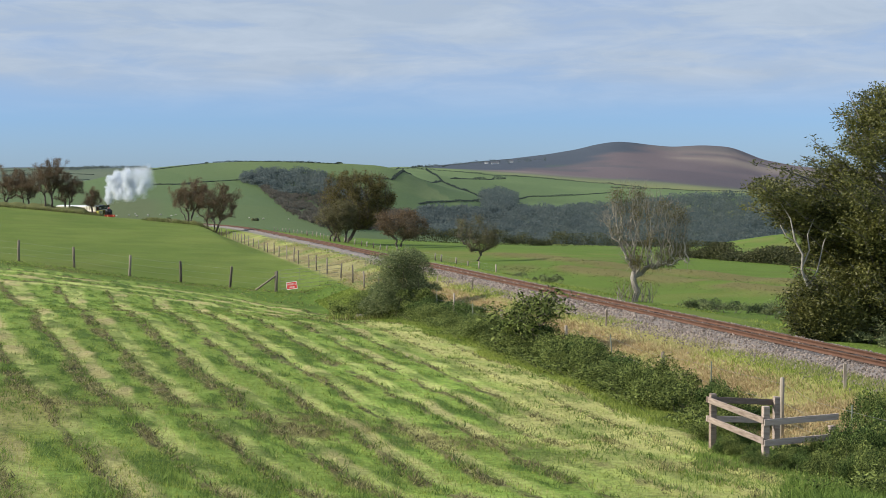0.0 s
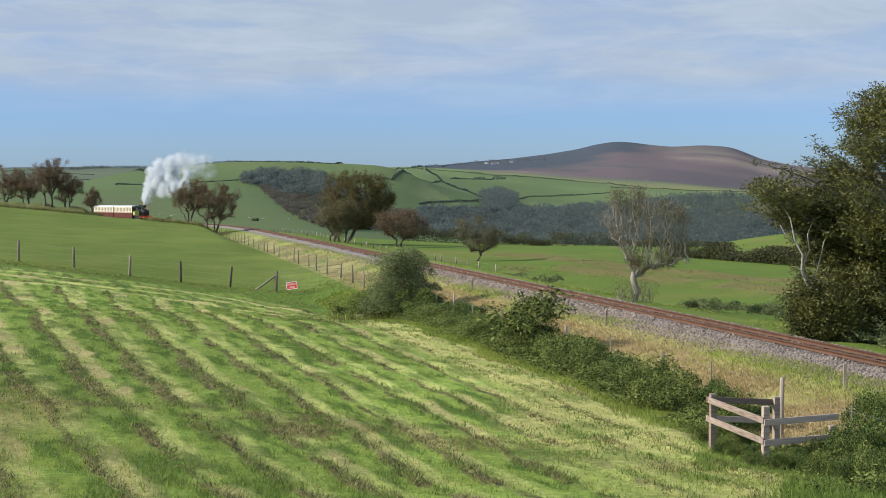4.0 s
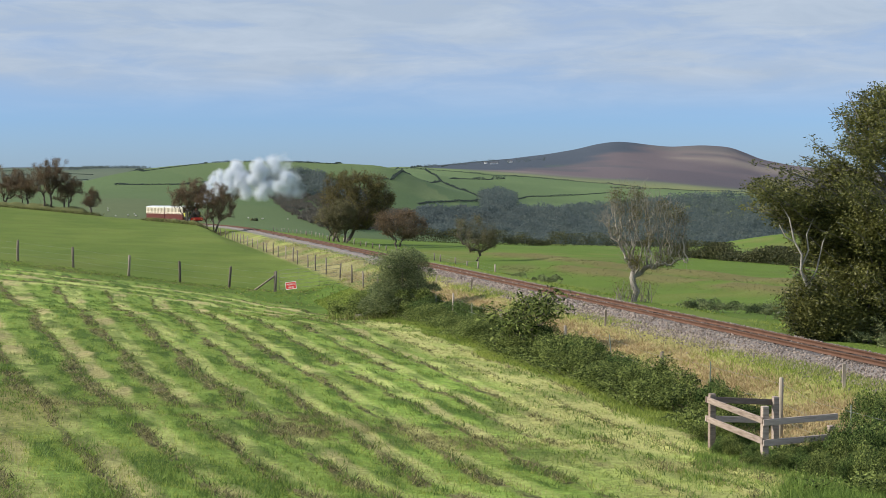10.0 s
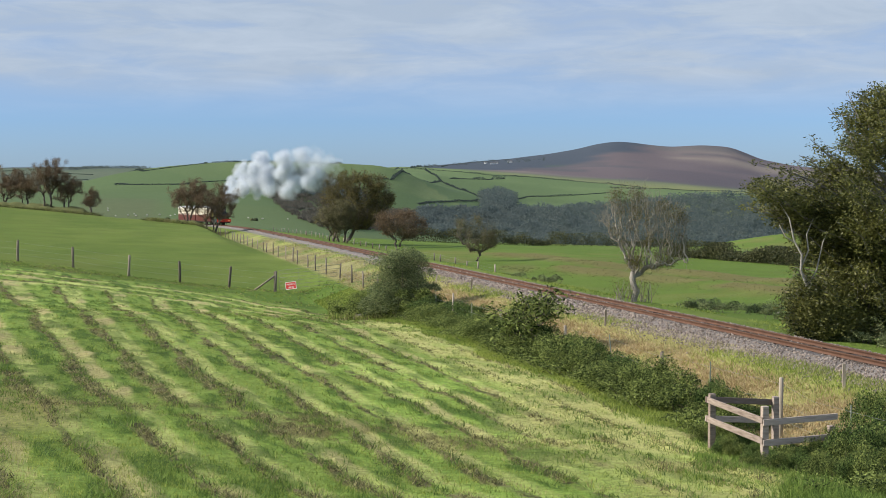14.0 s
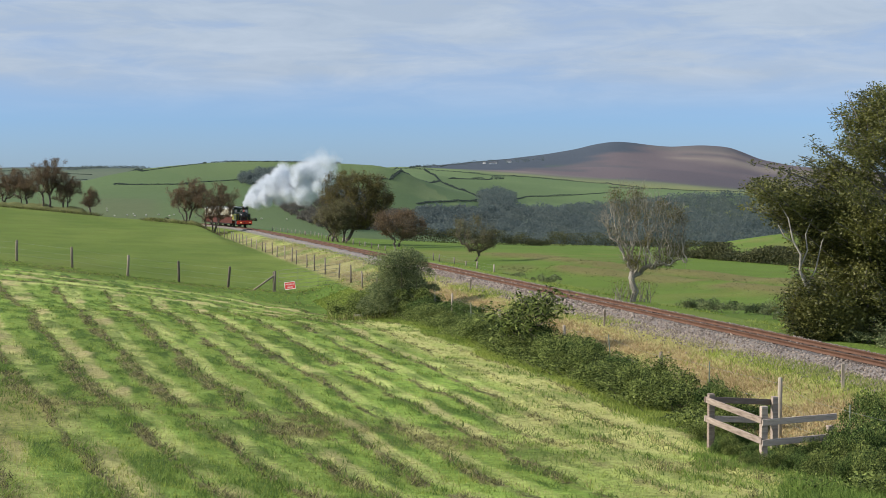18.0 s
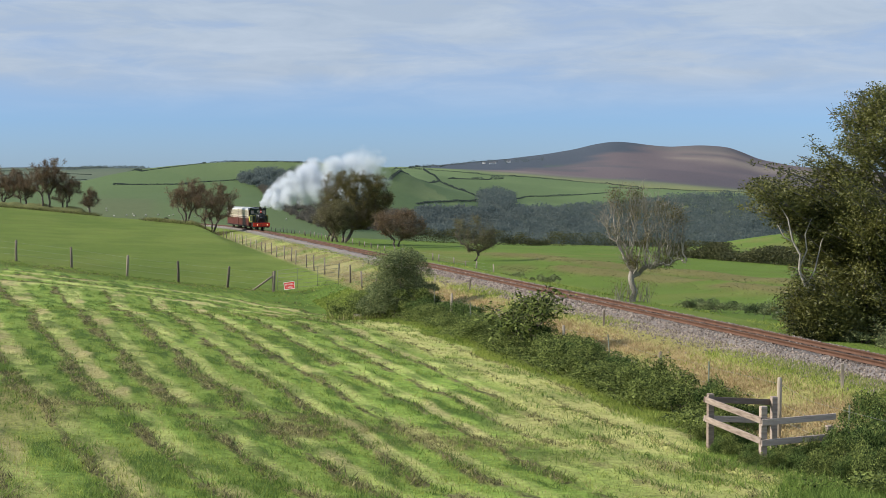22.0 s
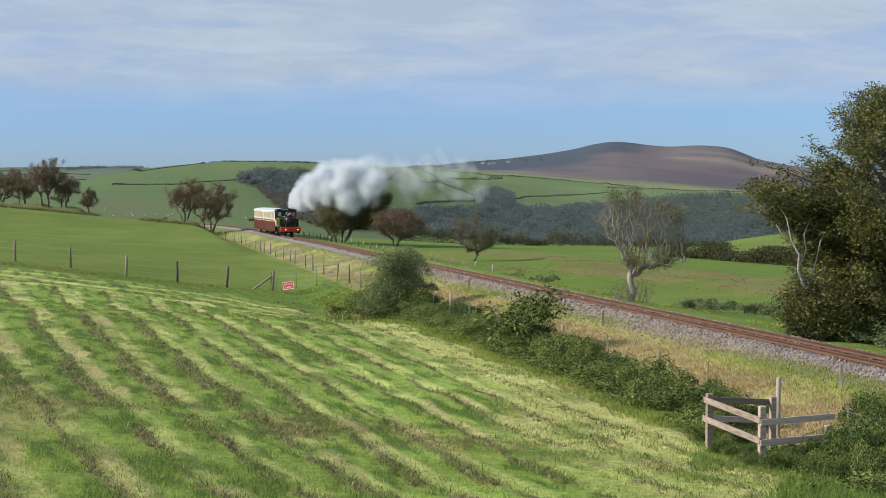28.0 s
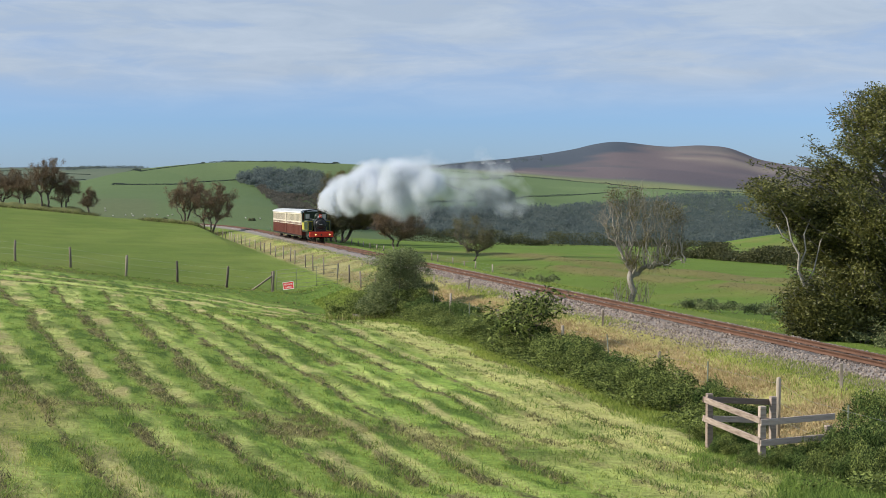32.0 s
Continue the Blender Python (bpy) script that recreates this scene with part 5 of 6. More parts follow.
def wood_patch(name, label, n, top, bottom, rad, mat="wood", leaves=105, nearest=560, farthest=3000.0):
    """Tree crowns over the stretch of land between two edges given as picture column and row."""
    u = rng.uniform(top[0][0], top[-1][0], n)
    t = rng.random(n)
    view_row = np.interp(u, *zip(*top)) * (1 - t) + np.interp(u, *zip(*bottom)) * t
    d = sight_many(u, view_row, hi=farthest)
    u, d = u[d > nearest], d[d > nearest]
    n = len(u)
    d = d + rng.normal(0, 4, n)
    r = rad * np.clip(d / 900, 0.8, 1.5) * rng.uniform(0.6, 1.35, n)
    x, y = (u - 784) / FOC * d, d
    base = np.stack([x, y, ground_z(x, y) + r * 0.55], -1)
    v = rng.normal(0, 1, (n * leaves, 3))
    v /= np.linalg.norm(v, axis=1)[:, None]
    v[:, 2] = np.where(v[:, 2] < -0.3, -v[:, 2], v[:, 2])
    c = np.repeat(base, leaves, axis=0) + v * np.repeat(r, leaves)[:, None] * np.array([1.1, 1.1, 0.95]) * rng.uniform(0.45, 1.08, (n * leaves, 1))
    return tagged(new(name, leaf_mesh(name, c, 0.64 * rad / 2.6, MAT[mat], flat=1.0, tri=True)), label, "woodland", kind="stuff")


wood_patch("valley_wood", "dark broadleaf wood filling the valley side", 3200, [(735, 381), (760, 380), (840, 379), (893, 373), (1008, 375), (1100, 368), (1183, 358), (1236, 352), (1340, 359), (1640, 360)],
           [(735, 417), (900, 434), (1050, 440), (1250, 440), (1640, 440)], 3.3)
wood_patch("brown_wood", "brown autumn scrub on the valley side", 900, [(560, 376), (690, 380), (760, 381)], [(560, 402), (690, 412), (760, 419)], 2.0, "copse")
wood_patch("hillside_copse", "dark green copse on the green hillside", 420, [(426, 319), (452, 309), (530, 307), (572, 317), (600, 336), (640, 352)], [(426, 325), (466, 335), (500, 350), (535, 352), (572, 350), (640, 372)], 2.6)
wood_patch("bracken_slope", "brown bracken and scrub below the hillside copse", 620, [(458, 333), (500, 350), (535, 350), (572, 350), (640, 372)], [(458, 336), (500, 374), (535, 396), (572, 400), (640, 402)], 1.7, "copse")
wood_patch("ridge_wood", "dark tree line on a distant ridge", 150, [(118, 300), (160, 297), (205, 295), (262, 297)], [(118, 303), (160, 301), (205, 299), (262, 300)], 1.5, nearest=1250)
wood_patch("field_trees", "clump of dark trees in the far fields", 160, [(850, 347), (872, 342), (905, 350)], [(850, 372), (872, 375), (905, 375)], 3.2)
wood_patch("moor_trees", "scattered dark trees about houses on the moor edge", 130, [(730, 296.5), (790, 292), (845, 286.5), (905, 283), (960, 281)], [(730, 298), (790, 295), (845, 293), (905, 292), (960, 286)], 2.0, leaves=60, nearest=2300, farthest=3560.0)
HILL_HEDGES = ([(150, 318), (250, 303), (360, 289), (372, 286)], [(372, 287), (470, 286), (590, 290), (700, 297)], [(200, 327), (255, 327), (330, 326)], [(0, 303), (120, 297), (255, 297)], [(-40, 312), (90, 307), (160, 309)], [(0, 322), (100, 319), (150, 318)], [(60, 297), (180, 294), (262, 296)], [(430, 318), (300, 327)], [(600, 318), (690, 318)], [(722, 297), (788, 292), (845, 286), (902, 281)])
VALLEY_HEDGES = ([(700, 298), (748, 300), (810, 304), (876, 311), (928, 313), (981, 318), (1073, 325), (1139, 333), (1315, 340)], [(690, 318), (775, 319)], [(792, 316), (889, 316)], [(748, 300), (775, 319), (847, 350)], [(735, 361), (847, 357)], [(889, 352), (928, 348), (1073, 341)], [(1073, 331), (1139, 334)])
for row in HILL_HEDGES + VALLEY_HEDGES:
    pts = [sight(u, v + 1.0, 300) for u, v in row]
    hedge = []
    for (x0, y0), (x1, y1) in zip(pts[:-1], pts[1:]):
        n = max(4, int(math.hypot(x1 - x0, y1 - y0) * 6.0))
        t = rng.random(n)
        hx, hy = x0 + (x1 - x0) * t + rng.normal(0, 0.5, n), y0 + (y1 - y0) * t + rng.normal(0, 0.5, n)
        tall = 0.7 + (4.0 if row[0] in ((792, 316), (722, 297)) else 1.2) * smooth(0.45, 0.85, lattice(hx * 0.05, hy * 0.05, 103))
        tall = tall * (0.6 if row in HILL_HEDGES else 1.0)
        hedge.append(np.stack([hx, hy, ground_z(hx, hy) + tall * rng.random(n)], -1))
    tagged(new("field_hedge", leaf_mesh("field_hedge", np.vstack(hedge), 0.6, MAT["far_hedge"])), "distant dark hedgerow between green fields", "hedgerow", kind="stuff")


for u, v, w in ((445, 391, 2.6), (292, 391, 2.6)):
    hx, hy = sight(u, v, 300)
    lumps("hillside_bush", "dark rounded thorn bush on the grazed hillside", np.array([(hx + k * w * 0.3, hy) for k in (-1, 0, 1)]), w * 0.36, MAT["gorse"], "bush")


# ---- farmhouses on the far slope ----
def house(x, y, w, h, rz):
    z = on_ground(x, y)
    ob = thing("farmhouse", "distant white farmhouse with a slate roof", "house", "farmstead", m=pose(x, y, z, 0, 0, rz))
    part("wall", Shape().box(-w / 2, w / 2, -3, 3, -2, h).mesh("wall", MAT["white"]), ob)
    part("roof", Shape().sweep([(-3.4, h), (0, h + 1.5), (3.4, h)], -w / 2 - 0.3, w / 2 + 0.3).mesh("roof", MAT["slate"]), ob)
    for k in range(3):
        cx = -w / 2 + w * (k + 0.5) / 3
        part("window", Shape().box(cx - 0.5, cx + 0.5, -3.05, -2.95, 0.9, 1.9).mesh("window", MAT["glass"]), ob)


for u, v, w in ((855, 290, 6), (869, 291, 11), (874, 290, 6), (898, 288, 9)):
    hx, hy = sight(u, v, 1800)
    house(hx, hy, w, 2.6, rng.uniform(-20, 20))


# ---- lit wooden rail fence in the foreground ----
def rail_fence():
    f = thing("wooden_rail_fence", "grey weathered wooden rail enclosure at the field corner", "fence")
    P = {"a": at(1258, 24.6), "b": at(1352, 22.9), "c": at(1371, 25.4), "d": at(1372, 27.4), "e": at(1470, 23.4)}
    gz = {k: on_ground(*v) for k, v in P.items()}
    tops = {"a": 0.83, "b": 0.72, "c": 0.6, "e": 0.72}
    for k, h in (("a", 0.86), ("b", 0.86), ("c", 0.86), ("e", 0.64)):
        s = Shape().box(-0.048, 0.048, -0.045, 0.045, -0.4, h, 0.006)
        part("post", s.mesh("post", MAT["rail_wood"]), f).matrix_basis = pose(*P[k], gz[k], 0, 0, 12)
    def rail(p, q, ha, hb, shift):
        a, b = Vector((*P[p], gz[p] + ha)), Vector((*P[q], gz[q] + hb))
        d = b - a
        m = Matrix.Translation(a) @ d.to_track_quat('X', 'Z').to_matrix().to_4x4()
        s = Shape().box(-0.07, d.length + 0.07, -0.075 + shift, -0.047 + shift, -0.047, 0.047, 0.005)
        part("rail", s.mesh("rail", MAT["rail_wood"]), f, "split sawn rail, silvered").matrix_basis = m
    for lo, hi in ((0.76, 0.62), (0.46, 0.3)):
        rail("a", "b", lo, lo - 0.1, 0.0)
        rail("a", "c", lo, lo, 0.13)
        rail("b", "e", lo - 0.13, lo + 0.02, 0.0)
    return f


rail_fence()


# ---- gate, sign and small things ----
def gate():
    g = thing("field_gate", "old galvanised tube field gate in the hedge gap", "gate")
    x0, y0 = at(489, 80.5)
    x1, y1 = at(597, 78.6)
    z0, z1 = on_ground(x0, y0) + 0.15, on_ground(x1, y1) + 0.1
    for k in range(6):
        h = 0.05 + k * 0.19
        part("gate_bar", Shape().tube([(x0, y0, z0 + h), (x1, y1, z1 + h)], 0.009, 6).mesh("gate_bar", MAT["gate"]), g)
    for t in (0.0, 0.33, 0.66, 1.0):
        x, y, z = x0 + (x1 - x0) * t, y0 + (y1 - y0) * t, z0 + (z1 - z0) * t
        part("gate_upright", Shape().tube([(x, y, z), (x, y, z + 1.0)], 0.01, 6).mesh("gate_upright", MAT["gate"]), g)
    sgn = thing("warning_sign", "red sign with white lettering hung on the gate", "sign", m=pose((x0 + (x1 - x0) * 0.2), y0 + (y1 - y0) * 0.2 - 0.06, z0 + 0.26, 0, -8, -22))
    brd = part("board", Shape().box(-0.31, 0.31, -0.012, 0.012, -0.19, 0.19, 0.004).mesh("board", MAT["sign_red"]), sgn)
    b = Shape()
    for a in ((-0.31, 0.31, 0.165, 0.19), (-0.31, 0.31, -0.19, -0.165), (-0.31, -0.285, -0.165, 0.165), (0.285, 0.31, -0.165, 0.165)):
        b.box(a[0], a[1], -0.018, -0.0125, a[2], a[3])
    part("border", b.mesh("border", MAT["white"]), brd, "white painted border")
    for txt, z, size in (("PRIVATE", 0.02, 0.13), ("LAND", -0.125, 0.13)):
        cu = bpy.data.curves.new("lettering", 'FONT')
        cu.body, cu.size, cu.align_x, cu.extrude = txt, size, 'CENTER', 0.002
        cu.materials.append(MAT["white"])
        t = part("lettering", cu, brd, "white capital letters")
        t.matrix_basis = pose(0, -0.0155, z, 90, 0, 0)
    # strut of the gate post
    px, py = at(482, 81)
    z = on_ground(px, py)
    st = thing("strut_post", "gate post with a slanting timber strut", "post", m=pose(px, py, z))
    part("post", Shape().box(-0.07, 0.07, -0.07, 0.07, -0.4, 1.05, 0.01).mesh("post", MAT["old_post"]), st)
    part("strut", Shape().tube([(-1.05, -0.05, 0.1), (0, -0.05, 0.85)], 0.05, 8).mesh("strut", MAT["old_post"]), st)


gate()
rx, ry = at(632, 60.0)
rk = new("field_stone", mesh_from("field_stone", (IV * (1 + 0.35 * (rng.random((len(IV), 1)) - 0.5))) * np.array([0.27, 0.2, 0.2]), IF, MAT["rock"]))
rk.matrix_basis = pose(rx, ry, on_ground(rx, ry) + 0.03)
tagged(rk, "low grey boulder at the field's edge", "stone")

for u, v, h in ((1500, 0, 0.42), (1052, 0, 0.42), (822, 0, 0.42), (764, 0, 0.4)):
    for y in [np.interp(u, [764, 822, 1052, 1500], [69, 62, 44.5, 29.6])]:
        mx, my = beside(float(y), -2.05)
        mk = new("marker_post", Shape().box(-0.028, 0.028, -0.02, 0.02, -0.3, h, 0.006).mesh("marker_post", MAT["post"]))
        mk.matrix_basis = pose(mx, my, on_ground(mx, my) + 0.05, rng.normal(0, 3), rng.normal(0, 3), 0)
        tagged(mk, "short pale marker stake in the ballast shoulder", "post", "marker stakes")


# ---- sheep on the hillside ----
def sheep_mesh():
    s = Shape()
    s.tube([(-0.55, 0, 0.6), (-0.45, 0, 0.62), (0, 0, 0.66), (0.4, 0, 0.64), (0.52, 0, 0.62)], [0.1, 0.3, 0.34, 0.3, 0.12], 10)
    return s.mesh("fleece", MAT["wool"])


def sheep_head():
    return Shape().tube([(0.45, 0, 0.75), (0.68, 0, 0.7), (0.82, 0, 0.6)], [0.12, 0.11, 0.06], 8).mesh("head", MAT["iron"])


FLEECE, HEAD, LEG = sheep_mesh(), sheep_head(), Shape().tube([(0, 0, -0.05), (0, 0, 0.45)], 0.05, 6).mesh("leg", MAT["iron"])
for u, v in ((125, 369), (137, 370), (155, 372), (186, 371), (187, 375), (222, 383), (233, 381), (236, 384), (256, 383), (278, 382), (297, 384), (305, 382), (343, 385), (352, 385), (435, 388), (460, 389), (200, 384), (505, 390)):
    sx, sy = sight(u, v, 300)
    sh = thing("sheep", "white sheep grazing on the green hillside", "sheep", "grazing flock", m=pose(sx, sy, on_ground(sx, sy), 0, 0, rng.uniform(0, 360)))
    for nm, me in (("fleece", FLEECE), ("head", HEAD)):
        part(nm, me, sh).scale = (0.66, 0.66, 0.66)
    for a, b in ((-0.24, -0.11), (-0.24, 0.11), (0.24, -0.11), (0.24, 0.11)):
        lg = part("leg", LEG, sh)
        lg.location, lg.scale = (a * 0.82, b * 0.82, 0), (0.66, 0.66, 0.66)

# ---- train ----
ROLLING = []


def build_coach(label):
    c = thing("railway_coach", label, "train", "train")
    L, W = 11.65, 0.915
    ends = [(-W, 0.45), (W, 0.45), (W, 2.2), (-W, 2.2)]
    part("lower_body", Shape().box(-L, 0, -W, W, 0.44, 1.3, 0.02).mesh("lower_body", MAT["crimson"]), c, "crimson lower panels")
    part("upper_body", Shape().box(-L, 0, -W + 0.004, W - 0.004, 1.3, 2.3, 0.01).mesh("upper_body", MAT["cream"]), c, "cream upper panels")
    roof = [(-1.0, 2.3), (-0.95, 2.38), (-0.6, 2.5), (0, 2.55), (0.6, 2.5), (0.95, 2.38), (1.0, 2.3)]
    part("roof", Shape().sweep(roof, -L - 0.08, 0.08, smooth=False).mesh("roof", MAT["roof_white"]), c, "white painted roof")
    for k in range(14):
        x = -0.4 - k * 0.834
        part("roof_rib", Shape().sweep([(a * 1.01, b + 0.035) for a, b in roof], x - 0.025, x + 0.025).mesh("roof_rib", MAT["roof_white"]), c)
    for e in (0.004, -L - 0.028):
        part("end_panel", Shape().box(e, e + 0.024, -W + 0.03, W - 0.03, 0.5, 2.29).mesh("end_panel", MAT["crimson"]), c, "crimson coach end")
    for sgn in (-1, 1):
        for k in range(12):
            x = -0.7 - k * 0.932
            y0, y1 = sorted((sgn * W, sgn * (W + 0.008)))
            win = part("window", Shape().box(x - 0.3, x + 0.3, y0, y1, 1.6, 2.18).mesh("window", MAT["glass"]), c)
            f = Shape()
            y0, y1 = sorted((sgn * W, sgn * (W + 0.03)))
            for a in ((x - 0.34, x - 0.3, 1.56, 2.22), (x + 0.3, x + 0.34, 1.56, 2.22), (x - 0.3, x + 0.3, 2.18, 2.22), (x - 0.3, x + 0.3, 1.56, 1.6)):
                f.box(a[0], a[1], y0, y1, a[2], a[3])
            part("window_frame", f.mesh("window_frame", MAT["cream"]), win)
            y0, y1 = sorted((sgn * (W + 0.001), sgn * (W + 0.014)))
            part("beading", Shape().box(x - 0.45, x - 0.42, y0, y1, 0.52, 1.3).mesh("beading", MAT["crimson"]), c)
            for h in (-0.3, 0.1):
                part("waist_slat", Shape().box(x + h, x + h + 0.18, y0, y1, 1.34, 1.5).mesh("waist_slat", MAT["crimson"]), c, "crimson slat in the waist band")
            y0, y1 = sorted((sgn * (W + 0.015), sgn * (W + 0.05)))
            part("door_handle", Shape().box(x + 0.33, x + 0.42, y0, y1, 1.18, 1.21, 0.004).mesh("door_handle", MAT["brass"]), c, "small brass door handle")
        y0, y1 = sorted((sgn * W, sgn * (W + 0.18)))
        part("footboard", Shape().box(-L + 0.2, -0.2, y0, y1, 0.34, 0.38).mesh("footboard", MAT["iron"]), c, "dark timber footboard")
        part("sole_bar", Shape().box(-L, 0, *sorted((sgn * (W - 0.16), sgn * (W - 0.05))), 0.3, 0.48).mesh("sole_bar", MAT["iron"]), c)
    for bx in (-2.2, -L + 2.2):
        b = Shape()
        for sgn in (-1, 1):
            b.box(bx - 0.8, bx + 0.8, sgn * 0.42 - 0.04, sgn * 0.42 + 0.04, 0.22, 0.4, 0.01)
        b.box(bx - 0.12, bx + 0.12, -0.42, 0.42, 0.24, 0.38)
        part("bogie", b.mesh("bogie", MAT["iron"]), c)
        for ax in (bx - 0.55, bx + 0.55):
            wheelset(ax, 0.29, c)
    for sgn in (-1, 1):
        x = 0.1 if sgn > 0 else -L - 0.1
        part("coupling", Shape().tube([(x - 0.15, 0, 0.42), (x + 0.15, 0, 0.42)], 0.06, 8).mesh("coupling", MAT["iron"]), c)
    return c


def wheelset(ax, r, parent):
    """Axle with two spoked wheels, free to roll."""
    w = part("wheelset", Shape().tube([(0, -0.37, 0), (0, 0.37, 0)], 0.05, 8).mesh("wheelset", MAT["iron"]), parent)
    w.matrix_basis = pose(ax, 0, r)
    for sgn in (-1, 1):
        s = Shape().tube([(0, sgn * 0.29, 0), (0, sgn * 0.31, 0), (0, sgn * 0.37, 0)], [r + 0.03, r, r], 18)
        for k in range(6):
            a = k * math.pi / 3
            s.tube([(0, sgn * 0.375, 0), (math.cos(a) * r * 0.85, sgn * 0.375, math.sin(a) * r * 0.85)], 0.025, 5)
        part("wheel", s.mesh("wheel", MAT["iron"]), w)
    ROLLING.append((w, ax, r))


def build_loco():
    g = thing("steam_locomotive", "small black and green steam tank engine with a red buffer beam", "locomotive", "train")
    part("buffer_beam", Shape().box(-0.14, 0, -0.95, 0.95, 0.42, 0.84, 0.02).mesh("buffer_beam", MAT["red_beam"]), g, "bright red front buffer beam")
    part("frame", Shape().box(-5.3, -0.14, -0.62, -0.56, 0.3, 0.78).box(-5.3, -0.14, 0.56, 0.62, 0.3, 0.78).box(-5.3, -0.14, -0.9, 0.9, 0.78, 0.83).mesh("frame", MAT["black"]), g)
    part("boiler", Shape().tube([(-3.6, 0, 1.42), (-1.15, 0, 1.42)], 0.44, 24).mesh("boiler", MAT["green_paint"]), g, "dark green boiler")
    part("smokebox", Shape().tube([(-1.2, 0, 1.42), (-0.42, 0, 1.42), (-0.4, 0, 1.42)], [0.5, 0.5, 0.47], 28).box(-1.15, -0.45, -0.42, 0.42, 0.83, 1.2, 0.03).mesh("smokebox", MAT["black"]), g, "black smokebox")
    door = part("smokebox_door", Shape().tube([(-0.4, 0, 1.42), (-0.36, 0, 1.42), (-0.3, 0, 1.42), (-0.28, 0, 1.42)], [0.4, 0.39, 0.26, 0.1], 24).mesh("smokebox_door", MAT["black"]), g)
    part("door_dart", Shape().tube([(-0.28, 0, 1.42), (-0.2, 0, 1.42)], 0.03, 6).box(-0.22, -0.2, -0.12, 0.12, 1.4, 1.44).mesh("door_dart", MAT["wire"]), door)
    part("chimney", Shape().tube([(-0.82, 0, 1.86), (-0.82, 0, 1.98), (-0.82, 0, 2.1), (-0.82, 0, 2.5), (-0.82, 0, 2.54), (-0.82, 0, 2.62), (-0.82, 0, 2.64)],
                                 [0.3, 0.21, 0.17, 0.19, 0.25, 0.25, 0.2], 20).mesh("chimney", MAT["black"]), g, "black chimney with a lipped cap")
    part("dome", Shape().tube([(-2.3, 0, 1.82), (-2.3, 0, 2.1), (-2.3, 0, 2.24), (-2.3, 0, 2.3)], [0.27, 0.25, 0.18, 0.04], 18).mesh("dome", MAT["green_paint"]), g)
    for sgn in (-1, 1):
        y0, y1 = sorted((sgn * 0.5, sgn * 0.92))
        part("side_tank", Shape().box(-3.6, -1.35, y0, y1, 0.83, 1.72, 0.04).mesh("side_tank", MAT["green_paint"]), g, "dark green side water tank")
        ln = Shape()
        for a in ((y0 + 0.05, y0 + 0.075, 0.9, 1.66), (y1 - 0.075, y1 - 0.05, 0.9, 1.66), (y0 + 0.05, y1 - 0.05, 1.63, 1.66), (y0 + 0.05, y1 - 0.05, 0.9, 0.93)):
            ln.box(-1.349, -1.344, a[0], a[1], a[2], a[3])
        for a in ((-3.5, -1.45, 1.6, 1.63), (-3.5, -1.45, 0.93, 0.96), (-3.5, -3.47, 0.96, 1.6), (-1.48, -1.45, 0.96, 1.6)):
            ln.box(a[0], a[1], *sorted((sgn * 0.921, sgn * 0.926)), a[2], a[3])
        part("lining", ln.mesh("lining", MAT["yellow"]), g, "yellow paint lining")
        part("name_plate", Shape().box(-5.05, -3.85, *sorted((sgn * 0.921, sgn * 0.935)), 0.95, 1.52).mesh("name_plate", MAT["yellow"]), g, "yellow-green panel on the cab side")
        part("cab_side", Shape().box(-5.2, -3.6, *sorted((sgn * 0.88, sgn * 0.92)), 0.83, 1.6).box(-5.2, -5.0, *sorted((sgn * 0.88, sgn * 0.92)), 1.6, 2.4)
             .box(-3.8, -3.6, *sorted((sgn * 0.88, sgn * 0.92)), 1.6, 2.4).mesh("cab_side", MAT["green_paint"]), g)
        part("handrail", Shape().tube([(-3.5, sgn * 0.48, 1.82), (-0.5, sgn * 0.48, 1.82)], 0.015, 6).mesh("handrail", MAT["wire"]), g)
        ly = 0.66 if sgn > 0 else -0.45
        lamp = part("head_lamp", Shape().box(-0.02, 0.06, ly - 0.07, ly + 0.07, 0.52, 0.7, 0.01).mesh("head_lamp", MAT["black"]), g)
        part("lens", Shape().tube([(0.06, ly, 0.61), (0.075, ly, 0.61)], 0.06, 12).mesh("lens", MAT["lamp"]), lamp, "lit amber lens")
        part("cylinder", Shape().tube([(-1.35, sgn * 0.78, 0.46), (-0.55, sgn * 0.78, 0.46)], 0.19, 14).mesh("cylinder", MAT["black"]), g)
        part("spectacle_glass", Shape().box(-3.594, -3.588, *sorted((sgn * 0.5, sgn * 0.82)), 1.84, 2.2).mesh("spectacle_glass", MAT["glass"]), g)
    part("cab_front", Shape().box(-3.65, -3.6, -0.92, 0.92, 1.7, 2.42).mesh("cab_front", MAT["green_paint"]), g)
    part("cab_roof", Shape().sweep([(-1.0, 2.38), (-0.9, 2.5), (0, 2.62), (0.9, 2.5), (1.0, 2.38), (0, 2.55)], -5.4, -3.45).mesh("cab_roof", MAT["black"]), g)
    part("bunker", Shape().box(-5.3, -4.7, -0.9, 0.9, 0.83, 1.7, 0.02).mesh("bunker", MAT["green_paint"]), g)
    top = part("top_lamp", Shape().box(-0.5, -0.36, -0.09, 0.09, 1.96, 2.2, 0.02).mesh("top_lamp", MAT["red_beam"]), g, "red lamp body before the chimney")
    part("top_lens", Shape().tube([(-0.36, 0, 2.1), (-0.34, 0, 2.1)], 0.07, 12).mesh("top_lens", MAT["white"]), top)
    part("whistle", Shape().tube([(-3.3, 0.3, 2.35), (-3.3, 0.3, 2.62)], 0.035, 8).mesh("whistle", MAT["brass"]), g)
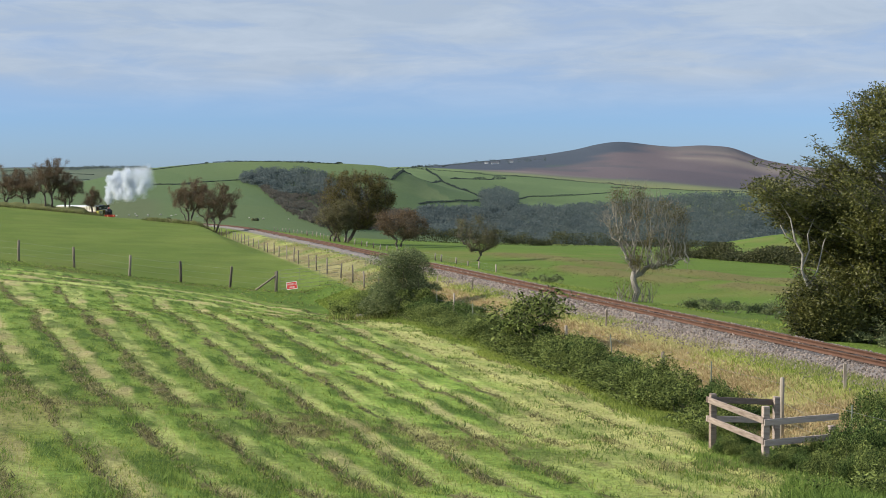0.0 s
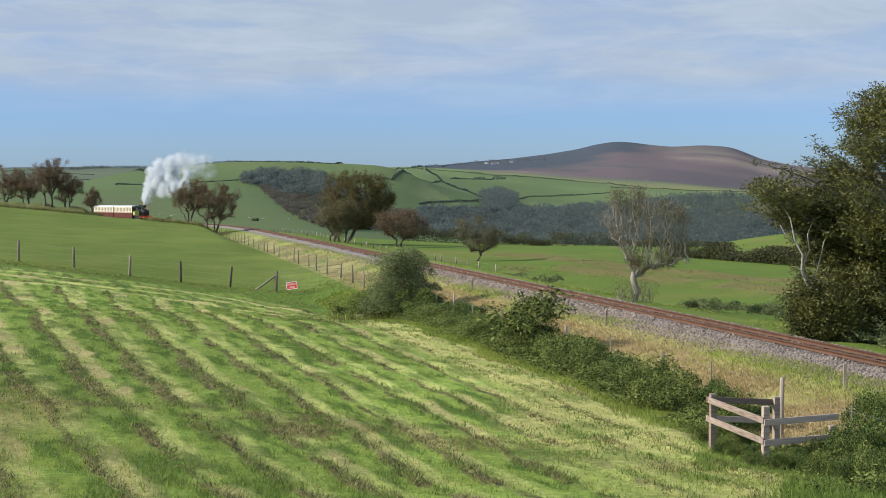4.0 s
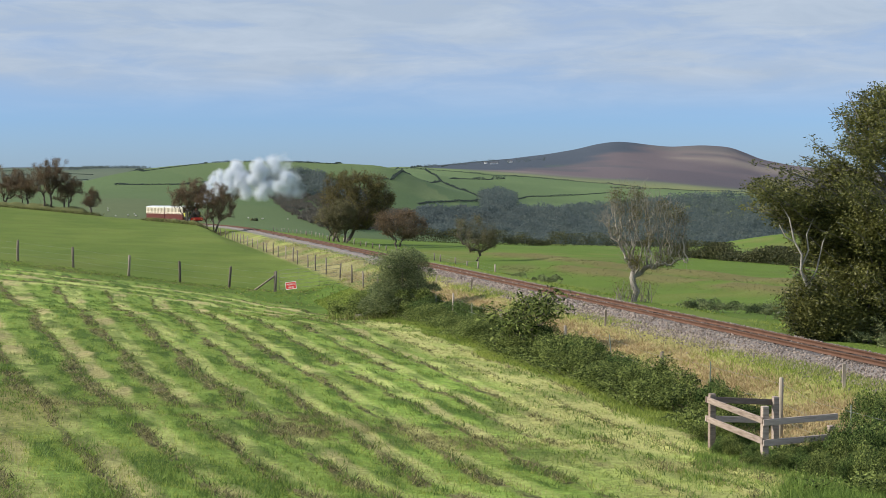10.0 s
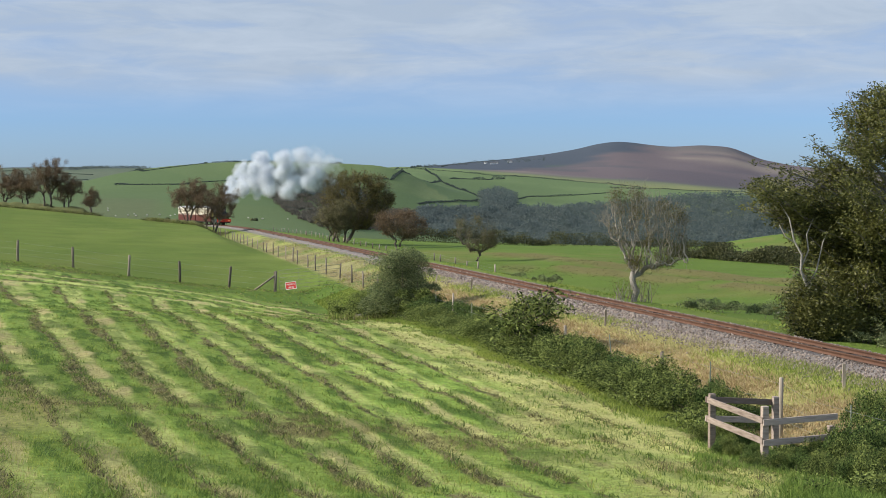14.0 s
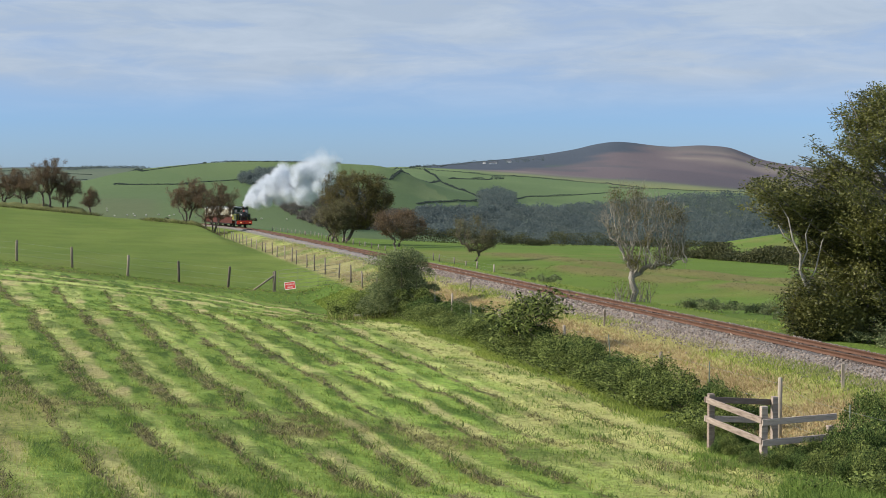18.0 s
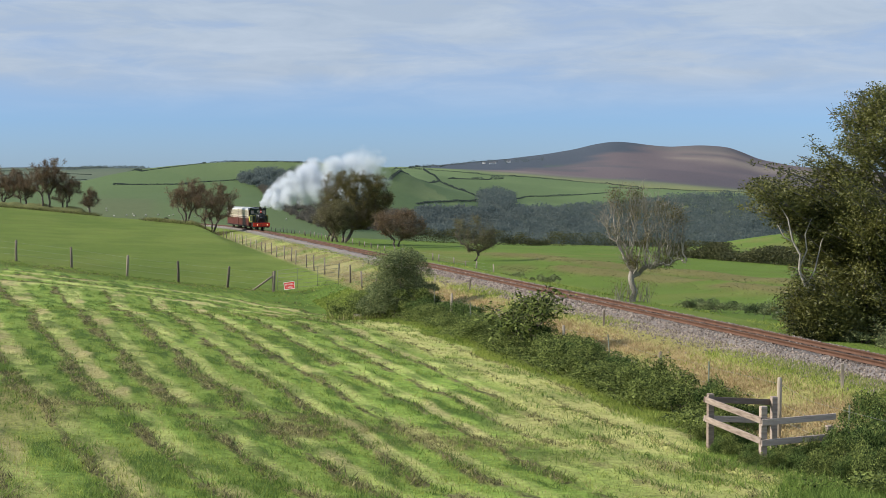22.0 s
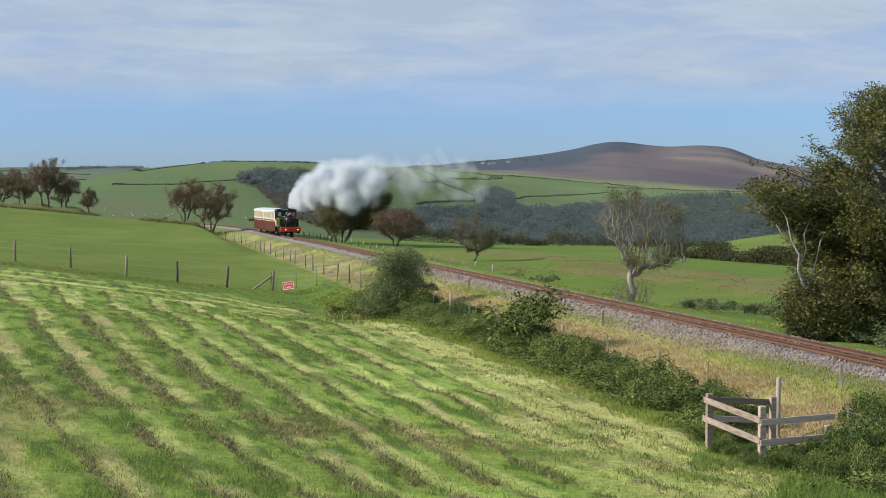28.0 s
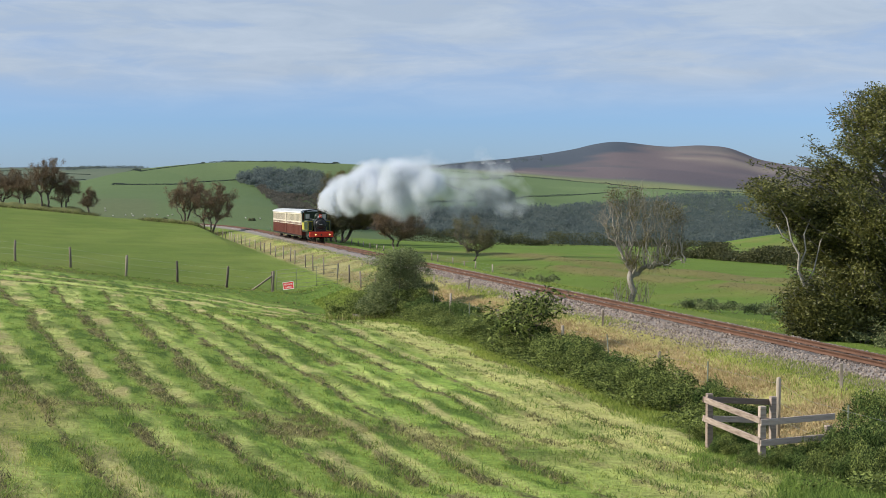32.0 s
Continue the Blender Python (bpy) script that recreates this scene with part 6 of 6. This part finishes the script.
    part("coupling_hook", Shape().tube([(0, 0, 0.6), (0.16, 0, 0.6)], 0.06, 8).mesh("coupling_hook", MAT["iron"]), g)
    part("guard_iron", Shape().box(-0.2, -0.16, -0.36, -0.3, 0.08, 0.42).box(-0.2, -0.16, 0.3, 0.36, 0.08, 0.42).mesh("guard_iron", MAT["black"]), g)
    for ax in (-1.5, -2.4, -3.3):
        wheelset(ax, 0.34, g)
    return g


LOCO = build_loco()
COACHES = [build_coach("crimson and cream narrow gauge coach with a white ribbed roof") for _ in range(2)]
COACH_BACK = (5.85, 5.85 + 12.05)
SPEED_ROWS = ((0.0, 287.2), (2.0, 277.1), (6.0, 256.4), (9.0, 241.0), (13.0, 221.1), (22.0, 177.8), (25.0, 162.5), (28.0, 146.8), (30.0, 136.0), (32.0, 124.9))


def front_s(t):
    """Line metre of the engine's front beam at t seconds."""
    y = np.interp(t, [r[0] for r in SPEED_ROWS], [r[1] for r in SPEED_ROWS])
    return float(np.interp(y, TRACK[:, 1], TRACK_S))


def rail_pose(s_front, s_rear):
    x0, y0, _ = track_at(s_front)
    x1, y1, _ = track_at(s_rear)
    a, b = Vector((float(x0), float(y0), float(rail_z(y0)))), Vector((float(x1), float(y1), float(rail_z(y1))))
    d = (a - b).normalized()
    left = Vector((0, 0, 1)).cross(d).normalized()
    up = d.cross(left)
    return Matrix(((d.x, left.x, up.x, a.x), (d.y, left.y, up.y, a.y), (d.z, left.z, up.z, a.z), (0, 0, 0, 1)))


# ---- steam ----
def steam_material(name):
    m = bpy.data.materials.new(name)
    m.use_nodes = True
    nt = m.node_tree
    nt.nodes.clear()
    out = nt.nodes.new("ShaderNodeOutputMaterial")
    dif = nt.nodes.new("ShaderNodeBsdfDiffuse")
    trl = nt.nodes.new("ShaderNodeBsdfTranslucent")
    body = nt.nodes.new("ShaderNodeMixShader")
    body.inputs[0].default_value = 0.5
    for k, b in ((1, dif), (2, trl)):
        b.inputs["Color"].default_value = (0.86, 0.89, 0.93, 1)
        nt.links.new(b.outputs[0], body.inputs[k])
    nt.links.new(body.outputs[0], out.inputs[0])
    return m


def puff(seed, drops, size, lobes, wide, mat):
    """A soft cloud of fine droplets gathered in rounded lobes that thin outward."""
    r = np.random.default_rng(seed)
    cen = r.normal(0, 1, (lobes, 3))
    cen *= (wide * r.random(lobes) ** 0.4 / np.linalg.norm(cen, axis=1))[:, None]
    rad = r.uniform(0.26, 0.5, lobes)
    k = r.choice(lobes, drops, p=rad ** 2 / (rad ** 2).sum())
    v = r.normal(0, 1, (drops, 3))
    v /= np.linalg.norm(v, axis=1)[:, None]
    c = cen[k] + v * (rad[k] * np.minimum(r.random(drops) ** 0.42 * (1 + 0.2 * np.abs(r.normal(0, 1, drops))), 1.6))[:, None]
    a, b = r.normal(0, 1, (drops, 3)), r.normal(0, 1, (drops, 3))
    a, b = (q / np.linalg.norm(q, axis=1)[:, None] * size * r.uniform(0.7, 1.3, (drops, 1)) for q in (a, b))
    return mesh_from("puff", np.stack([c - a, c + a, c + b], 1).reshape(-1, 3), np.arange(3 * drops).reshape(-1, 3), mat)


STEAM_MAT = steam_material("white_steam")
BILLOWS = [puff(33 + k, 42000, 0.014, 13, 0.62, STEAM_MAT) for k in range(6)]
WISPS = [puff(53 + k, 24000, 0.0073, 11, 1.0, STEAM_MAT) for k in range(5)]
N_BODY, N_TAIL = 48, 12
# plume by time: metres it reaches downwind, its height, how soon it rises, how it bends over, the reach of its thin tail and the tail's height
PLUME = ((0.0, 6.4, 6.8, 0.18, 1.7, 6.6, 4.8), (3.0, 6.3, 9.2, 0.2, 1.6, 10.0, 6.3), (6.0, 8.5, 9.0, 0.35, 1.1, 10.5, 6.6), (8.0, 9.5, 7.6, 0.3, 1.1, 10.5, 3.6), (10.0, 13.0, 7.6, 0.25, 1.1, 14.0, 3.2),
         (13.0, 13.0, 7.8, 0.2, 1.1, 14.2, 4.0), (14.0, 12.0, 8.0, 0.2, 1.2, 14.2, 5.0), (17.0, 8.4, 6.0, 0.3, 1.0, 11.3, 7.6), (18.0, 9.6, 6.2, 0.33, 1.0, 10.0, 4.6), (22.0, 11.0, 6.2, 0.33, 1.0, 12.0, 4.0),
         (25.0, 12.4, 5.7, 0.3, 1.05, 13.6, 3.8), (28.0, 7.2, 4.4, 0.22, 1.0, 15.6, 2.7), (30.0, 10.0, 4.5, 0.22, 1.0, 17.6, 3.0), (32.0, 7.9, 3.6, 0.2, 1.05, 13.8, 1.6))
STEAM = []


def build_steam():
    for k in range(N_BODY + N_TAIL):
        tail = k >= N_BODY
        f = (k - N_BODY + 0.5) / N_TAIL if tail else 0.01 + 0.99 * ((k + 0.5) / N_BODY) ** 1.4
        r = float(np.interp(f, [0, 1], [1.5, 1.1]) if tail else np.interp(f, [0, 0.04, 0.12, 0.35, 0.85, 1.0], [0.28, 0.5, 0.85, 1.35, 1.5, 1.15])) * rng.uniform(0.85, 1.2)
        ob = new("steam_puff", (WISPS if tail or (f > 0.86 and k % 2) else BILLOWS)[k % 5])
        ob.scale = (r, r, r)
        tagged(ob, "thin drifting wisp of white steam" if tail else "billowing white puff of engine steam", "steam", "steam plume", kind="stuff")
        STEAM.append((ob, f, tail, (k * 0.618) % 1.0, rng.normal(0, 1, 3), rng.uniform(0, 360), rng.uniform(-9, 9)))


build_steam()


def chimney_at(t):
    return rail_pose(front_s(t), front_s(t) + 5.0) @ Vector((-0.82, 0, 2.75))


def steam_rows(f, tail, q, j, spin, rate):
    rows = []
    for t in np.arange(0.0, 32.01, 1.0):
        L, high, soon, bend, far, far_z = (float(np.interp(t, [p[0] for p in PLUME], [p[k] for p in PLUME])) for k in range(1, 7))
        c = chimney_at(float(t))
        w = 0.5 * math.sin(t * 0.9 + spin)
        if tail:
            reach = 0.9 * L + (far - 0.9 * L) * f
            z = far_z + (q - 0.5) * 2.6
            wide = 0.5
        else:
            reach = L * f ** bend
            up = 1 - math.exp(-f / soon)
            z = 0.1 + (high - 1.0) * (0.62 * up + (q - 0.5) * 0.66 * min(1.0, 0.06 + 0.94 * up))
            wide = 0.05 + 0.45 * min(1.0, f * 3)
        # slid toward the camera along its sight line, to pass before the hawthorn
        toward_eye = -13.0 * (1 - math.exp(-reach / 4.5))
        p = c + Vector((reach + toward_eye * c.x / c.y, toward_eye, z)) + Vector(j) * wide * (1 + 0.25 * w)
        rows.append((float(t), pose(p.x, p.y, p.z, spin + rate * t, spin * 0.7, spin * 1.3 + rate * t)))
    return rows


# ---- grass ----
def leafy_weeds(n, xr, yr, weight, tall, size, mat, name, label):
    """Low broad-leaved weeds: leaf sprays massed close to the ground."""
    yy = yr[0] * (yr[1] / yr[0]) ** rng.random(n)
    xx = xr(yy, rng.random(n))
    keep = rng.random(n) < weight(xx, yy)
    xx, yy = xx[keep], yy[keep]
    top = tall * smooth(0.25, 0.7, fbm(xx * 1.1, yy * 0.9, 157, 3))
    c = np.stack([xx, yy, ground_z(xx, yy) + 0.02 + top * rng.random(len(xx)) ** 0.6], -1)
    tagged(new(name, leaf_mesh(name, c, size, mat, tri=True)), label, "weeds", kind="stuff")


edge = lambda yy, q: (q - 0.5) * 0.6 * yy


def in_mown(xx, yy):
    return field_row(xx, yy)[1]


def rows_of(xx, yy):
    ph = field_row(xx, yy)[0] % 1.0
    return windrow(ph, xx, yy)


def strips_of(xx, yy):
    ph = field_row(xx, yy)[0] % 1.0
    return pale_strip(ph, xx, yy)


scatter_blades(130000, edge, (12, 78), lambda a, b: in_mown(a, b) * (1 - 0.85 * strips_of(a, b)) * (1 - 0.6 * rows_of(a, b)) * (0.3 + 0.7 * smooth(0.42, 0.6, tufts(a, b))), lambda a, b: 0.015 + 0.045 * fbm(a * 0.8, b * 0.8, 95, 2), 0.0068, MAT["grass"], "hayfield_grass",
               "short green regrowth of the mown hayfield", lean=1.3)
scatter_blades(150000, edge, (12, 78), lambda a, b: in_mown(a, b) * rows_of(a, b) * smooth(0.3, 0.5, fbm(a * 0.9, b * 0.9, 51, 4)) * 0.75, lambda a, b: 0.016 + 0.03 * rng.random(len(a)), 0.01, MAT["hay"],
               "cut_grass_swaths", "wilted brown cut grass lying in rows", lean=3.6, per=4)
scatter_blades(40000, edge, (19, 45), lambda a, b: in_mown(a, b) * headland(a, b) * smooth(0.36, 0.5, fbm(a * 0.9, b * 0.9, 51, 4)),
               lambda a, b: 0.02 + 0.035 * rng.random(len(a)), 0.009, MAT["hay"], "cut_grass_swaths", "wilted brown cut grass across the headland", lean=2.0, per=4)
scatter_blades(40000, edge, (12, 70), lambda a, b: in_mown(a, b) * strips_of(a, b) * 0.8, lambda a, b: 0.03 + 0 * a, 0.009, MAT["straw"], "stubble", "pale yellow stubble between the rows", lean=1.4)
scatter_blades(90000, edge, (12, 75), lambda a, b: in_mown(a, b) * smooth(0.52, 0.6, tufts(a, b)) * (1 - 0.8 * strips_of(a, b)), lambda a, b: 0.03 + 0.06 * rng.random(len(a)), 0.0105,
               MAT["clover"], "green_tufts", "darker green clover tufts in the hayfield", lean=1.2)
bank_x = lambda yy, q: np.interp(yy, TRACK[:, 1], TRACK[:, 0]) - 1.1 - 3.7 * q
scatter_blades(40000, bank_x, (20, 150), lambda a, b: (0.25 + 0.3 * smooth(-3.4, -2.0, track_offset(a, b))) * (0.25 + 0.75 * smooth(95, 65, b)), lambda a, b: 0.04 + 0.05 * rng.random(len(a)), 0.009, MAT["straw"], "dry_bank_grass", "tawny dry grass on the railway bank", lean=1.3)
scatter_blades(40000, bank_x, (20, 130), lambda a, b: 0.8 * smooth(0.4, 0.58, fbm(a * 0.25, b * 0.25, 41, 4)) * smooth(-3.2, -1.6, track_offset(a, b)) * (0.25 + 0.75 * smooth(85, 60, b)), lambda a, b: 0.09 + 0 * a, 0.009, MAT["grass"],
               "bank_grass", "green grass tufts on the railway bank", lean=0.9)
scatter_blades(42000, bank_x, (20, 110), lambda a, b: smooth(0.3, 0.46, fbm(a * 0.3, b * 0.3, 55, 3)) * smooth(-2.0, -2.9, track_offset(a, b)) * smooth(85, 60, b), lambda a, b: 0.08 + 0 * a, 0.011, MAT["russet"],
               "dead_bracken", "flattened russet dead bracken on the bank", lean=1.8)
verge_x = lambda yy, q: np.interp(yy, TRACK[:, 1], TRACK[:, 0]) - 4.9 - 1.7 * q
scatter_blades(26000, verge_x, (26, 76), lambda a, b: (1 - in_mown(a, b)) * 0.9, lambda a, b: 0.03 + 0.06 * fbm(a * 0.9, b * 0.9, 129, 2), 0.01, MAT["grass"], "verge_grass", "long rank grass at the foot of the hedge", lean=0.8)
leafy_weeds(60000, verge_x, (26, 76), lambda a, b: (1 - in_mown(a, b)) * smooth(0.38, 0.56, fbm(a * 0.8, b * 0.8, 131, 2)) * smooth(-6.3, -5.5, track_offset(a, b)), 0.3, 0.034, MAT["bramble"], "verge_weeds", "broad leaved docks and nettles at the hedge foot")
over_x = lambda yy, q: np.interp(yy, TRACK[:, 1], TRACK[:, 0]) + 1.9 + 2.2 * q
scatter_blades(6000, over_x, (24, 90), lambda a, b: 0.7 * smooth(0.4, 0.6, fbm(a * 0.4, b * 0.4, 107, 2)), lambda a, b: 0.03 + 0.07 * rng.random(len(a)), 0.01, MAT["grass"], "far_verge_grass", "grass tufts beyond the ballast", lean=1.0)
foot_x = lambda yy, q: (1400 + 190 * q - 784) / FOC * yy
for m, n, tall in (("sallow", 9000, 0.7), ("hay", 4000, 0.6)):
    leafy_weeds(n, foot_x, (36.5, 40.8), lambda a, b: smooth(0.25, 0.5, fbm(a * 0.9, b * 0.9, 161, 2)) * smooth(2.0, 2.5, track_offset(a, b)), tall, 0.034, MAT[m], "tree_foot_scrub", "dry brushwood and nettles at the foot of the beech")
corner_x = lambda yy, q: (1345 + 255 * q - 784) / FOC * yy
leafy_weeds(26000, corner_x, (19.5, 24.6), lambda a, b: 0.9 * smooth(0.3, 0.5, fbm(a * 1.2, b * 1.2, 159, 2)) * smooth(0.2, 0.236, a / b + 0.05 * (fbm(a * 0.9, b * 0.9, 163, 2) - 0.5)), 0.34, 0.032, MAT["bramble"], "corner_weeds", "nettles and docks by the enclosure")
scatter_blades(9000, lambda yy, q: (1330 + 280 * q - 784) / FOC * yy, (18.5, 23.5), lambda a, b: smooth(0.32, 0.56, fbm(a * 0.8, b * 0.8, 165, 2)) * smooth(0.195, 0.25, a / b), lambda a, b: 0.05 + 0.12 * rng.random(len(a)), 0.008,
               MAT["clover"], "rank_grass", "long blue-green rank grass by the enclosure", lean=0.9)
scatter_blades(3500, lambda yy, q: (1230 + 200 * q - 784) / FOC * yy, (22.0, 25.5), lambda a, b: 0.8 + 0 * a, lambda a, b: 0.03 + 0.05 * rng.random(len(a)), 0.009, MAT["clover"], "corner_grass",
               "uncut grass round the fence posts", lean=0.7)
gap_x = lambda yy, q: (575 + 125 * q - 784) / FOC * yy
for m, n in (("grass", 1800), ("hay", 1500)):
    scatter_blades(n, gap_x, (58.5, 70.0), lambda a, b: 0.7 * smooth(0.3, 0.55, fbm(a * 0.5, b * 0.4, 119, 3)), lambda a, b: 0.1 + 0.16 * rng.random(len(a)), 0.01, MAT[m], "rank_grass", "rank grass and dead stalks in the field corner", lean=0.6)
leafy_weeds(14000, gap_x, (58.5, 72.0), lambda a, b: smooth(0.3, 0.55, fbm(a * 0.5, b * 0.4, 119, 3)), 0.5, 0.04, MAT["bramble"], "corner_weeds", "tangled nettles in the field corner")
for m, n, tall, nm, lb in (("grass", 9000, 0.045, "fence_line_grass", "rank unmown grass along the fence"), ("clover", 3000, 0.045, "fence_line_grass", "dark rank grass along the fence"), ("hay", 2600, 0.055, "fence_line_stalks", "dead brown stalks along the ditch")):
    scatter_blades(n, lambda yy, q: -32 + 27 * q, (73.0, 83.5), lambda a, b: (1 - in_mown(a, b)) * (0.25 + 0.75 * np.exp(-((b - 81.2 + (fbm(a * 0.3, b * 0.3, 123, 2) - 0.5) * 1.6) / 0.8) ** 2)) * smooth(83.2, 82.2, b), lambda a, b: tall * (0.5 + rng.random(len(a))), 0.011, MAT[m],
                   nm, lb, lean=0.9)


def turf_line(pts, n, spread, mat, label, tall=0.07, name="rush_bank"):
    """Rushes and coarse grass along an old bank in the pasture."""
    seg = [(np.array(a), np.array(b)) for a, b in zip(pts[:-1], pts[1:])]
    q = rng.integers(0, len(seg), n)
    t = rng.random(n)[:, None]
    c = np.array([seg[k][0] for k in q]) * (1 - t) + np.array([seg[k][1] for k in q]) * t + rng.normal(0, spread, (n, 2)) * np.array([1, 2.2])
    k = n * 3
    px, py = np.repeat(c[:, 0], 3) + rng.normal(0, 0.1, k), np.repeat(c[:, 1], 3) + rng.normal(0, 0.1, k)
    pz = ground_z(px, py)
    h, a = rng.uniform(0.3, 1.0, k) * tall, rng.uniform(0, 2 * np.pi, k)
    le = rng.normal(0, 0.9 * tall, (k, 2))
    w = 0.022
    V = np.stack([np.stack([px - np.cos(a) * w, py - np.sin(a) * w, pz], -1), np.stack([px + np.cos(a) * w, py + np.sin(a) * w, pz], -1),
                  np.stack([px + le[:, 0], py + le[:, 1], pz + h], -1)], 1).reshape(-1, 3)
    tagged(new(name, mesh_from(name, V, np.arange(3 * k).reshape(-1, 3), mat)), label, "rushes", kind="stuff")


for row, n, sp, m in (([(870, 452), (960, 458), (1060, 470), (1150, 480)], 350, 0.7, "turf"), ([(1150, 480), (1250, 490), (1400, 503)], 200, 0.6, "turf"),
                      ([(1000, 478), (1120, 492), (1250, 505), (1400, 522)], 250, 0.7, "turf"), ([(880, 474), (940, 478), (1000, 484)], 200, 0.7, "turf")):
    turf_line([sight(u, v, 60) for u, v in row], n, sp, MAT[m], "coarse brown rushes on an old pasture bank")


def turf_bank(pts, high, label, seed):
    """A worn earth bank, lumpy along its crest."""
    p = np.array(pts, dtype=float)
    seg = np.concatenate([[0], np.cumsum(np.hypot(*np.diff(p, axis=0).T))])
    ss = np.arange(0, seg[-1], 0.22)
    x, y = np.interp(ss, seg, p[:, 0]), np.interp(ss, seg, p[:, 1])
    q = np.linspace(-1, 1, 13)
    X, Y = x[:, None] + 0 * q, y[:, None] + q[None] * 1.5
    lump = 0.4 + 1.0 * (fbm(X * 0.9, Y * 0.9, seed, 4) - 0.28)
    ends = smooth(0, 2.5, ss) * smooth(seg[-1], seg[-1] - 2.5, ss)
    Z = ground_z(X, Y) - 0.06 + high * np.clip(lump, 0, 2) * (np.cos(q * math.pi) * 0.5 + 0.5)[None] ** 0.7 * ends[:, None]
    k = len(q)
    i, j = np.meshgrid(np.arange(len(ss) - 1), np.arange(k - 1), indexing="ij")
    F = np.stack([i * k + j, i * k + j + 1, (i + 1) * k + j + 1, (i + 1) * k + j], -1).reshape(-1, 4)
    tagged(new("turf_bank", mesh_from("turf_bank", np.stack([X, Y, Z], -1).reshape(-1, 3), F, MAT["turf"], smooth=True)), label, "bank", kind="stuff")


turf_bank([at(-80, 203), at(40, 201), at(168, 199)], 1.3, "worn grassy hedge bank under the hawthorns", 137)
turf_bank([at(262, 190), at(300, 189), at(398, 186)], 0.65, "low worn hedge bank under the hawthorns", 139)
for row, n in (([at(-60, 203), at(40, 201), at(165, 199)], 2600), ([at(262, 190), at(300, 189), at(392, 186)], 1600)):
    for m in ("hay", "bramble"):
        turf_line(row, n, 0.45, MAT[m], "rough tangled grass on an old hedge bank", 0.5, "hedge_bank")


def ballast_stones():
    n = 24000
    y = 24 * (85 / 24) ** rng.random(n)
    q = rng.uniform(-1.12, 1.1, n)
    x = np.interp(y, TRACK[:, 1], TRACK[:, 0]) + q * 1.02
    prof = np.interp(q, [-1.4, -1.1, -0.86, -0.58, -0.46, 0.46, 0.58, 0.84, 1.1, 1.35], [-0.52, -0.28, -0.11, -0.095, -0.125, -0.125, -0.095, -0.11, -0.28, -0.5])
    keep = (np.abs(np.abs(q) - 0.32) > 0.07) & (rng.random(n) < np.where(np.abs(q) < 0.7, 0.4, 1))
    x, y, z = x[keep], y[keep], (rail_z(y) + prof)[keep]
    # stones spilled over the shoulder
    m = 13000
    ys = 24 * (90 / 24) ** rng.random(m)
    qs = -1.0 - np.abs(rng.normal(0, 0.42, m))
    xs = np.interp(ys, TRACK[:, 1], TRACK[:, 0]) + qs * 1.02
    x, y, z = np.concatenate([x, xs]), np.concatenate([y, ys]), np.concatenate([z, ground_z(xs, ys)])
    n = len(x)
    O = np.array([(1, 0, 0), (-1, 0, 0), (0, 1, 0), (0, -1, 0), (0, 0, 1), (0, 0, -1)], dtype=float)
    T = np.array([(0, 2, 4), (2, 1, 4), (1, 3, 4), (3, 0, 4), (2, 0, 5), (1, 2, 5), (3, 1, 5), (0, 3, 5)])
    r = rng.uniform(0.014, 0.034, n) * np.clip(y / 35, 0.9, 1.6)
    V = O[None] * rng.uniform(0.6, 1.3, (n, 6, 1)) * r[:, None, None] + rng.normal(0, 0.2, (n, 6, 3)) * r[:, None, None]
    V = V + np.stack([x, y, z + 0.01], -1)[:, None]
    F = T[None] + (np.arange(n) * 6)[:, None, None]
    tagged(new("ballast_stones", mesh_from("ballast_stones", V.reshape(-1, 3), F.reshape(-1, 3), MAT["stone"])), "loose grey ballast stones", "gravel", kind="stuff")


ballast_stones()


# ---- what moves ----
def motions():
    times = [float(t) for t in np.arange(0.0, 32.01, 1.0)]
    walk(LOCO, [(t, rail_pose(front_s(t), front_s(t) + 4.5)) for t in times])
    for c, back in zip(COACHES, COACH_BACK):
        walk(c, [(t, rail_pose(front_s(t) + back, front_s(t) + back + 10.0)) for t in times])
    ticks = [k / 15 for k in range(481)]
    rolled = [front_s(0.0) - front_s(t) for t in ticks]
    for w, ax, r in ROLLING:
        walk(w, [(t, Matrix.Translation((ax, 0, r)) @ Matrix.Rotation(d / r, 4, 'Y')) for t, d in zip(ticks, rolled)])
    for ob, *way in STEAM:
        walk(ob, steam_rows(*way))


motions()
